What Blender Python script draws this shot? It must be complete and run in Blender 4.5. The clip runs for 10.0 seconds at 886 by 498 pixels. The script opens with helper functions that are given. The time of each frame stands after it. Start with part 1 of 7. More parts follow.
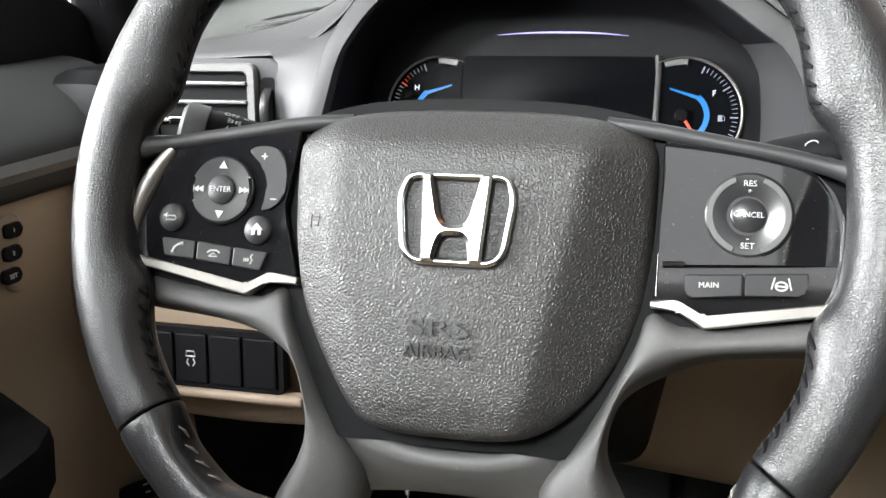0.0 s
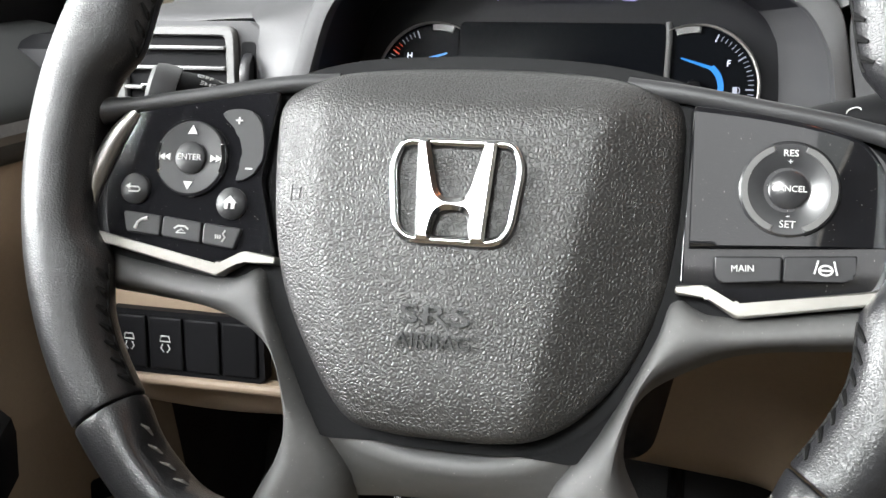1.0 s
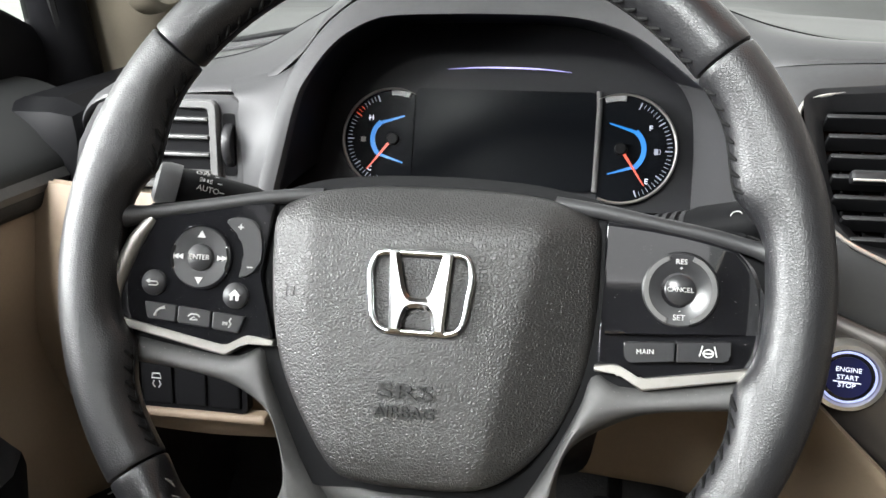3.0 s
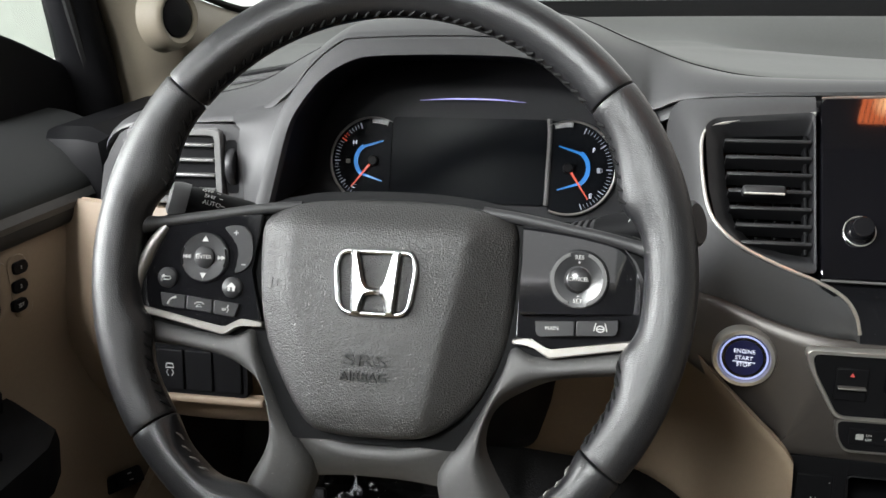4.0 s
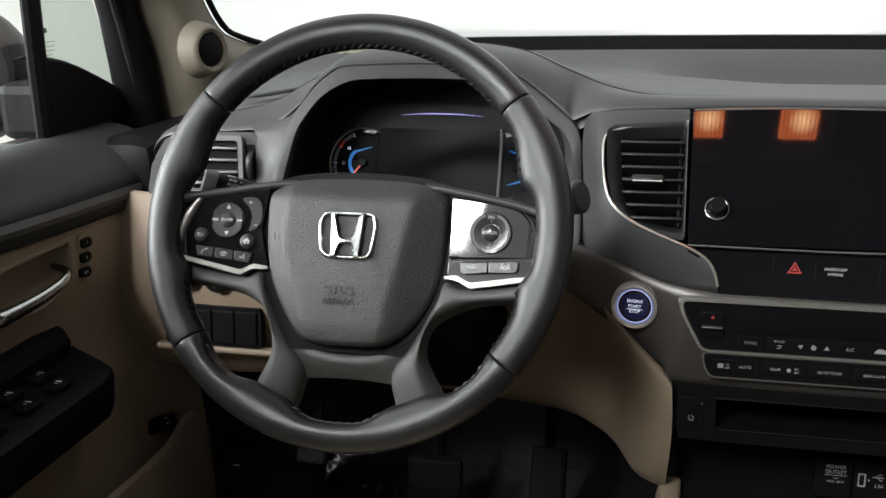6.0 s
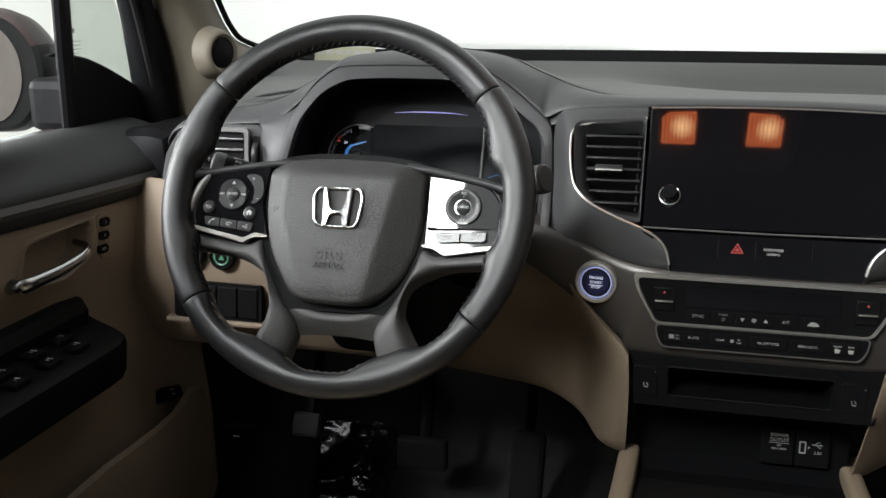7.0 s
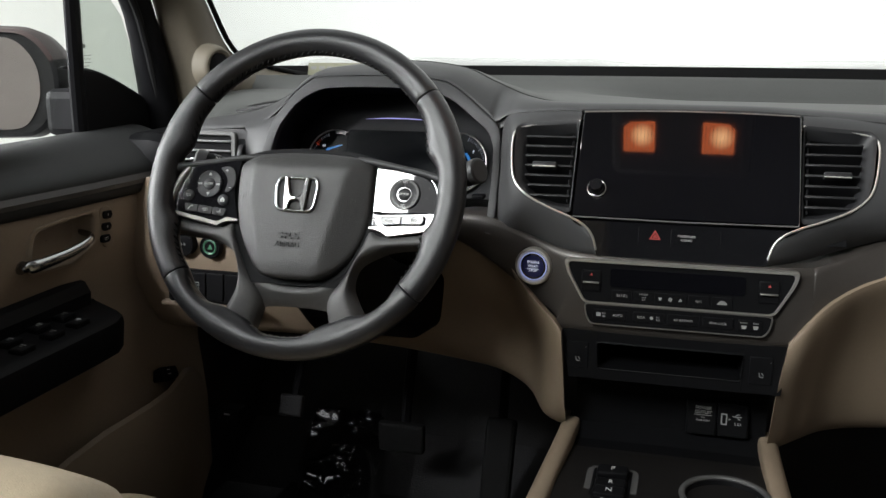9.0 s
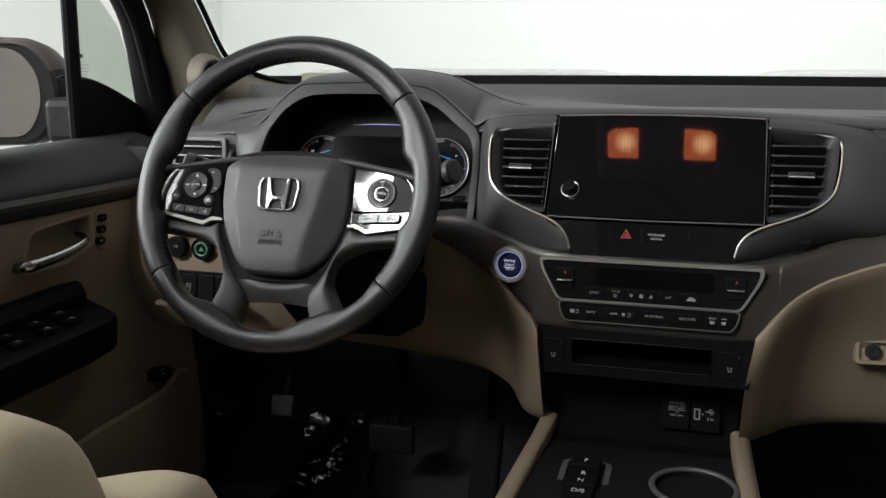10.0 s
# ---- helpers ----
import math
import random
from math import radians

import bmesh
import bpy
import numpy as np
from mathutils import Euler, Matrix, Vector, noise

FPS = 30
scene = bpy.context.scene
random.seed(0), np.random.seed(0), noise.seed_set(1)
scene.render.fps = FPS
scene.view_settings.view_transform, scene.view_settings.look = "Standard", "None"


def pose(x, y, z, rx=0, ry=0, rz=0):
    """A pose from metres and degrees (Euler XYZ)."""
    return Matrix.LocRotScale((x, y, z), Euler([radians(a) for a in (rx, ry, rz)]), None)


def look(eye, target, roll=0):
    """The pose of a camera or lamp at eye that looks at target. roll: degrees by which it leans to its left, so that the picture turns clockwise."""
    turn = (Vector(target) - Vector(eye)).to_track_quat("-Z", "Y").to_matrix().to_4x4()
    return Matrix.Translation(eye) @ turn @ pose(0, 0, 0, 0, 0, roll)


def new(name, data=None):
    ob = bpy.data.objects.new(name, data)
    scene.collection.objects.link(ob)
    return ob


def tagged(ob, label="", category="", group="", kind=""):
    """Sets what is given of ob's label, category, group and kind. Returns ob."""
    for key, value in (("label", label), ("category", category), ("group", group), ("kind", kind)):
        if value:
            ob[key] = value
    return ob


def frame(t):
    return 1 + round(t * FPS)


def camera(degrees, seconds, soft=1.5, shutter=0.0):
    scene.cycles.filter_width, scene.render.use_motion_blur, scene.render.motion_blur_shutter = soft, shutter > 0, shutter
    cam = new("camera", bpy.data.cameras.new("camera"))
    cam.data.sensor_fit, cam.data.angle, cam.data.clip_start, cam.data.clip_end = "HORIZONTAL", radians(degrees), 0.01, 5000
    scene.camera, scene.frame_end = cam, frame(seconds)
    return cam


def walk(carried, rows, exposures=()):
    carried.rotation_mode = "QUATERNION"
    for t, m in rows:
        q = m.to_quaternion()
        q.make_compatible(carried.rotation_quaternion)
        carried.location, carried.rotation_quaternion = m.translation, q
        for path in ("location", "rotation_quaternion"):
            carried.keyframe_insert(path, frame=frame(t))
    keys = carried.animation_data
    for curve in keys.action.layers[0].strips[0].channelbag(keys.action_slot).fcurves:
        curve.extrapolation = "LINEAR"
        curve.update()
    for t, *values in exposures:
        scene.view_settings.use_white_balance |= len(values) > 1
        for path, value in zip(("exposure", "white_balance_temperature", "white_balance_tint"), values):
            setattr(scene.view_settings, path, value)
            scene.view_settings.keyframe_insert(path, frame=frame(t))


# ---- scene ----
cam = camera(50.8, 10.0)
PATH = [
    (0, (0.093, -0.383, 0.868), (-0.38, 1.469, 0.28), -1.1),
    (0.5, (0.085, -0.358, 0.859), (-0.392, 1.488, 0.254), -0.7),
    (1, (0.079, -0.341, 0.852), (-0.369, 1.506, 0.229), -0.5),
    (1.5, (0.075, -0.336, 0.858), (-0.345, 1.511, 0.217), -0.4),
    (2, (0.071, -0.347, 0.884), (-0.311, 1.499, 0.214), -0.6),
    (2.5, (0.074, -0.37, 0.91), (-0.268, 1.476, 0.222), -0.3),
    (3.8, (0.133, -0.492, 0.951), (-0.228, 1.374, 0.329), -0.6),
    (4, (0.146, -0.515, 0.957), (-0.227, 1.346, 0.327), -0.8),
    (4.5, (0.169, -0.572, 0.964), (-0.22, 1.296, 0.364), -1.0),
    (5, (0.195, -0.627, 0.969), (-0.203, 1.249, 0.403), -1.0),
    (5.5, (0.218, -0.676, 0.97), (-0.192, 1.2, 0.409), -1.0),
    (5.7, (0.232, -0.696, 0.974), (-0.194, 1.174, 0.405), -1.2),
    (7, (0.304, -0.834, 0.953), (-0.147, 1.046, 0.442), 0.1),
    (7.5, (0.335, -0.867, 0.953), (-0.133, 1.008, 0.439), 0.3),
    (8, (0.37, -0.898, 0.949), (-0.118, 0.98, 0.464), 0.2),
    (8.5, (0.4, -0.92, 0.943), (-0.101, 0.955, 0.463), 0.2),
    (9, (0.43, -0.941, 0.94), (-0.095, 0.934, 0.482), 0.0),
    (9.5, (0.452, -0.958, 0.936), (-0.075, 0.922, 0.504), -0.0),
    (10, (0.479, -0.971, 0.928), (-0.07, 0.905, 0.504), -0.2),
]
EXPOSURES = [(0.0, 1.36), (2.5, 1.34), (4.0, 0.72), (5.0, 0.34), (5.5, 0.24), (7.5, 0.18), (8.5, 0.16), (10.0, -0.22)]
walk(cam, [(t, look(eye, target, roll)) for t, eye, target, roll in PATH], EXPOSURES)

# ---- light: a white photo booth round the car, seen and shining through the windows ----
world = bpy.data.worlds.new("booth_light")
scene.world = world
world.use_nodes = True
wn = world.node_tree
wn.nodes["Background"].inputs["Strength"].default_value = 1.45
wtex = wn.nodes.new("ShaderNodeTexCoord")
wsep = wn.nodes.new("ShaderNodeSeparateXYZ")
wramp = wn.nodes.new("ShaderNodeValToRGB")
wn.links.new(wtex.outputs["Generated"], wsep.inputs[0])
wmap = wn.nodes.new("ShaderNodeMapRange")
wmap.inputs["From Min"].default_value, wmap.inputs["From Max"].default_value = -0.3, 1.0
wn.links.new(wsep.outputs["Z"], wmap.inputs["Value"])
wn.links.new(wmap.outputs[0], wramp.inputs[0])
wramp.color_ramp.elements[0].color = (0.30, 0.31, 0.30, 1)
wramp.color_ramp.elements[1].color = (0.97, 0.99, 1.0, 1)
wn.links.new(wramp.outputs[0], wn.nodes["Background"].inputs["Color"])

# the booth's ceiling softbox, behind the car on the driver's side; it shines in through the added roof opening
soft = bpy.data.lights.new("ceiling_softbox", "AREA")
soft.shape, soft.size, soft.size_y = "RECTANGLE", 0.62, 0.8
soft.energy, soft.color = 190.0, (0.97, 0.985, 1.0)
new("ceiling_softbox", soft).matrix_basis = look((-0.75, -2.4, 2.6), (0.0, 0.0, 0.77))

# added fill further out there; through the roof opening it brightens the passenger's half
far_ = bpy.data.lights.new("passenger_fill", "AREA")
far_.shape, far_.size, far_.size_y = "RECTANGLE", 0.7, 0.7
far_.energy, far_.color = 170.0, (0.97, 0.985, 1.0)
new("passenger_fill", far_).matrix_basis = look((-1.55, -2.4, 2.6), (0.6, 0.1, 0.7))

# added wash light high beside the car, brightening the side wall beyond the driver's window
side = bpy.data.lights.new("side_wall_wash", "AREA")
side.shape, side.size, side.size_y = "RECTANGLE", 3.2, 0.5
side.energy, side.color = 120.0, (0.97, 0.985, 1.0)
new("side_wall_wash", side).matrix_basis = look((-2.35, -0.4, 3.3), (-3.6, -0.4, 1.1))

# added key fill outside the driver's window, a little behind it
key_ = bpy.data.lights.new("added_window_key", "AREA")
key_.shape, key_.size, key_.size_y = "RECTANGLE", 1.3, 0.8
key_.energy, key_.color = 115.0, (0.97, 0.985, 1.0)
new("added_window_key", key_).matrix_basis = look((-2.20, -0.75, 1.40), (0.0, 0.0, 0.77))

# wash lights over the bonnet, turned to the booth's front wall
wash = bpy.data.lights.new("wall_wash", "AREA")
wash.shape, wash.size, wash.size_y = "RECTANGLE", 1.6, 0.6
wash.energy, wash.color = 42.0, (1.0, 0.99, 0.97)
new("wall_wash", wash).matrix_basis = look((0.75, 3.3, 3.4), (0.45, 5.2, 1.25))

# added wide, dim fill high behind the car
panel = bpy.data.lights.new("added_rear_fill", "AREA")
panel.shape, panel.size, panel.size_y = "RECTANGLE", 2.0, 1.3
panel.energy, panel.color = 10.0, (1.0, 0.95, 1.0)
new("added_rear_fill", panel).matrix_basis = look((0.15, -2.75, 2.66), (0.05, 0.0, 0.77))

# ---- building tools ----
ROOT = {}


def thing(name, at=(0, 0, 0), label="", category="", group="", kind="", m=None):
    ob = new(name)
    ob.empty_display_size = 0.02
    ob.matrix_basis = m if m is not None else Matrix.Translation(at)
    ROOT[ob.name] = ob.matrix_basis.copy()
    return tagged(ob, label, category, group, kind)


def keep_flat(me):
    """Large flat faces keep their own normal beside bevels."""
    n = len(me.polygons)
    most = max((p.area for p in me.polygons), default=0)
    keys = {}
    for p in me.polygons:
        if p.loop_total > 6 or (n <= 80 and p.area > 0.2 * most):
            for k in p.edge_keys:
                keys[k] = True
    if keys:
        for e in me.edges:
            if tuple(sorted(e.vertices)) in keys:
                e.use_edge_sharp = True


def part(name, bm, material, parent=None, label="", sharp=38, world=True, kind=""):
    """Links a bmesh as one mesh object; world: its points are in world metres."""
    if parent is not None:
        m = ROOT[parent.name]
        if world:
            bm.transform(m.inverted())
    bmesh.ops.recalc_face_normals(bm, faces=bm.faces)
    me = bpy.data.meshes.new(name)
    bm.to_mesh(me)
    bm.free()
    for p in me.polygons:
        p.use_smooth = True
    me.set_sharp_from_angle(angle=radians(sharp))
    keep_flat(me)
    me.materials.append(material)
    ob = new(name, me)
    if parent is not None:
        ob.parent = parent
        ROOT[ob.name] = m
    return tagged(ob, label, kind=kind)


def solo(name, bm, material, label="", category="", group="", kind="", sharp=38):
    ob = part(name, bm, material, sharp=sharp)
    ROOT[ob.name] = Matrix.Identity(4)
    return tagged(ob, label, category, group, kind)


def frame_of(origin, right, up):
    r, u = Vector(right).normalized(), Vector(up).normalized()
    n = r.cross(u).normalized()
    u = n.cross(r)
    m = Matrix((r, u, n)).transposed().to_4x4()
    m.translation = origin
    return m


def spline(pts, n, closed=False):
    """n points along a Catmull-Rom curve through pts."""
    pts = [Vector(p) for p in pts]
    k = len(pts)
    segs = k if closed else k - 1
    out = []
    for i in range(n):
        t = i * segs / n if closed else i * segs / (n - 1)
        j = min(int(t), segs - 1)
        f = t - j
        if closed:
            a, b, c, d = (pts[(j + o) % k] for o in (-1, 0, 1, 2))
        else:
            b, c = pts[j], pts[j + 1]
            a = pts[j - 1] if j > 0 else b * 2 - c
            d = pts[j + 2] if j + 2 < k else c * 2 - b
        out.append(0.5 * ((2 * b) + (c - a) * f + (2 * a - 5 * b + 4 * c - d) * f * f + (3 * b - a - 3 * c + d) * f ** 3))
    return out


def rounded(pts, r, n=5):
    """A closed outline with its corners rounded by up to r."""
    pts = [Vector(p) for p in pts]
    out, k = [], len(pts)
    for i, p in enumerate(pts):
        a, b = pts[i - 1] - p, pts[(i + 1) % k] - p
        d = min(r, a.length * 0.45, b.length * 0.45)
        p0, p1 = p + a.normalized() * d, p + b.normalized() * d
        for j in range(n + 1):
            t = j / n
            out.append(p0 * (1 - t) ** 2 + p * 2 * t * (1 - t) + p1 * t * t)
    return out


def prism(outline, w0, w1, bevel=0.0, m=None, bm=None, segs=2):
    """A slab with that outline (u, v) from w0 (back) to w1 (front), its front edge bevelled."""
    bm = bm or bmesh.new()
    t = bmesh.new()
    low = [t.verts.new((p[0], p[1], w0)) for p in outline]
    top = [t.verts.new((p[0], p[1], w1)) for p in outline]
    k = len(outline)
    t.faces.new(low[::-1])
    front = t.faces.new(top)
    for i in range(k):
        t.faces.new((low[i], low[(i + 1) % k], top[(i + 1) % k], top[i]))
    if bevel:
        bmesh.ops.bevel(t, geom=list(front.edges), offset=bevel, segments=segs, profile=0.5, affect="EDGES", clamp_overlap=True)
    if m is not None:
        t.transform(m)
    return merge(bm, t)


def merge(bm, t):
    me = bpy.data.meshes.new("tmp")
    t.to_mesh(me)
    t.free()
    bm.from_mesh(me)
    bpy.data.meshes.remove(me)
    return bm


def box(c, s, bevel=0.0, m=None, bm=None, segs=2):
    bm = bm or bmesh.new()
    t = bmesh.new()
    bmesh.ops.create_cube(t, size=1.0)
    t.transform(Matrix.Translation(c) @ Matrix.Diagonal((*s, 1)))
    if bevel:
        bmesh.ops.bevel(t, geom=list(t.edges), offset=min(bevel, min(s) * 0.45), segments=segs, profile=0.5, affect="EDGES", clamp_overlap=True)
    if m is not None:
        t.transform(m)
    return merge(bm, t)


def loft(rows, closed_u=False, closed_v=False, bm=None, caps=False):
    """A skin over rows of points, all of one length."""
    bm = bm or bmesh.new()
    vs = [[bm.verts.new(p) for p in r] for r in rows]
    nr, nc = len(vs), len(vs[0])
    for i in range(nr if closed_v else nr - 1):
        for j in range(nc if closed_u else nc - 1):
            a, b = vs[i], vs[(i + 1) % nr]
            bm.faces.new((a[j], a[(j + 1) % nc], b[(j + 1) % nc], b[j]))
    if caps:
        bm.faces.new(vs[0][::-1])
        bm.faces.new(vs[-1])
    return bm


def shell(rows, depth):
    """A skin over rows of points, given thickness along depth."""
    d = Vector(depth)
    bm = bmesh.new()
    loft(rows, bm=bm)
    geo = bmesh.ops.extrude_face_region(bm, geom=list(bm.faces))
    bmesh.ops.translate(bm, vec=d, verts=[g for g in geo["geom"] if isinstance(g, bmesh.types.BMVert)])
    return bm


def tube(pts, r, segs=10, closed=False, bm=None, flat=1.0, up=(0, 0, 1)):
    """A round bar along pts; r: one radius, or one for each point."""
    pts = [Vector(p) for p in pts]
    k = len(pts)
    rows = []
    for i, p in enumerate(pts):
        a = pts[i - 1] if (i > 0 or closed) else p
        b = pts[(i + 1) % k] if (i < k - 1 or closed) else p
        t = (b - a).normalized()
        s = t.cross(Vector(up))
        s = s.normalized() if s.length > 1e-4 else t.orthogonal().normalized()
        q = s.cross(t)
        ri = r[i] if isinstance(r, (list, tuple)) else r
        rows.append([p + s * (ri * math.cos(6.28318 * j / segs)) + q * (ri * flat * math.sin(6.28318 * j / segs)) for j in range(segs)])
    return loft(rows, closed_u=True, closed_v=closed, bm=bm, caps=not closed)


def lathe(profile, m, segs=32, bm=None):
    """(radius, height) profile turned round the local w axis of m."""
    bm = bm or bmesh.new()
    t = bmesh.new()
    rows = [[Vector((r * math.cos(6.283185 * j / segs), r * math.sin(6.283185 * j / segs), h)) for j in range(segs)] for r, h in profile]
    loft(rows, closed_u=True, bm=t, caps=False)
    if profile[-1][0] > 1e-5:
        t.verts.ensure_lookup_table()
        t.faces.new([t.verts[(len(rows) - 1) * segs + j] for j in range(segs)])
    t.transform(m)
    return merge(bm, t)


def disc_outline(r, n=32, cx=0.0, cy=0.0, a0=0.0, a1=360.0):
    full = abs(a1 - a0) >= 359.9
    c = n if full else n - 1
    return [(cx + r * math.cos(radians(a0 + (a1 - a0) * i / c)), cy + r * math.sin(radians(a0 + (a1 - a0) * i / c))) for i in range(n)]


def arc_band(r0, r1, a0, a1, n=24, cx=0.0, cy=0.0):
    return disc_outline(r1, n, cx, cy, a0, a1) + disc_outline(r0, n, cx, cy, a1, a0)


def lettering(name, text, size, m, material, parent, depth=0.0002, wide=1.0, kind=""):
    cu = bpy.data.curves.new("txt", "FONT")
    cu.body, cu.size, cu.align_x, cu.align_y = text, size, "CENTER", "CENTER"
    cu.extrude, cu.resolution_u = depth, 3
    tmp = bpy.data.objects.new("txt", cu)
    scene.collection.objects.link(tmp)
    me = bpy.data.meshes.new_from_object(tmp.evaluated_get(bpy.context.evaluated_depsgraph_get()))
    bpy.data.objects.remove(tmp)
    bm = bmesh.new()
    bm.from_mesh(me)
    bm.transform(m @ Matrix.Diagonal((wide, 1, 1, 1)))
    return part(name, bm, material, parent)


def at(m, u, v, w=0.0, turn=0.0):
    return m @ Matrix.Translation((u, v, w)) @ Matrix.Rotation(radians(turn), 4, "Z")

# ---- materials ----
def surface(name, color, rough=0.5, metal=0.0, grain=0.0, grain_size=0.002, wear=0.12, spec=0.5, coat=0.0, cells=False, dust=0.0, stretch=None):
    """A procedural surface: colour varied at two scales, roughness too, and relief of that grain (cells: leather pebbles)."""
    m = bpy.data.materials.new(name)
    m.use_nodes = True
    nt = m.node_tree
    b = nt.nodes["Principled BSDF"]
    b.inputs["Metallic"].default_value = metal
    b.inputs["Specular IOR Level"].default_value = spec
    b.inputs["Coat Weight"].default_value = coat
    b.inputs["Coat Roughness"].default_value = 0.05
    tc = nt.nodes.new("ShaderNodeTexCoord")
    big, fine = nt.nodes.new("ShaderNodeTexNoise"), nt.nodes.new("ShaderNodeTexNoise")
    big.inputs["Scale"].default_value, fine.inputs["Scale"].default_value = 14.0, 300.0
    big.inputs["Detail"].default_value, fine.inputs["Detail"].default_value = 4.0, 3.0
    mix = nt.nodes.new("ShaderNodeMath")
    mix.operation = "ADD"
    for n in (big, fine):
        nt.links.new(tc.outputs["Object"], n.inputs["Vector"])
    nt.links.new(big.outputs["Fac"], mix.inputs[0])
    nt.links.new(fine.outputs["Fac"], mix.inputs[1])
    mr = nt.nodes.new("ShaderNodeMapRange")
    mr.inputs["From Min"].default_value, mr.inputs["From Max"].default_value = 0.6, 1.4
    mr.inputs["To Min"].default_value, mr.inputs["To Max"].default_value = 1 - wear, 1 + wear
    nt.links.new(mix.outputs[0], mr.inputs["Value"])
    mul = nt.nodes.new("ShaderNodeMix")
    mul.data_type, mul.blend_type = "RGBA", "MULTIPLY"
    mul.inputs["Factor"].default_value = 1.0
    mul.inputs["A"].default_value = (*color, 1)
    nt.links.new(mr.outputs[0], mul.inputs["B"])
    last = mul.outputs["Result"]
    if dust:
        sp = nt.nodes.new("ShaderNodeTexNoise")
        sp.inputs["Scale"].default_value, sp.inputs["Detail"].default_value = 1500.0, 1.0
        nt.links.new(tc.outputs["Object"], sp.inputs["Vector"])
        th = nt.nodes.new("ShaderNodeMapRange")
        th.inputs["From Min"].default_value, th.inputs["From Max"].default_value = 0.80 - dust, 0.84 - dust
        nt.links.new(sp.outputs["Fac"], th.inputs["Value"])
        dm = nt.nodes.new("ShaderNodeMix")
        dm.data_type = "RGBA"
        dm.inputs["B"].default_value = (0.4, 0.38, 0.35, 1)
        nt.links.new(th.outputs[0], dm.inputs["Factor"])
        nt.links.new(last, dm.inputs["A"])
        last = dm.outputs["Result"]
    nt.links.new(last, b.inputs["Base Color"])
    rr = nt.nodes.new("ShaderNodeMapRange")
    rr.inputs["To Min"].default_value, rr.inputs["To Max"].default_value = max(0.0, rough * (1 - wear)), min(1.0, rough * (1 + wear))
    nt.links.new(big.outputs["Fac"], rr.inputs["Value"])
    nt.links.new(rr.outputs[0], b.inputs["Roughness"])
    if grain:
        bump = nt.nodes.new("ShaderNodeBump")
        bump.inputs["Strength"].default_value = grain
        bump.inputs["Distance"].default_value = grain_size * 0.35
        if cells:
            v = nt.nodes.new("ShaderNodeTexVoronoi")
            v.feature = "DISTANCE_TO_EDGE"
            v.inputs["Scale"].default_value = 1.0 / grain_size
            warp = nt.nodes.new("ShaderNodeTexNoise")
            warp.inputs["Scale"].default_value = 0.5 / grain_size
            nt.links.new(tc.outputs["Object"], warp.inputs["Vector"])
            add = nt.nodes.new("ShaderNodeMix")
            add.data_type, add.blend_type = "RGBA", "LINEAR_LIGHT"
            add.inputs["Factor"].default_value = grain_size * 0.6
            nt.links.new(tc.outputs["Object"], add.inputs["A"])
            nt.links.new(warp.outputs["Color"], add.inputs["B"])
            nt.links.new(add.outputs["Result"], v.inputs["Vector"])
            cap = nt.nodes.new("ShaderNodeMapRange")
            cap.interpolation_type = "SMOOTHSTEP"
            cap.inputs["From Min"].default_value, cap.inputs["From Max"].default_value = 0.0, 0.32
            nt.links.new(v.outputs["Distance"], cap.inputs["Value"])
            nt.links.new(cap.outputs[0], bump.inputs["Height"])
        else:
            g = nt.nodes.new("ShaderNodeTexNoise")
            g.inputs["Scale"].default_value, g.inputs["Detail"].default_value = 1.0 / grain_size, 2.0
            if stretch:
                mp = nt.nodes.new("ShaderNodeMapping")
                mp.inputs["Scale"].default_value = stretch
                nt.links.new(tc.outputs["Object"], mp.inputs["Vector"])
                nt.links.new(mp.outputs[0], g.inputs["Vector"])
            else:
                nt.links.new(tc.outputs["Object"], g.inputs["Vector"])
            nt.links.new(g.outputs["Fac"], bump.inputs["Height"])
        nt.links.new(bump.outputs[0], b.inputs["Normal"])
    return m


def glowing(name, color, strength):
    m = bpy.data.materials.new(name)
    m.use_nodes = True
    b = m.node_tree.nodes["Principled BSDF"]
    b.inputs["Base Color"].default_value = (*[c * 0.3 for c in color], 1)
    b.inputs["Emission Color"].default_value = (*color, 1)
    b.inputs["Emission Strength"].default_value = strength
    b.inputs["Roughness"].default_value = 0.4
    return m


def pane(name, tint, gloss=1.0):
    """Thin glass: lets light through tinted, mirrors a little by Fresnel."""
    m = bpy.data.materials.new(name)
    m.use_nodes = True
    nt = m.node_tree
    nt.nodes.remove(nt.nodes["Principled BSDF"])
    tr, gl, mx, fr = (nt.nodes.new(k) for k in ("ShaderNodeBsdfTransparent", "ShaderNodeBsdfGlossy", "ShaderNodeMixShader", "ShaderNodeLayerWeight"))
    tr.inputs["Color"].default_value = (*tint, 1)
    gl.inputs["Roughness"].default_value = 0.02
    fr.inputs["Blend"].default_value = 0.5
    pw = nt.nodes.new("ShaderNodeMath")
    pw.operation = "POWER"
    pw.inputs[1].default_value = 5.0
    nt.links.new(fr.outputs["Facing"], pw.inputs[0])
    sc = nt.nodes.new("ShaderNodeMath")
    sc.operation, sc.use_clamp = "MULTIPLY_ADD", True
    sc.inputs[1].default_value, sc.inputs[2].default_value = 0.9 * gloss, 0.05 * gloss
    nt.links.new(pw.outputs[0], sc.inputs[0])
    nt.links.new(sc.outputs[0], mx.inputs["Fac"])
    nt.links.new(tr.outputs[0], mx.inputs[1])
    nt.links.new(gl.outputs[0], mx.inputs[2])
    nt.links.new(mx.outputs[0], nt.nodes["Material Output"].inputs["Surface"])
    return m


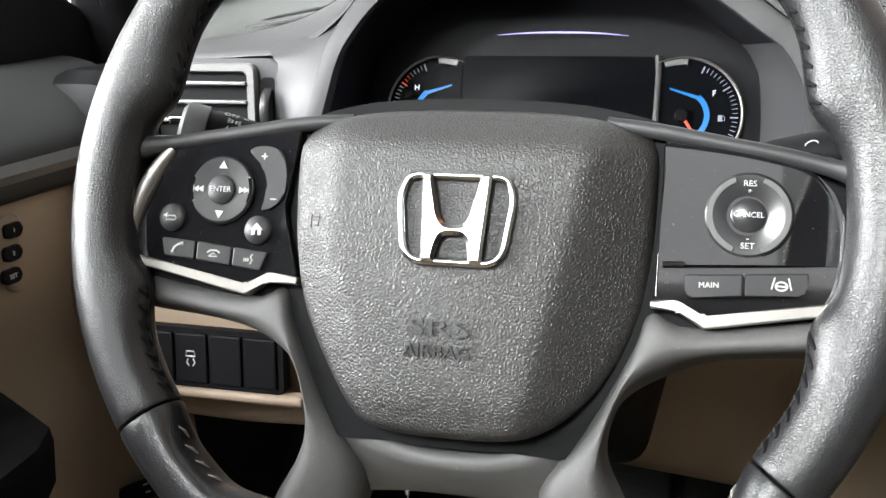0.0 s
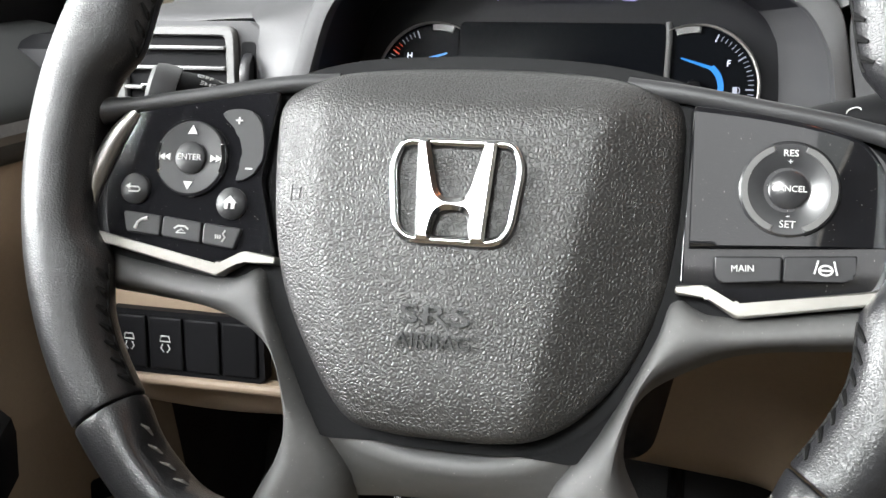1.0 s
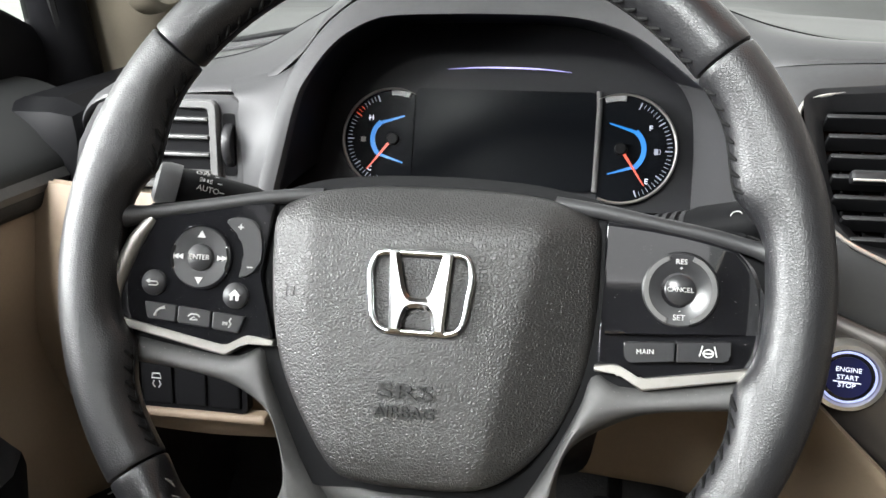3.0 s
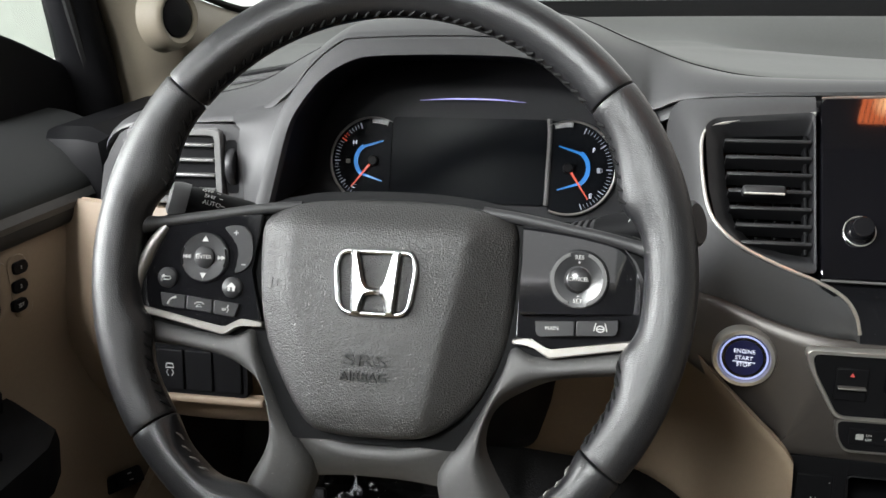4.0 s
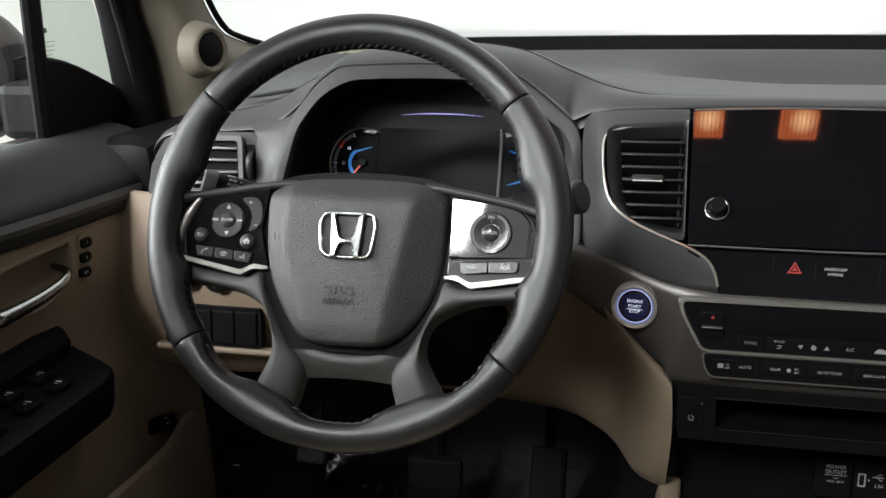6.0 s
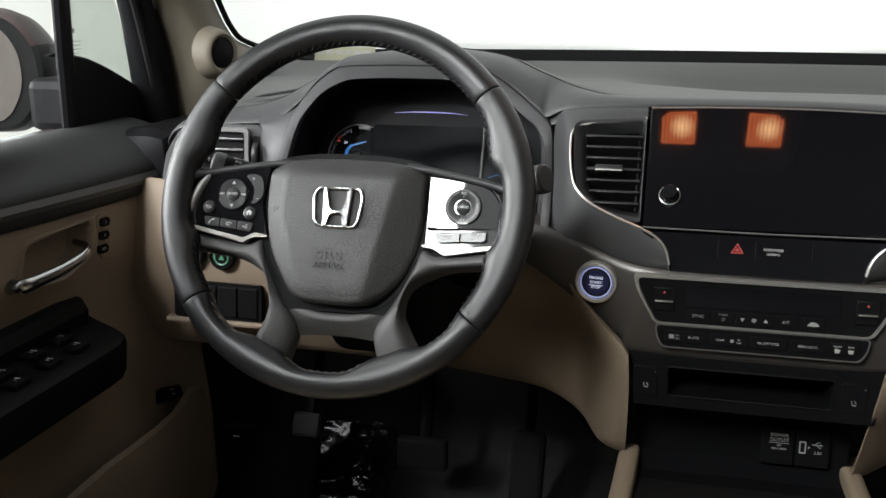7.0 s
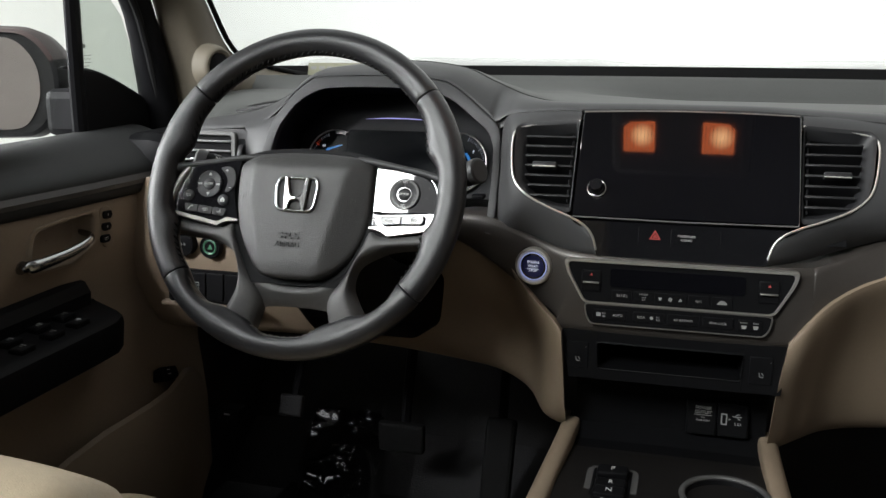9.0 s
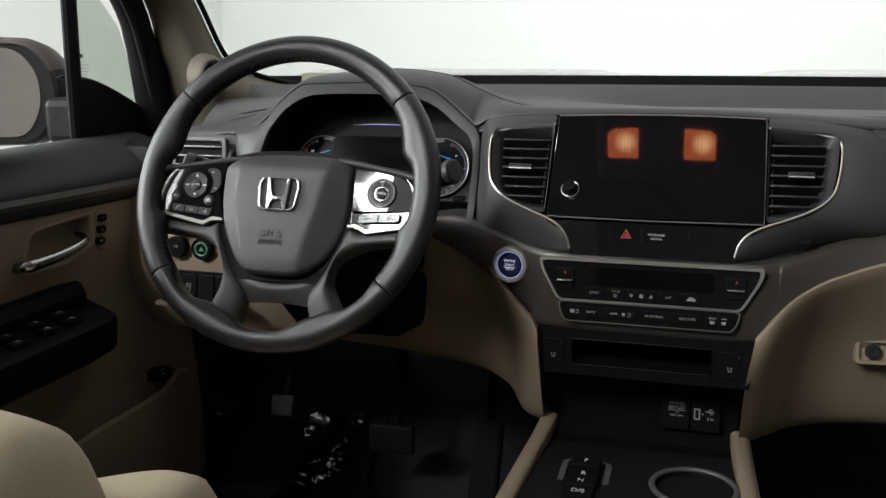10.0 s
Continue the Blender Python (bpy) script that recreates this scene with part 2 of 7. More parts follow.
LEATHER = surface("black_leather", (0.011, 0.011, 0.012), 0.34, grain=0.15, grain_size=0.0014, cells=True, wear=0.2, spec=0.5)
GRIP = surface("grained_black_leather", (0.011, 0.011, 0.012), 0.38, grain=0.22, grain_size=0.0013, cells=True, wear=0.2, spec=0.5)
PADSKIN = surface("pebbled_vinyl", (0.013, 0.0125, 0.012), 0.47, grain=0.46, grain_size=0.0016, cells=True, wear=0.12, spec=0.6)
SATIN = surface("satin_grey_plastic", (0.066, 0.065, 0.064), 0.58, metal=0.3, grain=0.08, grain_size=0.0006, dust=0.035)
DASH = surface("grained_dark_plastic", (0.036, 0.036, 0.037), 0.5, grain=0.2, grain_size=0.0012, wear=0.08, spec=0.32)
DASHTOP = surface("soft_dash_plastic", (0.052, 0.054, 0.051), 0.6, grain=0.3, grain_size=0.0014, wear=0.08)
BLACK = surface("matt_black_plastic", (0.004, 0.004, 0.0045), 0.5, grain=0.15, grain_size=0.001, spec=0.07)
SMOOTHSKIN = surface("smooth_vinyl", (0.012, 0.012, 0.012), 0.28, wear=0.1)
PIANO = surface("piano_black", (0.006, 0.006, 0.007), 0.06, wear=0.3, coat=0.5, dust=0.035)
BUTTON = surface("button_grey_plastic", (0.011, 0.011, 0.012), 0.42, spec=0.28, grain=0.05, grain_size=0.0005)
# BUTTON's plastic again, lighter and smoother to imitate the cruise side's stronger reflection
LITKEY = surface("button_grey_lit_copy", (0.016, 0.016, 0.017), 0.24, spec=0.5, wear=0.1)
BRIGHT = surface("bright_satin_metal", (0.62, 0.60, 0.56), 0.34, metal=0.9, wear=0.05)
SILVER = surface("satin_silver", (0.27, 0.258, 0.24), 0.36, metal=0.85, wear=0.06)
EMBLEM = surface("polished_emblem", (0.36, 0.36, 0.36), 0.2, metal=1.0, wear=0.04)
WEBSKIN = surface("matt_black_leather", (0.012, 0.012, 0.013), 0.55, grain=0.07, grain_size=0.0013, cells=True, wear=0.15)
CHROME = surface("chrome", (0.85, 0.85, 0.85), 0.06, metal=1.0, wear=0.02)
BEIGE = surface("beige_plastic", (0.172, 0.131, 0.092), 0.55, grain=0.25, grain_size=0.0012, wear=0.07)
PILLAR = surface("beige_pillar_trim", (0.105, 0.090, 0.065), 0.65, grain=0.25, grain_size=0.0009, wear=0.06)
LINER = surface("grey_beige_headliner", (0.30, 0.28, 0.25), 0.95, grain=0.4, grain_size=0.0012, wear=0.06)
SEAT = surface("beige_leather", (0.50, 0.41, 0.29), 0.5, grain=0.14, grain_size=0.0014, cells=True, wear=0.08)
BROWN = surface("brown_grey_satin_trim", (0.048, 0.0425, 0.0385), 0.36, metal=0.4, grain=0.06, grain_size=0.0006, wear=0.06)
CARPET = surface("black_carpet", (0.010, 0.010, 0.011), 0.95, grain=0.8, grain_size=0.003, wear=0.3)
RUBBER = surface("black_rubber", (0.006, 0.006, 0.006), 0.7, grain=0.2, grain_size=0.002, spec=0.12)
SCREEN = surface("black_glass_screen", (0.003, 0.003, 0.004), 0.03, wear=0.2, coat=0.5)
MIRROR = surface("mirror_glass", (0.80, 0.82, 0.82), 0.01, metal=1.0, wear=0.01)
PAINT = surface("dark_brown_car_paint", (0.020, 0.012, 0.011), 0.5, spec=0.25, wear=0.1)
HOODPAINT = surface("silver_car_paint", (0.35, 0.35, 0.34), 0.3, metal=0.5, coat=0.7, wear=0.05)
WHITE = surface("white_booth_panel", (0.76, 0.77, 0.76), 0.7, wear=0.01)
FLOOR = surface("grey_booth_floor", (0.45, 0.45, 0.44), 0.5, wear=0.1)
MARK = surface("white_print", (0.36, 0.36, 0.35), 0.6, wear=0.05)
PRINT = surface("pale_grey_print", (0.20, 0.20, 0.19), 0.6, wear=0.05)
DIMMARK = surface("grey_print", (0.22, 0.22, 0.21), 0.6, wear=0.05)
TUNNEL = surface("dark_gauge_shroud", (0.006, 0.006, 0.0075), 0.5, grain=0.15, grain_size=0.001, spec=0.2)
THREAD = surface("black_thread", (0.005, 0.005, 0.005), 0.7, wear=0.2, spec=0.15)
PALETHREAD = surface("grey_thread", (0.15, 0.145, 0.135), 0.6, wear=0.2)
DOORPAD = surface("dark_door_pad", (0.014, 0.0145, 0.0145), 0.6, grain=0.25, grain_size=0.0012, wear=0.1, spec=0.2)
FRIT = surface("matt_black_frit", (0.006, 0.006, 0.006), 0.9, spec=0.05)
LCD = surface("dark_lcd", (0.003, 0.0035, 0.0045), 0.2, spec=0.02, wear=0.1)
CONSOLE = surface("dark_console_plastic", (0.008, 0.0073, 0.007), 0.45, grain=0.1, grain_size=0.001, spec=0.15)
VENTGREY = surface("light_satin_grey_plastic", (0.13, 0.13, 0.128), 0.36, metal=0.3, grain=0.05, grain_size=0.0006)
REARWALL = surface("brown_grey_booth_wall", (0.30, 0.26, 0.24), 0.8, wear=0.08)
SIDEWALL = surface("white_booth_side_wall", (0.74, 0.75, 0.72), 0.8, wear=0.04)
PAPER = surface("olive_slip_sheet", (0.22, 0.22, 0.15), 0.8, wear=0.05)
CLEAR = pane("clear_glass", (0.93, 0.95, 0.93))
TINT = pane("green_tinted_glass", (0.56, 0.61, 0.565))
ROOFPANE = pane("tinted_roof_pane", (0.72, 0.73, 0.72), 0.5)
PRIVACY = pane("dark_privacy_glass", (0.16, 0.17, 0.16))
FILM = pane("clear_plastic_film", (0.80, 0.80, 0.80), 2.0)
BLUE = glowing("blue_gauge_light", (0.01, 0.20, 0.62), 0.45)
BLUEBTN = glowing("blue_button_light", (0.42, 0.47, 0.85), 0.55)
BLUEDIM = glowing("dim_blue_face", (0.012, 0.018, 0.12), 0.10)
TICK = glowing("dim_lit_ticks", (0.60, 0.64, 0.78), 0.16)
GLOWWHITE = glowing("white_lit_print", (0.75, 0.80, 0.95), 0.75)
NEEDLE = glowing("red_needle", (0.8, 0.09, 0.04), 0.38)
REDLIT = glowing("red_lit_mark", (0.7, 0.10, 0.09), 0.22)
VIOLET = glowing("violet_light_bar", (0.45, 0.42, 0.95), 0.8)
LAMP = glowing("warm_map_lamp", (1.0, 0.29, 0.12), 5.0)
ln = LAMP.node_tree
lt, ld_, lr_ = ln.nodes.new("ShaderNodeTexCoord"), ln.nodes.new("ShaderNodeVectorMath"), ln.nodes.new("ShaderNodeValToRGB")
ld_.operation = "DISTANCE"
ld_.inputs[1].default_value = (0.60, 0.55, 0.0)
lf_ = ln.nodes.new("ShaderNodeVectorMath")
lf_.operation = "MULTIPLY"
lf_.inputs[1].default_value = (1.0, 1.0, 0.0)
ln.links.new(lt.outputs["Generated"], lf_.inputs[0])
ln.links.new(lf_.outputs[0], ld_.inputs[0])
ln.links.new(ld_.outputs["Value"], lr_.inputs[0])
lr_.color_ramp.elements[0].color, lr_.color_ramp.elements[0].position = (1.0, 0.55, 0.26, 1), 0.04
lr_.color_ramp.elements[1].color, lr_.color_ramp.elements[1].position = (0.40, 0.085, 0.026, 1), 0.42
ln.links.new(lr_.outputs[0], ln.nodes["Principled BSDF"].inputs["Emission Color"])
ln.nodes["Principled BSDF"].inputs["Emission Strength"].default_value = 13.0
GREEN = surface("green_button_cap", (0.05, 0.16, 0.09), 0.35)

# ---- booth and car shell ----
def slab(c, s, material, name, label, kind="structure", category="", bevel=0.0):
    return solo(name, box(c, s, bevel), material, label, category, kind=kind)


slab((0.4, 1.0, -0.42), (14, 14, 0.1), FLOOR, "ground", "smooth light grey booth floor", category="floor")
solo("wall_front_left", box((-2.4, 0.03, 0), (4.8, 0.06, 4.2), 0, Matrix.Translation((0.149, 5.2, 1.6)) @ Matrix.Rotation(radians(-16), 4, "Z")), WHITE, "white booth wall panel", "wall", kind="structure")
solo("wall_front_right", box((2.4, 0.03, 0), (4.8, 0.06, 4.2), 0, Matrix.Translation((0.149, 5.2, 1.6)) @ Matrix.Rotation(radians(-4), 4, "Z")), WHITE, "white booth wall panel", "wall", kind="structure")
slab((-3.6, 1.5, 1.6), (0.06, 11.0, 4.0), SIDEWALL, "wall_side", "grey-white booth side wall", category="wall")
# unseen passenger-side wall, added; kept dark so little light bounces onto the door
slab((3.1, 0.5, 1.6), (0.06, 9.0, 4.0), REARWALL, "wall_side", "unseen brown-grey side wall", category="wall")
slab((0.4, -5.6, 0.70), (9.0, 0.06, 2.2), REARWALL, "wall_rear", "brown-grey booth rear wall", category="wall")

body = thing("car_shell", (CX_ := 0.411, -0.8, 0.0), "dark car body shell with roof and pillars", "car body", kind="structure")
# cabin floor, firewall, roof lining
bm = box((0.411, -0.6, 0.060), (1.70, 3.4, 0.04))
part("floor_carpet", bm, CARPET, body, "black carpeted cabin floor")
rows = [[Vector((x, y, z)) for x in (-0.44, 0.0, 0.411, 0.8, 1.26)] for y, z in ((0.55, 0.085), (0.70, 0.16), (0.80, 0.40), (0.80, 0.80))]
part("firewall", shell(rows, (0, 0.02, 0)), CARPET, body)


def liner(x0, x1, y0, y1):
    """A stretch of the roof lining, arched across the car."""
    rows = []
    for i in range(7):
        y = y0 + (y1 - y0) * i / 6
        zc = 1.270 + 0.06 * (1 - math.exp(-max(0.0, 0.06 - y) / 0.25)) - 0.02 * max(0.0, -1.4 - y)
        rows.append([Vector((x, y, zc - 0.06 * abs((x - 0.411) / 0.70) ** 3)) for x in [x0 + (x1 - x0) * j / 8 for j in range(9)]])
    return shell(rows, (0, 0, 0.03))


# made-up roof opening, off-centre, placed to let the lamps reach the wheel
ROOF_HOLE = (-0.262, 0.560, -1.20, -0.46)
for x0, x1, y0, y1 in ((-0.289, 1.111, 0.06, ROOF_HOLE[3]), (-0.289, 1.111, ROOF_HOLE[2], -2.1), (-0.289, ROOF_HOLE[0], ROOF_HOLE[3], ROOF_HOLE[2]), (ROOF_HOLE[1], 1.111, ROOF_HOLE[3], ROOF_HOLE[2])):
    part("headliner", liner(x0, x1, y0, y1), LINER, body, "grey-beige roof lining")
gx, gy = (ROOF_HOLE[0] + ROOF_HOLE[1]) / 2, (ROOF_HOLE[2] + ROOF_HOLE[3]) / 2
part("roof_opening_pane", box((gx, gy, 1.385), (ROOF_HOLE[1] - ROOF_HOLE[0] + 0.08, ROOF_HOLE[3] - ROOF_HOLE[2] + 0.08, 0.005)), ROOFPANE, body, "tinted pane over the added roof opening")
for sx in (-0.47, 1.29):
    s = 1 if sx < 0 else -1
    # lower body sides behind the driver's door, B and C pillars, roof rails, dark rear glass
    part("side_wall", box((sx - 0.03 * s, -1.5, 0.42), (0.05, 1.5, 0.75), 0.01), CARPET, body)
    for y, w in ((-0.55, 0.26), (-1.75, 0.20)):
        part("pillar", box((sx + 0.03 * s, y, 1.04), (0.07, w, 0.54), 0.02), BLACK, body)
    part("roof_rail", box((sx + 0.10 * s, -1.0, 1.26), (0.14, 2.2, 0.06), 0.02), LINER, body)
    part("rear_side_glass", box((sx, -1.25, 1.03), (0.006, 1.2, 0.52)), PRIVACY, body, "dark privacy glass")
part("tail_glass", box((0.411, -2.28, 1.06), (1.6, 0.006, 0.48)), PRIVACY, body, "dark privacy glass")
bm = bmesh.new()
bm.faces.new([bm.verts.new(p) for p in ((1.30, 0.30, 0.80), (1.30, -0.45, 0.80), (1.22, -0.45, 1.25), (1.24, 0.0, 1.22), (1.27, 0.25, 1.02))])
part("passenger_glass", bm, TINT, body, "tinted passenger window")
part("passenger_door", box((1.28, -0.05, 0.42), (0.05, 0.95, 0.75), 0.01), BEIGE, body)
part("kick_panel", box((-0.445, 0.58, 0.40), (0.03, 0.52, 0.72), 0.01), CARPET, body, "dark footwell side lining")
part("kick_panel", box((1.265, 0.58, 0.40), (0.03, 0.52, 0.72), 0.01), CARPET, body, "dark footwell side lining")
part("tail_wall", box((0.411, -2.3, 0.45), (1.7, 0.05, 0.8), 0.01), CARPET, body)

# windscreen pillars: beige inner trim, black outer frame
def a_pillar(sg):
    def X(p):
        return Vector(p) if sg > 0 else Vector((2 * 0.411 - p[0], p[1], p[2]))
    pl_ = thing("windscreen_pillar", X((-0.41, 0.50, 0.83)), "beige plastic windscreen pillar trim with a round tweeter", "pillar trim", kind="structure")
    outer = spline([(-0.432, 0.485, 0.775), (-0.432, 0.480, 0.800), (-0.432, 0.467, 0.860), (-0.430, 0.436, 0.930), (-0.425, 0.398, 1.004), (-0.400, 0.250, 1.130), (-0.360, 0.02, 1.250)], 28)
    inner = spline([(-0.225, 0.715, 0.845), (-0.325, 0.700, 0.858), (-0.378, 0.630, 0.882), (-0.382, 0.560, 0.912), (-0.382, 0.478, 1.006), (-0.355, 0.310, 1.130), (-0.315, 0.08, 1.262)], 28)
    rows = []
    for i, (o, n) in enumerate(zip(outer, inner)):
        t = i / 27
        bulge = 0.022 + 0.026 * math.exp(-((t - 0.30) / 0.18) ** 2)
        crest = o.lerp(n, 0.45) + Vector((bulge, -0.020 - 0.034 * math.exp(-((t - 0.30) / 0.18) ** 2), 0.004))
        row = spline([o + Vector((-0.02, 0.03, 0)), o, o.lerp(crest, 0.55) + Vector((0.006, -0.006, 0)), crest, crest.lerp(n, 0.55) + Vector((0.006, -0.004, 0.003)), n], 18)
        rows.append([X(p) for p in row])
    part("trim", loft(rows), PILLAR, pl_)
    part("glass_seal", tube([X(p + Vector((0.005, 0.003, 0.003))) for p in inner], 0.0045, 8), RUBBER, pl_, "black seal along the glass")
    tm = frame_of(X((-0.3400, 0.4600, 0.880)), (0.30, 0.95, 0.0) if sg > 0 else (0.30, -0.95, 0.0), (0.0, 0.06, 1.0))
    part("tweeter_pod", lathe([(0.0390, -0.026), (0.0365, -0.014), (0.0345, -0.008), (0.0328, -0.004), (0.0305, -0.001), (0.0280, 0.0), (0.0235, -0.002), (0.0215, -0.007)], tm, 36), PILLAR, pl_, "round beige speaker pod")
    part("tweeter_grille", lathe([(0.0218, -0.008), (0.0212, -0.0025), (0.014, 0.0000), (0.0001, 0.0010)], tm, 30), BLACK, pl_, "dark mesh speaker grille")
    o1 = spline([(-0.458, 0.462, 0.775), (-0.456, 0.452, 0.830), (-0.452, 0.432, 0.890), (-0.449, 0.412, 0.940), (-0.442, 0.370, 1.005), (-0.415, 0.220, 1.130), (-0.385, -0.02, 1.240), (-0.375, -0.70, 1.262)], 34)
    part("door_frame", tube([X(p) for p in o1], [0.034 - 0.010 * min(1.0, i / 16) for i in range(34)], 12), BLACK, pl_, "black door frame")
    seal = [p + Vector((0.012, -0.018, -0.012)) for p in o1]
    part("door_seal", tube([X(p) for p in seal], 0.006, 8), RUBBER, pl_)
    return pl_


a_pillar(1)
a_pillar(-1)
# quarter window divider, sail panel and small panes
sail = thing("sail_panel", (-0.47, 0.33, 0.82), "black plastic sail panel at the foot of the quarter window", "sail panel")
rows = []
for y, zt in ((0.258, 0.888), (0.300, 0.882), (0.340, 0.870), (0.385, 0.852), (0.430, 0.832)):
    rows.append([Vector((-0.474 + dx, y, z)) for dx, z in ((0.006, 0.770), (0.014, 0.785), (0.015, 0.815), (0.012, zt - 0.010), (0.007, zt - 0.002), (-0.004, zt), (-0.02, zt - 0.004))])
rows = [list(c) for c in zip(*[spline(c, 24) for c in zip(*[spline(r_, 22) for r_ in rows])])]
part("panel", shell(rows, (-0.006, 0, 0)), BLACK, sail, sharp=60)
part("window_divider", tube([Vector((-0.466, 0.256, 0.775)), Vector((-0.462, 0.252, 0.88)), Vector((-0.455, 0.247, 1.0)), Vector((-0.440, 0.238, 1.13))], 0.0150, 10, flat=0.6, up=(1, 0, 0)), BLACK, sail, "black upright window divider")
bm = bmesh.new()
bm.faces.new([bm.verts.new(p) for p in ((-0.468, 0.255, 0.84), (-0.468, 0.43, 0.84), (-0.452, 0.36, 0.96), (-0.440, 0.25, 1.05))])
qp = part("quarter_pane", bm, TINT, sail, "tinted quarter window pane")
qp.visible_shadow = False
em = frame_of((-0.4665, 0.286, 0.912), (0, 1, 0), (0.06, 0, 1))
for i, (w, h) in enumerate(((0.006, 0.006), (0.020, 0.0008), (0.018, 0.0008), (0.019, 0.0008), (0.014, 0.0008))):
    part("etched_mark", box((w / 2 - 0.008, -0.0085 * (i > 0) - 0.0052 * i + 0.004, 0), (w, h, 0.0004), 0, em), DIMMARK, sail)

ws = thing("windscreen", (0.411, 0.45, 1.05), "clear curved windscreen", "windscreen", kind="structure")
rows = []
for t in (0, 0.25, 0.5, 0.75, 1.0):
    rows.append([Vector((0.411 + u * (0.80 - 0.12 * t), 0.86 - 0.80 * t - 0.14 * (1 - 0.5 * t) * u * u, 0.868 + 0.40 * t + 0.02 * math.sin(math.pi * t))) for u in (-1.12, -1, -0.75, -0.5, -0.25, 0, 0.25, 0.5, 0.75, 1, 1.12)])
g = part("glass", loft(rows), CLEAR, ws)
g.visible_shadow = False

# bonnet with two raised lines
hd = thing("bonnet", (0.411, 1.4, 0.85), "pale silver car bonnet beyond the windscreen", "bonnet")
rows = []
for i in range(49):
    x = -0.45 + 1.72 * i / 48
    d = abs(x - 0.411)
    k = 0.010 * (1 / (1 + math.exp(-(d - 0.17) / 0.012))) - 0.02 * max(0.0, d - 0.55) ** 1.5
    rows.append([Vector((x, y, z + k)) for y, z in ((0.99, 0.845), (1.02, 0.860), (1.15, 0.868), (1.5, 0.845), (1.9, 0.78), (2.05, 0.60))])
part("panel", shell(rows, (0, 0, -0.01)), HOODPAINT, hd)

# overhead console with two map lamps
oc = thing("overhead_console", (0.395, -0.06, 1.262), "beige overhead console with two lit warm map lamps", "overhead console")
part("housing", box((0.392, -0.060, 1.272), (0.235, 0.150, 0.040), 0.015), LINER, oc)
for x in (0.3220, 0.4530):
    lens = [(0.026, 0.029), (-0.026, 0.029), (-0.026, -0.018), (-0.016, -0.027), (0.026, -0.030)]
    part("map_lamp", prism(rounded(lens if x < 0.39 else [(-p[0], p[1]) for p in lens][::-1], 0.003, 3), 0, 0.004, 0.001, Matrix.Translation((x, -0.052, 1.253)) @ Matrix.Rotation(radians(180), 4, "X")), LAMP, oc, "lit warm lamp lens")
    for q in range(8):
        part("lens_rib", box((x - 0.021 + 0.006 * q, -0.052, 1.2489), (0.0010, 0.054, 0.0010)), LINER, oc)

# ---- steering wheel ----
TILT_W = radians(23)
WM = frame_of((0.004, -0.001, 0.762), (1, 0, 0), (0, math.sin(TILT_W), math.cos(TILT_W)))
wheel = thing("steering_wheel", m=WM, label="black leather steering wheel with stitched rim and switch panels", category="steering wheel")
RIM_C, RIM_OUT = Vector((-0.001, 0.005)), 0.1880


def rim_half(a):
    """Radial half width of the rim at the angle a: fuller at the hand grips."""
    side = abs(math.cos(radians(a)))
    return 0.0150 + 0.0003 * side ** 2


def step(e0, e1, x):
    x = min(1.0, max(0.0, (x - e0) / (e1 - e0)))
    return x * x * (3 - 2 * x)


def rim_point(a, phi, grow=0.0):
    h = rim_half(a) + grow
    c = RIM_OUT - rim_half(a)
    cs, sn = math.cos(phi), math.sin(phi)
    rad = c + h * math.copysign(abs(cs) ** 0.92, cs)
    s = abs(a - 270)
    if cs > 0 and s < 70:
        rad += cs * 0.0005 * (1 - step(35, 70, s))
    if cs < 0 and s < 53:
        # leather feet under the lower spokes, slimmer rim at the three lower openings
        foot = step(6.0, 19.0, s) * (1 - step(27, 39, s))
        rad += abs(cs) ** 2.2 * (0.0060 * (1 - foot) * (1 - step(44, 53, s)) - 0.0045 * foot)
    if cs < 0:
        # the leather runs out into the two side spokes
        b = (a + 90.0) % 360.0 - 90.0
        for c_, below, above, amp in ((18.0, 5.0, 9.5, 0.0085), (161.5, 9.5, 5.0, 0.0085), (-16.0, 6.0, 4.0, 0.006), (196.0, 4.0, 6.0, 0.006)):
            rad -= abs(cs) ** 1.6 * amp * math.exp(-((b - c_) / (below if b < c_ else above)) ** 2)
    w = (0.0155 + grow) * math.copysign(abs(sn) ** 0.92, sn)
    return Vector((RIM_C.x + rad * math.cos(radians(a)), RIM_C.y + rad * math.sin(radians(a)), w))


def rim_piece(name, a0, a1, label):
    n = max(8, int((a1 - a0) / 1.0))
    rows = []
    steps = [0.0, 0.002, 0.006] + [0.02 + 0.96 * i / n for i in range(n + 1)] + [0.994, 0.998, 1.0]
    for i, f in enumerate(steps):
        g = {0: -0.0014, 1: -0.0004, 2: 0.0}.get(min(i, len(steps) - 1 - i), 0.0)
        a = a0 + (a1 - a0) * f
        rows.append([rim_point(a, 6.283185 * j / 28, g) for j in range(28)])
    piece = part(name, loft(rows, closed_u=True, caps=True), GRIP if "grained" in label else LEATHER, wheel, label, world=False)
    return piece


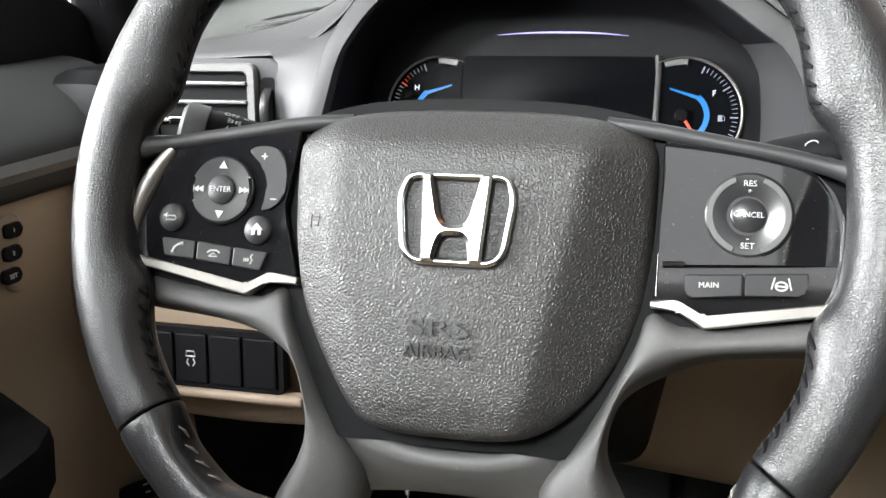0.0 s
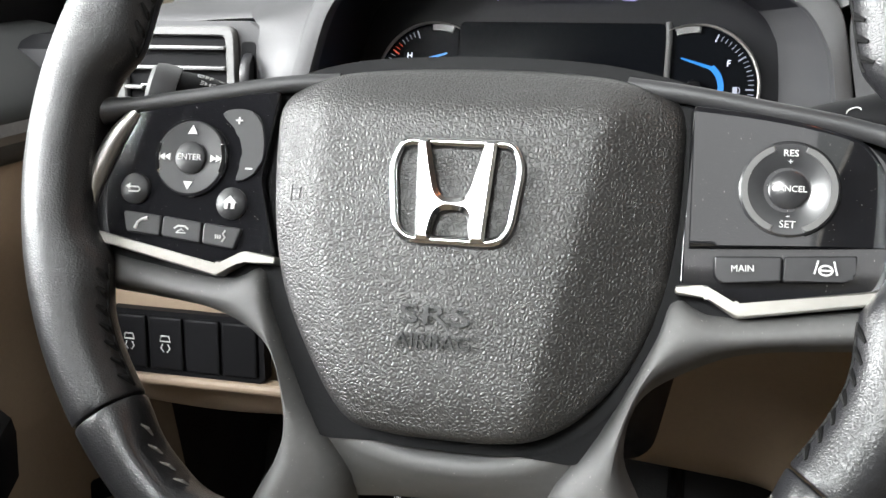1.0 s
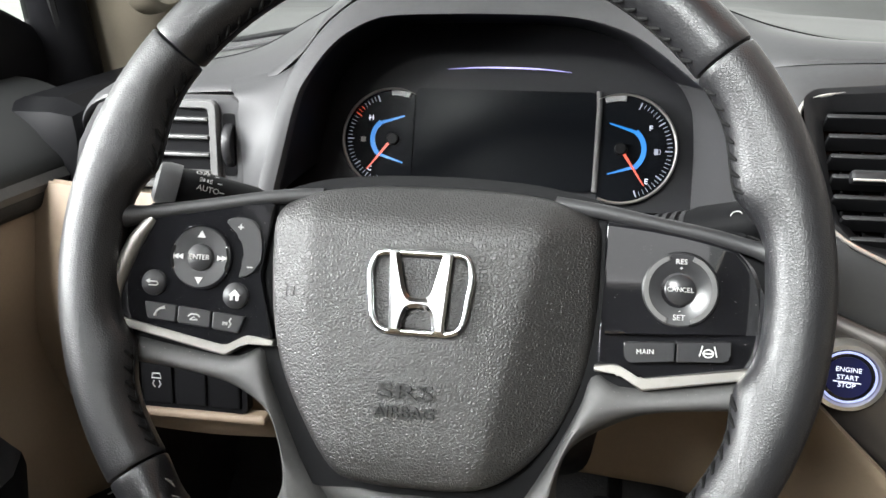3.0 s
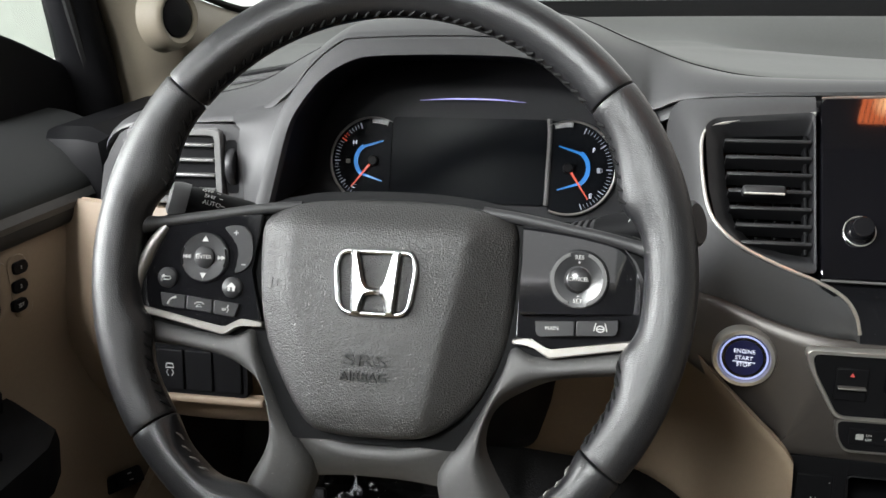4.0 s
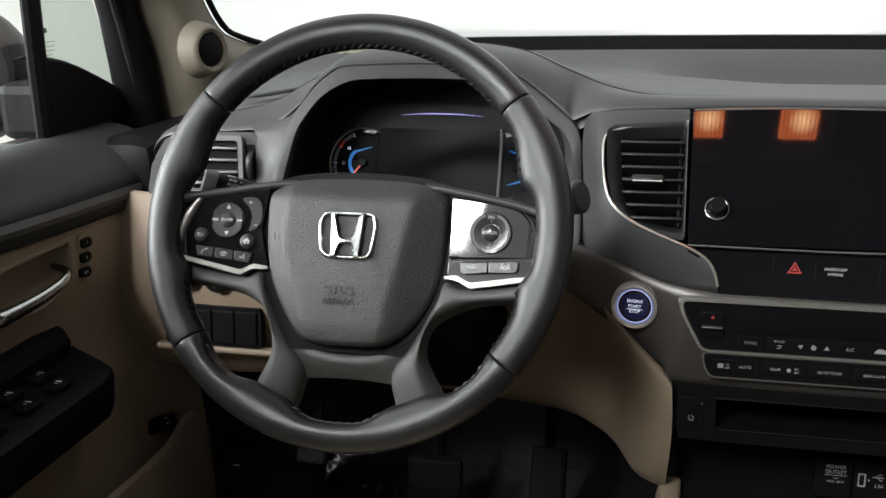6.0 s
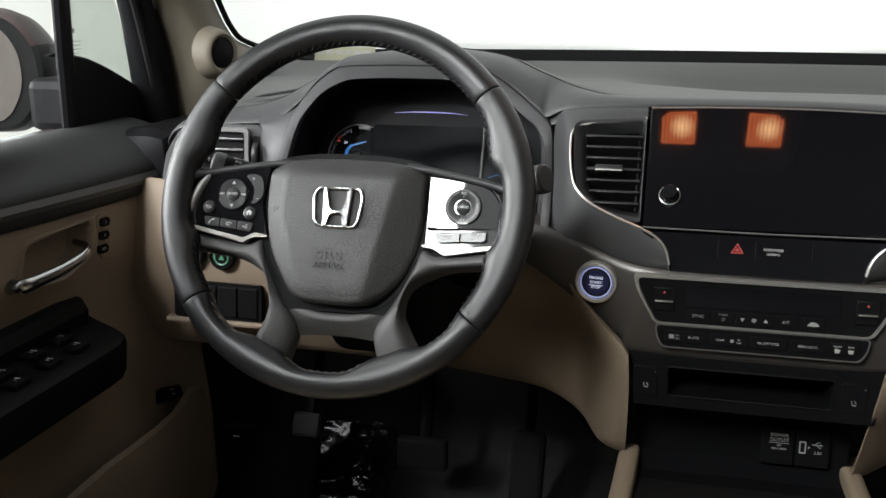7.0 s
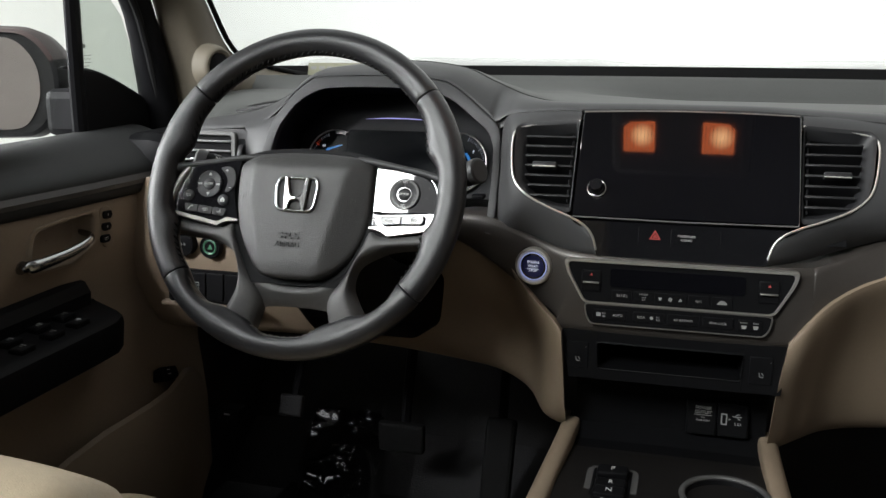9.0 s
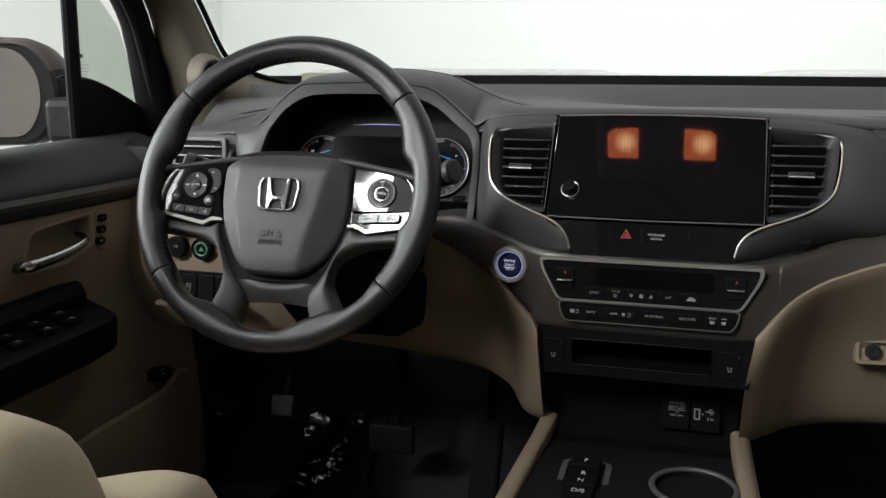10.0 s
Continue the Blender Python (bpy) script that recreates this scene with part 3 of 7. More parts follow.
def stitch_row(parent, a0, a1, phi, material, pitch=0.0068):
    """Slanting stitches along the rim's inner side."""
    bm = bmesh.new()
    length = radians(a1 - a0) * 0.152
    n = int(length / pitch)
    for i in range(n):
        a = a0 + (a1 - a0) * (i + 0.5) / n
        da = math.degrees(0.0024 / 0.152)
        p = [rim_point(a - da, phi - 0.17, 0.0), rim_point(a, phi, 0.0008), rim_point(a + da, phi + 0.17, 0.0)]
        tube(p, [0.0007, 0.0013, 0.0007] if material is THREAD else [0.0004, 0.0008, 0.0004], 6, bm=bm)
    if material is THREAD:
        tube([rim_point(a0 + (a1 - a0) * i / 60, phi + 0.20, 0.0002) for i in range(61)], 0.0006, 5, bm=bm)
    return part("stitching", bm, material, parent, "row of dark stitches", world=False, kind="stuff")


top_arc = rim_piece("rim_grip", 39.0, 141.0, "smooth black leather upper rim section")
left_arc = rim_piece("rim_grip", 141.25, 217.0, "grained black leather side grip")
low_arc = rim_piece("rim_grip", 217.25, 322.4, "smooth black leather lower rim section")
right_arc = rim_piece("rim_grip", 322.65, 398.75, "grained black leather side grip")
stitch_row(top_arc, 41, 139, 2.86, THREAD)
stitch_row(left_arc, 143, 163, 2.86, THREAD)
stitch_row(left_arc, 197, 216, 2.86, THREAD)
stitch_row(right_arc, 324, 343, 2.86, THREAD)
stitch_row(right_arc, 377, 397, 2.86, THREAD)
stitch_row(low_arc, 221, 233, 2.98, PALETHREAD)
stitch_row(low_arc, 256, 284, 2.98, PALETHREAD)
stitch_row(low_arc, 307, 319, 2.98, PALETHREAD)


def mm(pts):
    return [(x / 1000, y / 1000) for x, y in pts]


# leather webs where the rim swells into the spokes
for s in (1, -1):
    if s < 0:
        path = [(-0.178, 0.0240, -0.002), (-0.160, 0.0262, -0.0025), (-0.143, 0.0292, -0.0032), (-0.125, 0.0324, -0.0038), (-0.109, 0.0350, -0.0042), (-0.079, 0.0402, -0.0050), (-0.055, 0.0425, -0.0070)]
    else:
        path = [(0.178, 0.0215, -0.002), (0.163, 0.0240, -0.0025), (0.150, 0.0272, -0.0032), (0.134, 0.0312, -0.0038), (0.112, 0.0352, -0.0042), (0.085, 0.0402, -0.0050), (0.060, 0.0438, -0.0070)]
    bm = tube(spline(path, 30), [0.0036 + 0.0095 * (1 - min(1.0, i / 11.0)) ** 2 for i in range(30)], 16, up=(0, 0, 1))
    part("spoke_web", bm, WEBSKIN, wheel, "leather swelling between rim and spoke", world=False)

# base plate behind hub and spokes
half_plate = mm([(0, 47), (50, 47), (80, 43), (120, 37), (160, 33), (170, 6), (168, -25), (156, -43), (105, -49), (84, -55), (71, -70), (62, -90), (52, -101), (0, -98)])
outline = half_plate[:-1] + [(-x, y) for x, y in half_plate[::-1][:-1]]
part("spoke_frame", prism(rounded(outline, 0.014, 6), -0.030, -0.0085, 0.004, bm=None), BLACK, wheel, "black base plate behind the spokes", world=False)


def ridge(s):
    """One lower spoke, a sculpted bar with a raised outer ridge."""
    outer = [Vector(p) for p in ((s * 0.163, -0.046, -0.006), (s * 0.112, -0.0515, -0.005), (s * 0.0885, -0.0585, -0.004), (s * 0.0725, -0.072, -0.003), (s * 0.066, -0.094, -0.003), (s * 0.069, -0.112, -0.004), (s * 0.078, -0.130, -0.007), (s * 0.086, -0.146, -0.012))]
    inner = [Vector(p) for p in ((s * 0.164, -0.030, -0.006), (s * 0.100, -0.040, -0.005), (s * 0.082, -0.034, -0.004), (s * 0.0765, -0.050, -0.005), (s * 0.0590, -0.084, -0.006), (s * 0.0400, -0.114, -0.008), (s * 0.0440, -0.140, -0.011), (s * 0.052, -0.160, -0.015))]
    o, i = spline(outer, 30), spline(inner, 30)
    rows = []
    for a, b in zip(o, i):
        row = []
        for f, lift in ((-0.16, -0.022), (-0.10, -0.014), (-0.02, -0.0060), (0.06, -0.0015), (0.16, 0.0010), (0.28, 0.0018), (0.45, 0.0014), (0.65, 0.0004), (0.82, -0.0012), (0.93, -0.0042), (1.0, -0.010), (1.03, -0.020)):
            p = a.lerp(b, f)
            row.append(p + Vector((0, 0, lift)))
        rows.append(row)
    return loft(rows)


for s in (-1, 1):
    part("lower_spoke", ridge(s), SATIN, wheel, "satin grey lower spoke with a raised ridge", world=False)
# bridge piece under the airbag cover
rows = []
for i in range(25):
    u = -1 + 2 * i / 24
    up, low = -0.078 - 0.0225 * (1 - abs(u) ** 2.6), -0.126 + 0.003 * (1 - abs(u) ** 2.5)
    x0, x1 = 0.0535 * u, 0.0440 * u
    row = []
    for f, w in ((0, -0.0150), (0.08, -0.0115), (0.2, -0.0098), (0.36, -0.0095), (0.44, -0.0105), (0.60, -0.0145), (0.85, -0.021), (1.0, -0.027)):
        row.append(Vector((x0 + (x1 - x0) * f, up + (low - up) * f, w)))
    rows.append(row)
part("spoke_bridge", loft(rows), SATIN, wheel, "dusty satin grey bridge between the lower spokes", world=False)

# airbag cover
pad_edge = spline([(x / 1000, y / 1000, 0) for x, y in ((0, 49), (42, 47.5), (72, 42), (81, 36), (82.5, 15), (82, -12), (78, -38), (68, -62), (54, -80), (38, -91), (20, -94.5), (0, -95), (-20, -94.5), (-38, -90), (-54, -70), (-67, -48), (-73, -30), (-76.5, -5), (-78, 15), (-77, 33), (-66, 41), (-40, 47))], 96, closed=True)


def pad_height(u, v):
    # the cover's flat middle breaks into a side facet, a wide one on the passenger's side
    c, fall = (0.0490 + 0.20 * (v + 0.006), 0.50) if u > 0 else (0.0545 + 0.31 * min(0.0, v + 0.012), 0.50)
    d = abs(u + 0.001) - c
    h = 0.0130 - fall * (d + math.sqrt(d * d + 0.0000050)) * 0.5
    k = -0.080 - v
    h -= 0.30 * (k + math.sqrt(k * k + 0.00003)) * 0.5
    k = v - 0.030
    h -= 0.85 * (k + math.sqrt(k * k + 0.00002)) * 0.5
    h += 0.0015 * math.exp(-((u / 0.04) ** 2 + ((v + 0.03) / 0.05) ** 2))
    return h


bm = bmesh.new()
ctr = Vector((0.001, -0.022, 0))
rows = []
fr = [0.0005] + [0.04 * i for i in range(1, 24)] + [0.94, 0.96, 0.975, 0.987, 0.995, 1.0, 1.0]
for k, f in enumerate(fr):
    row = []
    for p in pad_edge:
        q = ctr + (p - ctr) * f
        w = pad_height(q.x, q.y)
        e = max(0.0, (f - 0.945) / 0.055)
        w -= 0.0050 * (1 - math.sqrt(max(0.0, 1 - e * e)))
        if k == len(fr) - 1:
            w = -0.022
        row.append(Vector((q.x, q.y, w)))
    rows.append(row)
loft(rows, closed_u=True, bm=bm)
part("airbag_cover", bm, PADSKIN, wheel, "pebbled black vinyl airbag cover", world=False, sharp=60)
# dark gap round the cover
gap = [ctr + (p - ctr) * 1.075 for p in pad_edge]
part("cover_seat", prism(gap, -0.024, -0.0076), BLACK, wheel, world=False)


def pad_m(u, v, up=0.0):
    """A frame lying on the airbag cover."""
    e = 0.002
    w = pad_height(u, v)
    du = Vector((e, 0, pad_height(u + e, v) - w))
    dv = Vector((0, e, pad_height(u, v + e) - w))
    m = frame_of((u, v, w), du, dv)
    return WM @ m @ Matrix.Translation((0, 0, up))


lettering("embossed_text", "SRS", 0.0098, pad_m(-0.003, -0.0495, 0.0003), SMOOTHSKIN, wheel, 0.0008, 1.85)
lettering("embossed_text", "AIRBAG", 0.0076, pad_m(-0.003, -0.0590, 0.0003), SMOOTHSKIN, wheel, 0.0007, 1.10)
for u in (-0.066, 0.066):
    s = -1 if u < 0 else 1
    bm = tube([(0, 0.0030, 0), (0, -0.0032, 0)], 0.00035, 6)
    tube([(-0.0010 * s, 0.002, 0), (-0.0052 * s, 0.002, 0), (-0.0046 * s, -0.002, 0), (-0.0018 * s, -0.0024, 0)], 0.0003, 6, bm=bm)
    bm.transform(pad_m(u, -0.006, 0.0001))
    part("horn_mark", bm, PADSKIN, wheel)

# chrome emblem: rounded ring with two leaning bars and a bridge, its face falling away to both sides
EM = pad_m(0.0008, -0.0030, 0.0002) @ Matrix.Diagonal((0.98, 1.03, 1, 1))
ring = rounded([(-0.0215, 0.0176), (0.0215, 0.0176), (0.0249, 0.009), (0.0214, -0.0181), (-0.0214, -0.0181), (-0.0249, 0.009)], 0.0088, 8)
bm = tube([Vector((p[0], p[1], 0.0010)) for p in ring], 0.0018, 12, closed=True, flat=0.9)
bm.transform(EM)
emblem = part("emblem", bm, EMBLEM, wheel, "chrome emblem with a rounded ring")


def emblem_half(s):
    """One leaning bar with its half of the bridge; its face falling to all sides from a narrow ridge."""
    upper = spline([(0.0108, 0.0182, 0), (0.0085, 0.0090, 0), (0.0064, 0.0012, 0), (0.0040, -0.0022, 0), (0.0, -0.0029, 0)], 16)
    lower = spline([(0.0, -0.0071, 0), (0.0040, -0.0077, 0), (0.0061, -0.0108, 0), (0.0077, -0.0184, 0)], 14)
    o = [Vector((0.0153, 0.0182, 0))] + upper + lower + [Vector((0.0131, -0.0184, 0))]
    k = len(o)
    rows = [[p.copy() for p in o], [p + Vector((0, 0, 0.0034)) for p in o], []]
    for i, p in enumerate(o):
        e0, e1 = (p - o[i - 1]).normalized(), (o[(i + 1) % k] - p).normalized()
        n = Vector((-(e0 + e1).y, (e0 + e1).x, 0)).normalized()
        q = p + n * 0.0019 + Vector((0, 0, 0.0046))
        if abs(p.x) < 1e-6:
            q = Vector((0, p.y + (-0.0019 if p.y > -0.005 else 0.0019), 0.0046))
        rows[2].append(q)
    t = bmesh.new()
    loft(rows, closed_u=True, bm=t)
    t.verts.ensure_lookup_table()
    t.faces.new([t.verts[2 * k + i] for i in range(k)])
    for v in t.verts:
        if v.co.z > 0.0005:
            v.co.z += 0.06 * (v.co.x - 0.014)
        v.co.x *= s
    t.transform(EM)
    return t


for s in (-1, 1):
    part("emblem_bar", emblem_half(s), EMBLEM, emblem)

# switch panels
panel_r = mm([(84, 37), (120, 32.5), (143, 27), (152, 18), (158.5, 2), (158.5, -15), (154.5, -27), (103, -36.5), (92, -30.5), (83, -31.5), (84.5, 0)])
panel_l = mm([(-78.5, 37.5), (-84, -0), (-74.5, -31.5), (-88, -30), (-99, -36), (-156, -25.5), (-161, -11), (-156, 8), (-147, 24.5), (-115, 33)])


def gloss_slab(outline, s):
    """The gloss base of a switch panel, lower on the cruise control side, where a plate covers it."""
    return prism(rounded(outline, 0.0030, 3), -0.012, -0.0022 if s < 0 else -0.0058, 0.0016, segs=3)


part("switch_panel", gloss_slab(panel_l, -1), PIANO, wheel, "glossy black audio switch panel", world=False)
part("switch_panel", gloss_slab(panel_r, 1), PIANO, wheel, "glossy black cruise control switch panel", world=False)
plate_top = spline([(0.0850, 0.0362, 0), (0.1050, 0.0340, 0), (0.1250, 0.0306, 0), (0.1420, 0.0260, 0), (0.1505, 0.0170, 0), (0.1545, 0.0040, 0), (0.1548, -0.0125, 0)], 36)
plate_low = [Vector((0.0862 + 0.0686 * i / 35, -0.0165 + 0.0040 * i / 35, 0)) for i in range(36)]
cols = []
for i, (p, q) in enumerate(zip(plate_top, plate_low)):
    col_pts = []
    for f in (0.0, 0.0, 0.012, 0.05, 0.15, 0.3, 0.45, 0.6, 0.75, 0.88, 0.96, 0.99, 1.0, 1.0):
        c_ = p.lerp(q, f)
        w = -0.0004 - 0.0050 * max(0.0, (c_.x - 0.112) / 0.043) ** 2.2 - 0.0012 * max(0.0, (c_.y - 0.006) / 0.030) ** 2
        col_pts.append(Vector((c_.x, c_.y, w - (0.0006 if f in (0.0, 1.0) else 0.0))))
    col_pts[0].z = col_pts[-1].z = -0.0060
    cols.append(col_pts)
part("gloss_plate", loft(cols), PIANO, wheel, "raised glossy black plate round the cruise ring", world=False, sharp=50)
strip_r = mm([(82, -31.0), (92.5, -30.0), (103.5, -36.0), (155.5, -27.0), (154, -32.5), (104, -41.5), (93, -34.5), (82, -34.2)])
strip_l = mm([(-74, -31.0), (-88, -29.5), (-99, -35.5), (-157.5, -24.5), (-155, -29.5), (-99, -40.5), (-89, -34.0), (-74, -34.2)][::-1])
for o in (strip_r, strip_l):
    part("silver_strip", prism(rounded(o, 0.0012, 2), -0.014, -0.0010, 0.0014, bm=None), SILVER, wheel, "satin silver accent strip", world=False)
edge_l = spline([(-0.1435, 0.0262, -0.0030), (-0.1510, 0.0150, -0.0022), (-0.1572, 0.000, -0.0020), (-0.1600, -0.0125, -0.0020), (-0.1572, -0.0230, -0.0030)], 16)
part("silver_strip", tube(edge_l, [0.0010 + 0.0034 * math.sin(math.pi * min(1.0, (i + 3) / 18)) for i in range(16)], 10), SILVER, wheel, "satin silver accent strip", world=False)


def key(parent, outline, w1, material, name="button", label="", m=WM, bevel=0.0007, w0=-0.009):
    return part(name, prism(outline, w0, w1, bevel, m), material, parent, label)


def tri(u, v, s, turn):
    return [(u + s * math.cos(radians(turn + k * 120)), v + s * math.sin(radians(turn + k * 120))) for k in range(3)]


# left: ring key with arrows and centre button
lc = (-0.1155, 0.0075)
bm = lathe([(0.0158, -0.004), (0.0158, -0.0012), (0.0150, -0.0004), (0.0072, -0.0014)], at(WM, *lc))
ringkey = part("ring_button", bm, BUTTON, wheel, "four-way ring button with white arrows")
part("chrome_edge", tube([Vector((lc[0] + 0.0160 * math.cos(a), lc[1] + 0.0160 * math.sin(a), -0.0012)) for a in [6.283185 * i / 48 for i in range(48)]], 0.0005, 6, closed=True), PIANO, ringkey, world=False)
for a0 in (-24, 156):
    part("chrome_edge", prism(arc_band(0.0142, 0.0158, a0, a0 + 48, 12, *lc), -0.001, -0.0002, 0.0004, WM), CHROME, ringkey)
centre = part("button", lathe([(0.0068, -0.004), (0.0068, -0.0006), (0.0060, 0.0), (0.0001, 0.0001)], at(WM, *lc)), BUTTON, wheel)
lettering("print", "ENTER", 0.0036, at(WM, *lc, 0.0003), MARK, centre)
for k in range(4):
    a = 90 * k
    c = (lc[0] + 0.0112 * math.cos(radians(a)), lc[1] + 0.0112 * math.sin(radians(a)))
    if k % 2:
        part("arrow", prism(tri(*c, 0.0024, a), -0.0012, -0.0005, 0, WM), MARK, ringkey)
    else:
        bm = prism(tri(c[0] - 0.0012, c[1], 0.0017, a), -0.0012, -0.0004, 0, WM)
        prism(tri(c[0] + 0.0012, c[1], 0.0017, a), -0.0012, -0.0004, 0, WM, bm)
        e = c[0] + (0.0030 if k == 0 else -0.0030)
        prism([(e - 0.0003, c[1] - 0.0015), (e + 0.0003, c[1] - 0.0015), (e + 0.0003, c[1] + 0.0015), (e - 0.0003, c[1] + 0.0015)], -0.0012, -0.0004, 0, WM, bm)
        part("arrow", bm, MARK, ringkey)
# volume rocker
vol = spline([(-0.1030, 0.0265, 0), (-0.0935, 0.0285, 0), (-0.0865, 0.0250, 0), (-0.0835, 0.0130, 0), (-0.0855, 0.0035, 0), (-0.0945, -0.0015, 0), (-0.0925, 0.0080, 0), (-0.0955, 0.0185, 0)], 40, closed=True)
vk = key(wheel, vol, -0.0008, BUTTON, "volume_rocker")
for u, v, up in ((-0.0952, 0.0238, True), (-0.0890, 0.0040, False)):
    bm = prism([(u - 0.0015, v - 0.0003), (u + 0.0015, v - 0.0003), (u + 0.0015, v + 0.0003), (u - 0.0015, v + 0.0003)], -0.001, -0.0004, 0, WM)
    if up:
        prism([(u - 0.0003, v - 0.0015), (u + 0.0003, v - 0.0015), (u + 0.0003, v + 0.0015), (u - 0.0003, v + 0.0015)], -0.001, -0.00045, 0, WM, bm)
    part("print", bm, MARK, vk)
# back and home
for u, v, kind in ((-0.1395, -0.0065, 0), (-0.0955, -0.0105, 1)):
    k = part("button", lathe([(0.0066, -0.004), (0.0066, -0.0010), (0.0058, -0.0003), (0.0001, 0.0001)], at(WM, u, v)), BUTTON, wheel)
    if kind:
        bm = prism([(u - 0.0032, v), (u + 0.0032, v), (u, v + 0.0030)], -0.001, 0.0004, 0, WM)
        for q in (-0.0015, 0.0015):
            prism([(u + q - 0.0008, v - 0.0024), (u + q + 0.0008, v - 0.0024), (u + q + 0.0008, v), (u + q - 0.0008, v)], -0.001, 0.0004, 0, WM, bm)
    else:
        bm = tube([(u - 0.003, v + 0.0006, 0.0002), (u + 0.0022, v + 0.0006, 0.0002), (u + 0.0030, v - 0.0004, 0.0002), (u + 0.0022, v - 0.0014, 0.0002), (u - 0.002, v - 0.0014, 0.0002)], 0.00035, 5)
        bm.transform(WM)
        prism([(u - 0.0036, v + 0.0006), (u - 0.0016, v + 0.0020), (u - 0.0016, v - 0.0006)], -0.001, 0.0005, 0, WM, bm)
    part("print", bm, MARK, k)
# phone keys
row = [(-0.1440, -0.0160), (-0.1255, -0.0172), (-0.1070, -0.0190), (-0.0890, -0.0205)]
for i in range(3):
    (u0, v0), (u1, v1) = row[i], row[i + 1]
    cut0, cut1 = (0.0022 if i == 0 else 0.0), (-0.0030 if i == 2 else 0.0)
    o = [(u0 + 0.0004, v0), (u1 - 0.0004, v1), (u1 - 0.0004 + cut1, v1 - 0.0088), (u0 + 0.0004 + cut0, v0 - 0.0088)]
    k = key(wheel, rounded(o, 0.0014, 3)[::-1], -0.0006, BUTTON)
    cu, cv = (u0 + u1) / 2, (v0 + v1) / 2 - 0.0044
    if i == 0:
        bm = tube([(cu - 0.0026, cv - 0.0022, 0), (cu - 0.0016, cv + 0.0004, 0), (cu + 0.0002, cv + 0.0017, 0), (cu + 0.0028, cv + 0.0023, 0)], [0.0009, 0.0006, 0.0006, 0.0009], 6)
    elif i == 1:
        bm = tube([(cu - 0.0032, cv + 0.0002, 0), (cu - 0.0016, cv + 0.0014, 0), (cu + 0.0016, cv + 0.0014, 0), (cu + 0.0032, cv + 0.0002, 0)], 0.0004, 6)
        tube([(cu - 0.0022, cv - 0.0014, 0), (cu, cv + 0.0002, 0), (cu + 0.0022, cv - 0.0014, 0), (cu - 0.0022, cv - 0.0014, 0)], 0.0003, 6, bm=bm)
    else:
        bm = tube([(cu + 0.0016, cv + 0.0024, 0), (cu + 0.0004, cv + 0.0008, 0), (cu + 0.0016, cv - 0.0004, 0), (cu + 0.0004, cv - 0.0024, 0)], 0.0004, 6)
        for q in range(3):
            tube([(cu - 0.0008 - 0.001 * q, cv - 0.0012, 0), (cu - 0.0004 - 0.001 * q, cv - 0.0004, 0), (cu - 0.0008 - 0.001 * q, cv + 0.0004, 0)], 0.0003, 5, bm=bm)
    bm.transform(WM @ Matrix.Translation((0, 0, -0.0006)))
    part("print", bm, MARK, k)

# right: cruise ring
rc = (0.1190, 0.0060)
RW = WM @ Matrix.Translation((0, 0, 0.0012))
bm = lathe([(0.0172, -0.009), (0.0172, -0.0010), (0.0164, -0.0003), (0.0125, -0.0006), (0.0078, -0.0018)], at(RW, *rc))
ringkey = part("ring_button", bm, LITKEY, wheel, "cruise ring button with white print")
part("chrome_edge", tube([Vector((rc[0] + 0.0174 * math.cos(a), rc[1] + 0.0174 * math.sin(a), -0.0012)) for a in [6.283185 * i / 48 for i in range(48)]], 0.0005, 6, closed=True), BLACK, ringkey, world=False)
for a0, a1 in ((110, 250), (-70, 70)):
    part("bright_arc", prism(arc_band(0.0142, 0.0164, a0, a1, 20, *rc), -0.001, 0.0002, 0.0004, RW), SATIN, ringkey)
centre = part("button", lathe([(0.0070, -0.004), (0.0070, -0.0008), (0.0062, -0.0002), (0.0001, -0.0001)], at(RW, *rc)), LITKEY, wheel)
lettering("print", "CANCEL", 0.0031, at(RW, *rc, 0.0002), MARK, centre)
lettering("print", "RES", 0.0034, at(RW, rc[0], rc[1] + 0.0128, 0.0001), MARK, ringkey)
lettering("print", "+", 0.0030, at(RW, rc[0], rc[1] + 0.0098, -0.0002), MARK, ringkey)
lettering("print", "SET", 0.0036, at(RW, rc[0], rc[1] - 0.0128, 0.0001), MARK, ringkey)
lettering("print", "-", 0.0040, at(RW, rc[0], rc[1] - 0.0095, -0.0002), MARK, ringkey)
for o, txt in (([(0.0948, -0.0195), (0.1182, -0.0180), (0.1182, -0.0272), (0.0975, -0.0288), (0.0956, -0.0262)], "MAIN"), ([(0.1188, -0.0180), (0.1432, -0.0162), (0.1427, -0.0235), (0.1408, -0.0256), (0.1188, -0.0272)], "")):
    k = key(wheel, rounded(o[::-1], 0.0010, 3), -0.0004, LITKEY)
    c = (sum(p[0] for p in o) / len(o), sum(p[1] for p in o) / len(o) + 0.0006)
    if txt:
        lettering("print", txt, 0.0033, at(WM, *c, -0.0001, 4), MARK, k)
    else:
        bm = tube([(c[0] + 0.0022 * math.cos(a), c[1] - 0.0006 + 0.0017 * math.sin(a), 0) for a in [6.283 * i / 16 for i in range(16)]], 0.0004, 5, closed=True)
        for s in (-1, 1):
            tube([(c[0] + s * 0.0038, c[1] - 0.0020, 0), (c[0] + s * 0.0026, c[1] + 0.0028, 0)], 0.00035, 5, bm=bm)
        tube([(c[0] - 0.002, c[1] - 0.0006, 0), (c[0] + 0.002, c[1] - 0.0006, 0)], 0.0004, 5, bm=bm)
        bm.transform(WM @ Matrix.Translation((0, 0, -0.0002)))
        part("print", bm, MARK, k)

# ---- column and stalks ----
col = thing("steering_column_cover", (0, 0.12, 0.68), "black plastic steering column cover behind the wheel", "column cover")
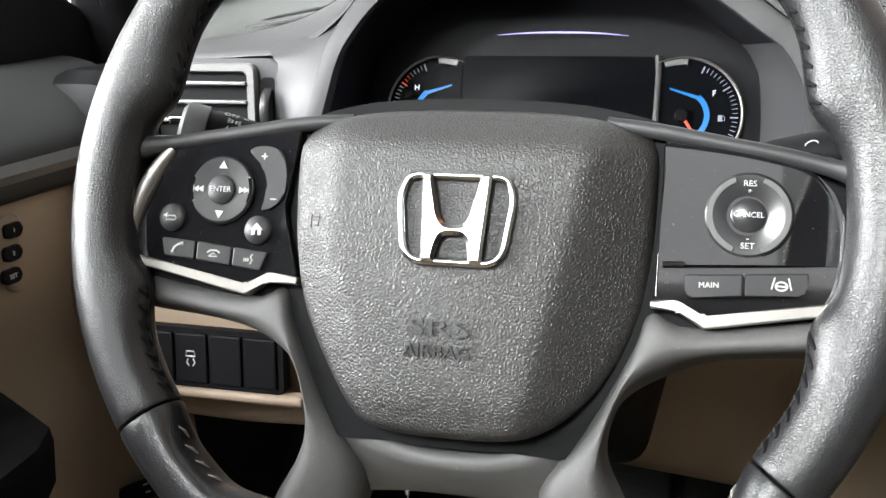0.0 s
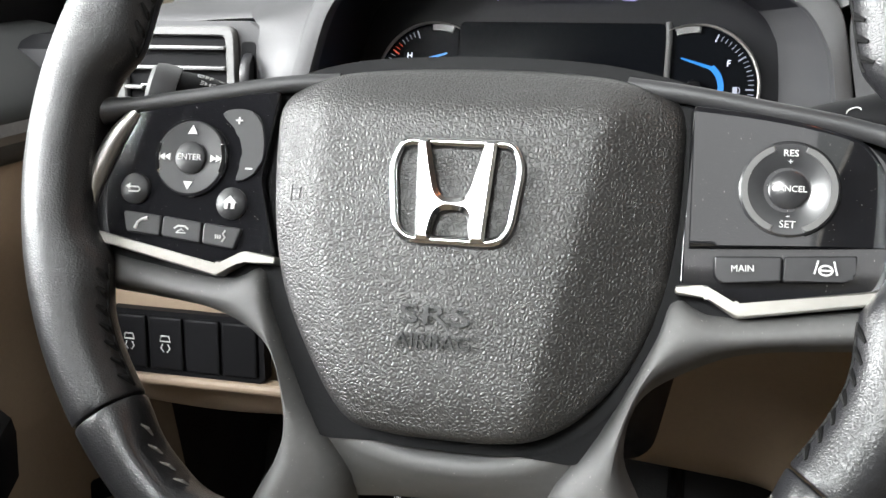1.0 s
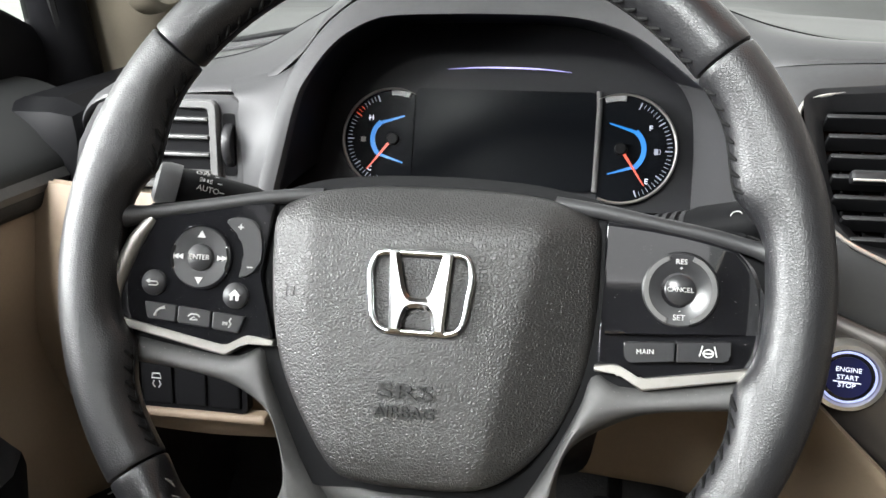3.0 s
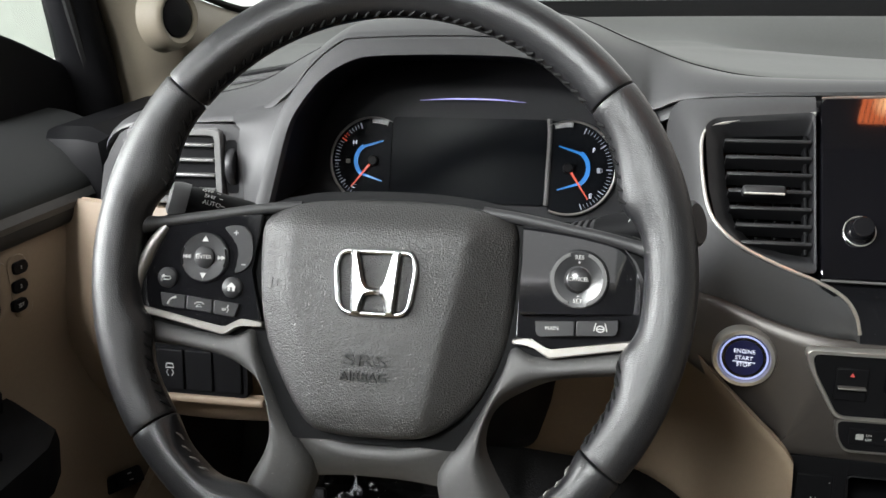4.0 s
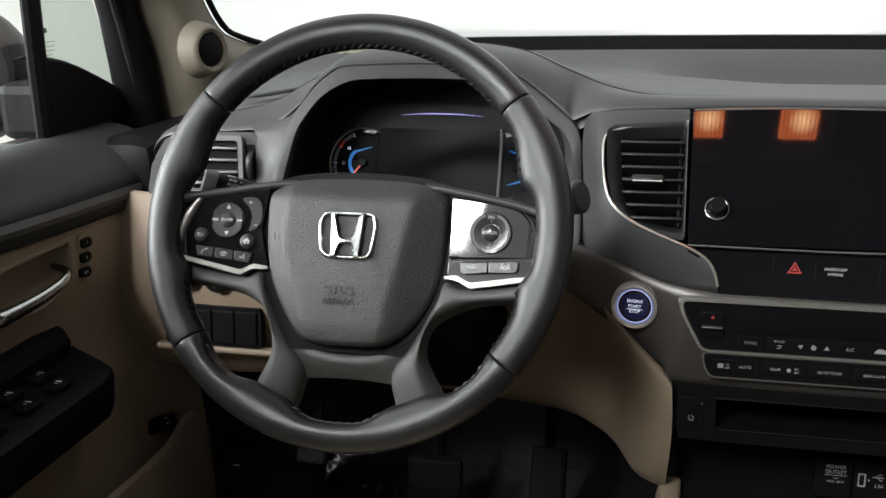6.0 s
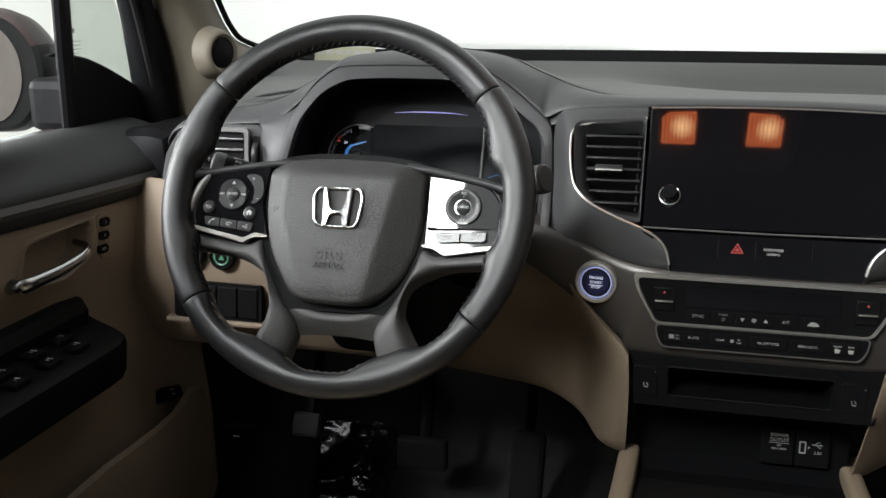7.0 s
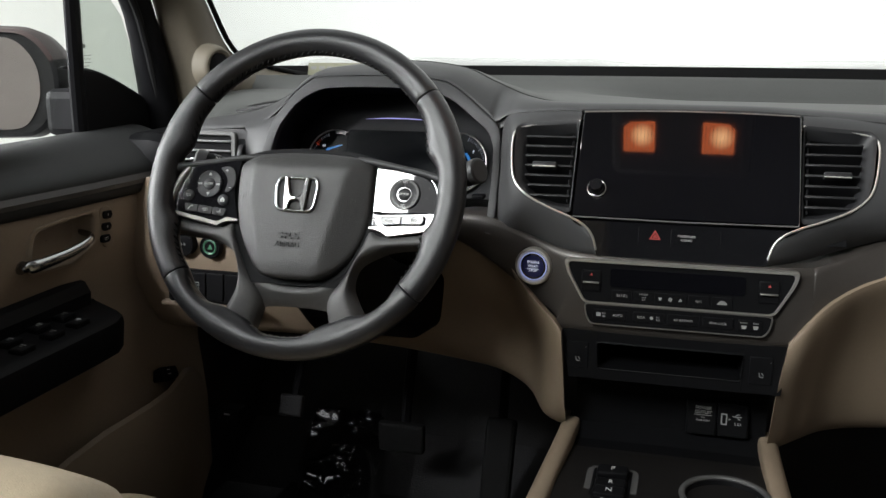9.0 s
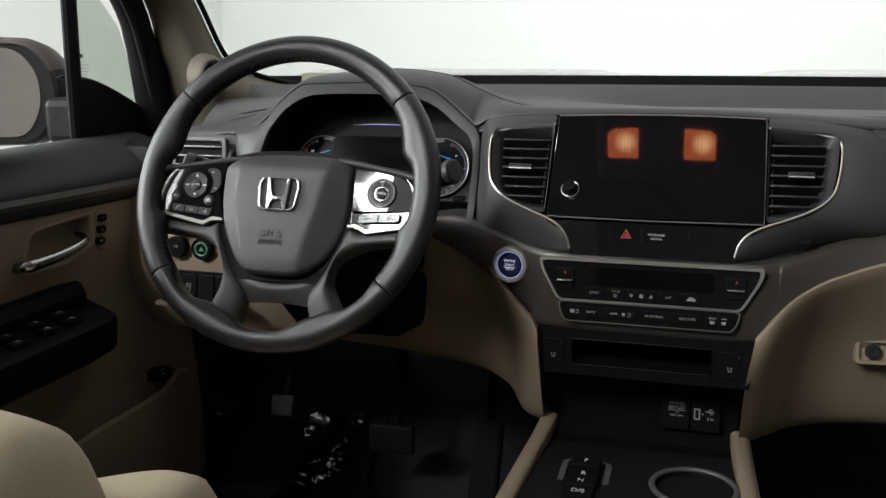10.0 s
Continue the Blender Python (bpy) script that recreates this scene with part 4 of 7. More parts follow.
upper, lower = [], []
for y, hw, z0, z1 in ((0.036, 0.045, 0.690, 0.745), (0.050, 0.060, 0.672, 0.752), (0.12, 0.080, 0.588, 0.742), (0.20, 0.098, 0.535, 0.722), (0.30, 0.104, 0.525, 0.705)):
    zm = (z0 + z1) / 2
    o = rounded([(-hw, z1), (hw, z1), (hw * 1.02, zm + 0.0008), (-hw * 1.02, zm + 0.0008)], 0.020, 5)
    upper.append([Vector((p[0], y, p[1])) for p in o])
    o = rounded([(-hw * 1.02, zm - 0.0008), (hw * 1.02, zm - 0.0008), (hw * 0.84, z0), (-hw * 0.84, z0)], 0.020, 5)
    lower.append([Vector((p[0], y, p[1])) for p in o])
part("upper_shell", loft(upper, closed_u=True, caps=True), BLACK, col, sharp=60)
part("lower_shell", loft(lower, closed_u=True, caps=True), BLACK, col, sharp=60)


def stalk(name, base, tip, r, label):
    base, tip = Vector(base), Vector(tip)
    d = (tip - base)
    th = thing(name, base, label, "stalk")
    pts = [base + d * f for f in (0, 0.35, 0.55, 0.62, 0.90, 0.97, 1.0)]
    part("lever", tube(pts, [r * 0.55, r * 0.6, r * 0.8, r, r * 1.05, r * 0.95, r * 0.55], 24, up=(0, 1, 0)), BLACK, th)
    return th, d.normalized()


ls, ld = stalk("light_stalk", (-0.050, 0.120, 0.742), (-0.1600, 0.0745, 0.7842), 0.0118, "black headlight and turn signal stalk with white markings")
tip_ = Vector((-0.1600, 0.0745, 0.7842))
part("end_cap", tube([tip_ - ld * 0.004, tip_ + ld * 0.003, tip_ + ld * 0.0075, tip_ + ld * 0.0095], [0.0128, 0.0128, 0.0118, 0.0085], 24, up=(0, 1, 0), flat=1.0), DASH, ls, "dark grey rounded end cap")
# markings lie on the side that faces the driver, along the lever
lev = -ld
out_ = (Vector((0.35, -0.85, 0.40)) - lev * Vector((0.35, -0.85, 0.40)).dot(lev)).normalized()
for i, txt in enumerate(("OFF", "", "AUTO")):
    turn_ = Matrix.Rotation(0.42 * (i - 2) - 0.10, 4, lev)
    q = Matrix.Translation(tip_ - ld * (0.0155 + 0.0022 * i)) @ turn_ @ frame_of(out_ * 0.0125, lev, out_.cross(lev))
    if txt:
        lettering("print", txt, 0.0046, q, MARK, ls)
    else:
        bm = bmesh.new()
        for s in (-1, 1):
            prism(disc_outline(0.0012, 8, s * 0.0016, 0, 90 if s > 0 else -90, 270 if s > 0 else 90), 0, 0.0002, 0, q, bm)
            for r in (-1, 0, 1):
                prism([(s * 0.0020, r * 0.0010 - 0.0002), (s * 0.0036, r * 0.0013 - 0.0002), (s * 0.0036, r * 0.0013 + 0.0002), (s * 0.0020, r * 0.0010 + 0.0002)][::s], 0, 0.0002, 0, q, bm)
        part("print", bm, MARK, ls)
    part("print", prism([(0.0066, -0.0003), (0.0092, -0.0003), (0.0092, 0.0003), (0.0066, 0.0003)], 0, 0.0002, 0, q), MARK, ls)
rs, rd = stalk("wiper_stalk", (0.055, 0.120, 0.742), (0.190, 0.060, 0.787), 0.0135, "black wiper stalk with a ribbed ring and white markings")
wt_ = Vector((0.190, 0.060, 0.787))
part("end_cap", tube([wt_ - rd * 0.006, wt_ + rd * 0.0015, wt_ + rd * 0.0035], [0.0146, 0.0146, 0.0125], 24, up=(0, 1, 0)), DASH, rs, "dark grey flat end cap")
rm = frame_of((0.1530, 0.0626, 0.7800), (0.86, -0.34, 0.36), (-0.25, 0.40, 0.88))
lettering("print", "OFF", 0.0042, at(rm, 0.004, 0.0, 0.0004), MARK, rs)
lettering("print", "INT", 0.0042, at(rm, 0.005, -0.0058, -0.0008), MARK, rs)
part("print", prism([(-0.0035, -0.0003), (-0.006, -0.0003), (-0.006, 0.0003), (-0.0035, 0.0003)][::-1], 0, 0.0004, 0, at(rm, 0.002, 0)), MARK, rs)
bm = tube([at(rm, 0.001, 0.0058, -0.0008) @ Vector((0.0030 * math.cos(a), 0.0018 * math.sin(a), 0)) for a in [6.283 * i / 12 for i in range(12)]], 0.0003, 5, closed=True)
part("print", bm, MARK, rs)
bm = bmesh.new()
for i in range(5):
    p = Vector((0.055, 0.120, 0.742)).lerp(Vector((0.190, 0.060, 0.787)), 0.46 + 0.035 * i)
    q = p + rd * 0.0028
    tube([p, q], 0.0125, 16, bm=bm, up=(0, 1, 0))
part("ribbed_ring", bm, BUTTON, rs)

# ---- dashboard ----
CX = 0.411  # the car's middle


def both(pts):
    """The same points on the other side of the car's middle."""
    return [(2 * CX - p[0], *p[1:]) for p in pts]


dash = thing("dashboard", (CX, 0.4, 0.6), "dark grey soft plastic dashboard with beige lower panels", "dashboard")
# rear edge of the front roll (seam) and the front edge, from the driver's door to the passenger's
seam = [(-0.350, 0.330, 0.764), (-0.335, 0.332, 0.784), (-0.30, 0.340, 0.806), (-0.215, 0.352, 0.824), (-0.160, 0.370, 0.853), (-0.095, 0.390, 0.884), (0.0, 0.395, 0.895), (0.090, 0.377, 0.888), (0.150, 0.337, 0.869), (0.205, 0.300, 0.853), (0.270, 0.280, 0.846), (CX, 0.271, 0.845), (0.62, 0.278, 0.842), (0.90, 0.285, 0.835), (1.22, 0.290, 0.815)]
# gauge hood: crease line, inner edge of its lip, and the tunnel
crease = [(-0.168, 0.215, 0.735), (-0.163, 0.233, 0.768), (-0.158, 0.250, 0.800), (-0.150, 0.262, 0.823), (-0.128, 0.277, 0.853), (-0.105, 0.284, 0.871), (-0.085, 0.286, 0.876), (0.010, 0.286, 0.878), (0.075, 0.284, 0.874), (0.100, 0.280, 0.868), (0.128, 0.270, 0.851), (0.150, 0.260, 0.835), (0.166, 0.254, 0.823), (0.174, 0.247, 0.811), (0.178, 0.235, 0.790), (0.1805, 0.220, 0.766), (0.182, 0.200, 0.735), (0.182, 0.184, 0.708), (0.182, 0.176, 0.690)]
lip_in = [(-0.155, 0.218, 0.735), (-0.150, 0.235, 0.768), (-0.144, 0.250, 0.800), (-0.136, 0.258, 0.818), (-0.117, 0.270, 0.842), (-0.090, 0.278, 0.857), (-0.060, 0.280, 0.861), (0.010, 0.281, 0.862), (0.060, 0.279, 0.860), (0.095, 0.274, 0.851), (0.118, 0.267, 0.838), (0.140, 0.258, 0.822), (0.155, 0.252, 0.811), (0.164, 0.243, 0.797), (0.168, 0.232, 0.785), (0.1705, 0.215, 0.758), (0.171, 0.200, 0.735), (0.171, 0.186, 0.708), (0.171, 0.178, 0.690)]
NL = 110
lip_rows, tunnel_rows, outer_lip = [], [], []
c0 = Vector((0.0, 0.24, 0.78))
for c, p in zip(spline(crease, NL), spline(lip_in, NL)):
    o = c - c0
    o.y = 0
    o.normalize()
    outer_lip.append(c + o * 0.0016)
    lip_rows.append([c + Vector((0, 0.012, 0)), c + Vector((0, 0.0025, 0)), c.lerp(p, 0.05), c.lerp(p, 0.15) + Vector((0, -0.0006, 0)), c.lerp(p, 0.6) + Vector((0, -0.0004, 0)), c.lerp(p, 0.92) + Vector((0, 0.0002, 0)), p + Vector((0, 0.003, 0)), p + Vector((0, 0.014, 0))])
    a = p + Vector((0, 0.013, 0))
    k = Vector((max(-0.172, p.x * (0.88 if p.x > 0 else 0.99)), 0.350 + (p.z - 0.785) * 0.36, 0.745 + (p.z - 0.745) * 0.86))
    tunnel_rows.append([a.lerp(k, t) for t in (0, 0.3, 0.65, 1.0)])
# front edge of the roll: along the door side, over the gauge hood's crease, and on above the stack
over = [p for p in outer_lip[::4] if p.z > 0.820]
front = [Vector(p) for p in ((-0.350, 0.300, 0.750), (-0.338, 0.280, 0.776), (-0.315, 0.267, 0.794), (-0.28, 0.262, 0.801), (-0.225, 0.263, 0.804), (-0.180, 0.263, 0.809))] + over + [Vector(p) for p in ((0.185, 0.2450, 0.8335), (0.208, 0.2305, 0.8390), (0.250, 0.2225, 0.8422), (0.283, 0.2205, 0.8432), (0.340, 0.2215, 0.8442), (CX, 0.2218, 0.8448), (0.50, 0.2215, 0.8440), (0.62, 0.222, 0.835), (0.90, 0.230, 0.815), (1.22, 0.240, 0.795))]
NS = 220
F = spline(front, NS)
dense = spline(seam, 400)
sx_, sy_, sz_ = ([p[k] for p in dense] for k in range(3))
S = [Vector((f.x, float(np.interp(f.x, sx_, sy_)), float(np.interp(f.x, sx_, sz_)))) for f in F]
rows = []
for s, f in zip(S, F):
    row = []
    row.append(f + Vector((0, 0.010, -0.004)))
    row.append(f + Vector((0, 0.0012, -0.0006)))
    for t in (0.03, 0.08, 0.2, 0.4, 0.6, 0.8, 0.95, 1.0):
        p = f.lerp(s, t)
        p.z += 0.007 * math.sin(math.pi * t ** 0.7)
        row.append(p)
    rows.append(row)
part("front_roll", shell(rows, (0, 0.0, -0.012)), DASH, dash, "dark grey grained front roll and gauge hood")
# top pad from the seam to the trough and the windscreen


def cowl_y(x):
    d = abs(x - CX) / 0.81
    return 0.735 - 0.16 * d ** 2.2


rows = []
for s in S:
    yc, d = cowl_y(s.x), abs(s.x - CX) / 0.81
    g = max(0.0, min(1.0, (s.x - 0.20) / 0.22))
    g = g * g * (3 - 2 * g)
    yl = min(yc - 0.05, 0.592 - 0.115 * g - 0.10 * d ** 2)
    y0 = s.y + 0.0030
    depth = 0.036 * g
    row = [Vector((s.x, y0, s.z - 0.009)), Vector((s.x, y0 + 0.0012, s.z - 0.0012)), Vector((s.x, y0 + 0.004, s.z))]
    ze = 0.839
    for t in (0.15, 0.3, 0.5, 0.7, 0.85):
        y = y0 + 0.004 + (yl - y0) * t
        k = t * t * (3 - 2 * t)
        row.append(Vector((s.x, y, s.z + (ze - s.z) * k)))
    row += [Vector((s.x, yl, ze)), Vector((s.x, yl + 0.012, ze - 0.002 - depth * 0.15)), Vector((s.x, yl + 0.035, ze - depth * 0.75)), Vector((s.x, yl + 0.055, ze - depth)), Vector((s.x, max(yl + 0.060, yc - 0.075), ze - depth * 0.95)), Vector((s.x, max(yl + 0.064, yc - 0.030), ze + 0.006 - 0.014 * g)), Vector((s.x, yc - 0.006, 0.857)), Vector((s.x, yc, 0.861))]
    rows.append(row)
part("top_pad", shell(rows, (0, 0.0, -0.012)), DASHTOP, dash, "soft grey dashboard top pad")
part("seam", tube([p + Vector((0, 0.0016, -0.0004)) for p in S], 0.0015, 6), BLACK, dash, "dark seam between roll and top pad")
# black strip under the glass
rows = []
for i in range(61):
    x = -0.41 + 1.64 * i / 60
    y = cowl_y(x)
    rows.append([Vector((x, y + 0.0015, 0.8600)), Vector((x, y + 0.008, 0.8400)), Vector((x, y + 0.095, 0.8380)), Vector((x, y + 0.105, 0.8740)), Vector((x, y + 0.20, 0.870))])
part("cowl_strip", shell(rows, (0, 0, -0.008)), FRIT, dash, "matt black strip at the foot of the windscreen")
# small defroster slots on the top, driver's side
for i in range(2):
    rows = []
    part("defroster_slot", prism(rounded([(-0.045, -0.006), (0.045, -0.010), (0.045, 0.006), (-0.045, 0.010)], 0.004, 3), 0, 0.003, 0.001, frame_of((-0.235, 0.395 + 0.03 * i, 0.8225 + 0.0035 * i), (1, 0.05, 0.18), (0, 1, 0.12))), BLACK if i else DASH, dash)

part("gauge_hood_lip", loft(lip_rows), DASH, dash, "dark grey gauge hood surround", sharp=50)
# one tunnel, two tones: near-black where shaded, dash grey where light falls
cut_ = next(i for i, r_ in enumerate(tunnel_rows) if r_[0].x > 0.10 and r_[0].z < 0.815)
part("gauge_tunnel", loft(tunnel_rows[:cut_ + 1]), TUNNEL, dash, "tunnel round the gauges, its shade painted in as near-black")
part("lit_tunnel_side", loft(tunnel_rows[cut_:]), DASH, dash, "tunnel side by the fuel gauge, its light painted in as grey")
part("trip_button", box((0.1500, 0.232, 0.727), (0.016, 0.018, 0.006), 0.002), BLACK, dash, "small black button")

# driver's vent surround and left face
face = [[Vector((x, 0.262 - 0.10 * max(0.0, (-x - 0.30)) + dy, z)) for x in [-0.176 + (-x0 - -0.176) * q for q in (1.0, 0.97, 0.92, 0.8, 0.55, 0.3, 0.1, 0.0)]] for z, dy, x0 in ((0.803, 0.004, 0.283), (0.800, -0.002, 0.298), (0.790, -0.004, 0.316), (0.760, -0.006, 0.334), (0.735, -0.010, 0.338), (0.720, -0.014, 0.338), (0.716, 0.0, 0.338))]
face2 = [[Vector((p.x, p.y + 0.012, p.z)) for p in r] for r in face]
part("left_face", shell(face2, (0, 0.008, 0)), DASH, dash, "dark grey face beside the driver's door")

part("end_cap", box((-0.390, 0.455, 0.728), (0.095, 0.350, 0.118), 0.030), BLACK, dash, "black end of the dashboard")

side_ = [[Vector(p) for p in r_] for r_ in (((-0.1474, 0.2704, 0.8270), (-0.170, 0.2710, 0.8190), (-0.200, 0.2730, 0.8130)), ((-0.1499, 0.2614, 0.8180), (-0.172, 0.2618, 0.8125), (-0.200, 0.2630, 0.8070)), ((-0.1574, 0.2514, 0.8000), (-0.174, 0.2525, 0.8000), (-0.193, 0.2540, 0.8000)), ((-0.1622, 0.2349, 0.7680), (-0.176, 0.2440, 0.7680), (-0.193, 0.2515, 0.7680)), ((-0.1672, 0.2169, 0.7350), (-0.180, 0.2350, 0.7350), (-0.193, 0.2515, 0.7350)), ((-0.1704, 0.2014, 0.7080), (-0.183, 0.2260, 0.7080), (-0.195, 0.2500, 0.7080)))]
side_ = [list(c) for c in zip(*[spline(c, 20) for c in zip(*[spline(r_, 12) for r_ in side_])])]
part("hood_side", loft(side_), DASH, dash, "dark grey face between vent and gauge hood")

VM = frame_of((-0.236, 0.2500, 0.7700), (1, 0.02, 0), (0, 0.10, 1))


def frame_ring(name, outer, inner, w0, w1, m, material, parent, label="", bevel=0.0):
    """A flat ring between two outlines of equal length."""
    bm = bmesh.new()
    k = len(outer)
    a = [bm.verts.new((p[0], p[1], w0)) for p in outer]
    b = [bm.verts.new((p[0], p[1], w1 - bevel)) for p in outer]
    b2 = [bm.verts.new((p[0] + (q[0] - p[0]) * 0.15, p[1] + (q[1] - p[1]) * 0.15, w1)) for p, q in zip(outer, inner)]
    c = [bm.verts.new((q[0] + (p[0] - q[0]) * 0.15, q[1] + (p[1] - q[1]) * 0.15, w1)) for p, q in zip(outer, inner)]
    c2 = [bm.verts.new((p[0], p[1], w1 - bevel)) for p in inner]
    d = [bm.verts.new((p[0], p[1], w0)) for p in inner]
    rings = (a, b, b2, c, c2, d)
    for r, s in zip(rings, rings[1:] + rings[:1]):
        for i in range(k):
            j = (i + 1) % k
            bm.faces.new((r[i], r[j], s[j], s[i]))
    bm.transform(m)
    return part(name, bm, material, parent, label)


def rect(u0, v0, u1, v1, r, n=4):
    return rounded([(u0, v0), (u1, v0), (u1, v1), (u0, v1)], r, n)


dv = thing("driver_air_vent", (-0.236, 0.25, 0.77), "dark grey air vent with slats and a thumbwheel", "air vent")
part("vent_bezel", prism(rect(-0.062, -0.040, 0.048, 0.0335, 0.010), -0.004, 0.0005, 0.002, VM), DASH, dv)
part("housing", prism(rect(-0.057, -0.036, 0.027, 0.027, 0.005), -0.001, 0.0012, 0, VM), BLACK, dv, "black vent shaft")
frame_ring("vent_frame", rect(-0.060, -0.038, 0.030, 0.030, 0.007), rect(-0.052, -0.032, 0.023, 0.0235, 0.004), 0.0, 0.0070, VM, VENTGREY, dv, bevel=0.0015)
for i in range(4):
    v = 0.0155 - 0.0135 * i
    part("slat", box((-0.0145, v, 0.0025), (0.075, 0.0026, 0.012), 0.0008, VM), VENTGREY, dv)
part("slat_tab", box((-0.030, 0.0155 - 0.027, 0.0085), (0.016, 0.0060, 0.006), 0.0015, VM), CHROME, dv, "bright vent tab")
part("thumbwheel", lathe([(0.018, -0.0035), (0.019, -0.002), (0.019, 0.002), (0.018, 0.0035)], VM @ Matrix.Translation((0.0375, -0.004, -0.008)) @ Matrix.Rotation(radians(90), 4, "Y"), 40), BUTTON, dv)
part("thumbwheel_slot", prism(rect(0.0325, -0.028, 0.0425, 0.020, 0.003), 0.0, 0.0011, 0, VM), BLACK, dv)

# gauges
KM = frame_of((0.0, 0.338, 0.785), (1, 0, 0), (0, math.sin(0.35), math.cos(0.35)))
clu = thing("instrument_cluster", m=KM, label="lit instrument cluster with two half gauges and a dark display", category="instrument cluster")
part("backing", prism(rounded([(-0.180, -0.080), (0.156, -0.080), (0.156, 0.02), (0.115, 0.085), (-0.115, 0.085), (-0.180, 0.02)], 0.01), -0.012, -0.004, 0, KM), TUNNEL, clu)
part("display", prism(rect(-0.0715, -0.066, 0.0745, 0.0130, 0.004), -0.004, 0.0012, 0.0006, KM), LCD, clu, "dark unlit display")
for pts in ([(0.0765, -0.066, 0.001), (0.0775, 0.000, 0.001), (0.0765, 0.0140, 0.001)],):
    bm = tube(pts, 0.0022, 8, flat=0.6)
    bm.transform(KM)
    part("display_edge", bm, SATIN, clu)
bar = spline([(-0.046, 0.0285, 0.004), (-0.02, 0.0302, 0.004), (0.005, 0.0305, 0.004), (0.03, 0.0300, 0.004), (0.054, 0.0280, 0.004)], 24)
bm = tube(bar, [0.0001 + 0.0006 * math.sin(math.pi * i / 23) for i in range(24)], 6, flat=0.8)
bm.transform(KM)
part("light_bar", bm, VIOLET, clu, "thin violet-white light bar")


def gauge(cx, cv, r, s):
    """One half gauge, open towards the display; s: +1 left, -1 right."""
    def ang(a):
        return a if s > 0 else 180 - a
    cut = -0.0745 if s > 0 else 0.0800
    dial = thing_part = part("dial", prism(disc_outline(r, 48, cx, cv, ang(66), ang(294)), -0.004, 0.0, 0, KM), LCD, clu, "black dial with white ticks")
    rim = [Vector((cx + r * math.cos(radians(ang(a))), cv + r * math.sin(radians(ang(a))), 0.003)) for a in range(64, 298, 6)]
    bm = tube(rim, [0.0003 + 0.0009 * min(1.0, i / 8) for i in range(len(rim))], 8)
    bm.transform(KM)
    part("chrome_ring", bm, SILVER, dial)
    part("crescent", prism(arc_band(r * 0.88, r, ang(70), ang(94), 10, cx, cv)[:: 1 if s > 0 else -1], -0.001, 0.0018, 0.0004, KM), VENTGREY, dial, "pale crescent at the top of the dial")
    bm, red = bmesh.new(), bmesh.new()
    for i in range(29):
        a = ang(112 + 138 * i / 28)
        big = i % 7 == 0
        r0, r1 = r * (0.80 if big else 0.84), r * 0.93
        d, n = Vector((math.cos(radians(a)), math.sin(radians(a)))), Vector((-math.sin(radians(a)), math.cos(radians(a))))
        wd = 0.00045 if big else 0.00018
        o = [Vector((cx, cv)) + d * q + n * e for q, e in ((r0, -wd), (r1, -wd), (r1, wd), (r0, wd))]
        prism(o, 0, 0.0006, 0, KM, red if (s > 0 and 5 <= i <= 7) else bm)
    part("ticks", bm, TICK, dial, kind="stuff")
    if s > 0:
        part("red_zone", red, NEEDLE, dial)
    else:
        red.free()
    arc = arc_band(r * 0.375, r * 0.465, ang(128), ang(232), 24, cx, cv)
    part("blue_arc", prism(arc if s > 0 else arc[::-1], 0, 0.0008, 0, KM), BLUE, dial, "glowing blue arc")
    for v0, v1 in ((132, 66), (228, 294)):
        p0 = Vector((cx + r * 0.42 * math.cos(radians(ang(v0))), cv + r * 0.42 * math.sin(radians(ang(v0)))))
        p1 = Vector((cx + s * r * 0.22, cv + (0.47 if v0 < 180 else -0.47) * r))
        n = (p1 - p0).normalized().orthogonal() * 0.0005
        prism_o = [p0 - n * 2.5, p1 - n, p1 + n, p0 + n * 2.5]
        part("blue_arc", prism(prism_o, 0, 0.0006, 0, KM), BLUE, dial)
    a = ang(232) if s > 0 else -56
    d = Vector((math.cos(radians(a)), math.sin(radians(a))))
    n = Vector((-d.y, d.x))
    o = [Vector((cx, cv)) + d * q + n * e for q, e in ((-0.002, -0.0012), (r * 0.80, -0.0004), (r * 0.80, 0.0004), (-0.002, 0.0012))]
    part("needle", prism(o, 0.002, 0.0032, 0, KM), NEEDLE, dial, "red pointer")
    part("hub", lathe([(0.0052, 0.0), (0.0050, 0.0036), (0.0040, 0.0044), (0.0001, 0.0044)], at(KM, cx, cv), 20), BLACK, dial)
    return dial


gl = gauge(-0.0895, -0.0295, 0.0410, 1)
gr = gauge(0.0955, -0.0310, 0.0430, -1)
lettering("print", "H", 0.0060, at(KM, -0.1085, -0.0125, 0.0003), GLOWWHITE, gl)
lettering("print", "C", 0.0055, at(KM, -0.1080, -0.0545, 0.0003), GLOWWHITE, gl)
lettering("print", "F", 0.0060, at(KM, 0.1180, -0.0140, 0.0003), GLOWWHITE, gr)
lettering("print", "E", 0.0060, at(KM, 0.1165, -0.0560, 0.0003), GLOWWHITE, gr)
part("print", prism(rect(-0.1165, -0.0325, -0.1125, -0.0285, 0.0005, 2), 0, 0.0006, 0, KM), DIMMARK, gl)
bm = prism(rect(0.1215, -0.0345, 0.1245, -0.0300, 0.0004, 2), 0, 0.0006, 0, KM)
bm = tube([KM @ Vector(p) for p in ((0.1248, -0.0340, 0.0004), (0.1262, -0.0340, 0.0004), (0.1262, -0.0312, 0.0004), (0.1250, -0.0302, 0.0004))], 0.00025, 5, bm=bm)
part("print", bm, TICK, gr, "small fuel pump mark")

# ---- centre stack ----
SA = math.atan2(0.074, 0.113)
SM = frame_of((CX, 0.216, 0.840), (1, 0, 0), (0, math.sin(SA), math.cos(SA)))
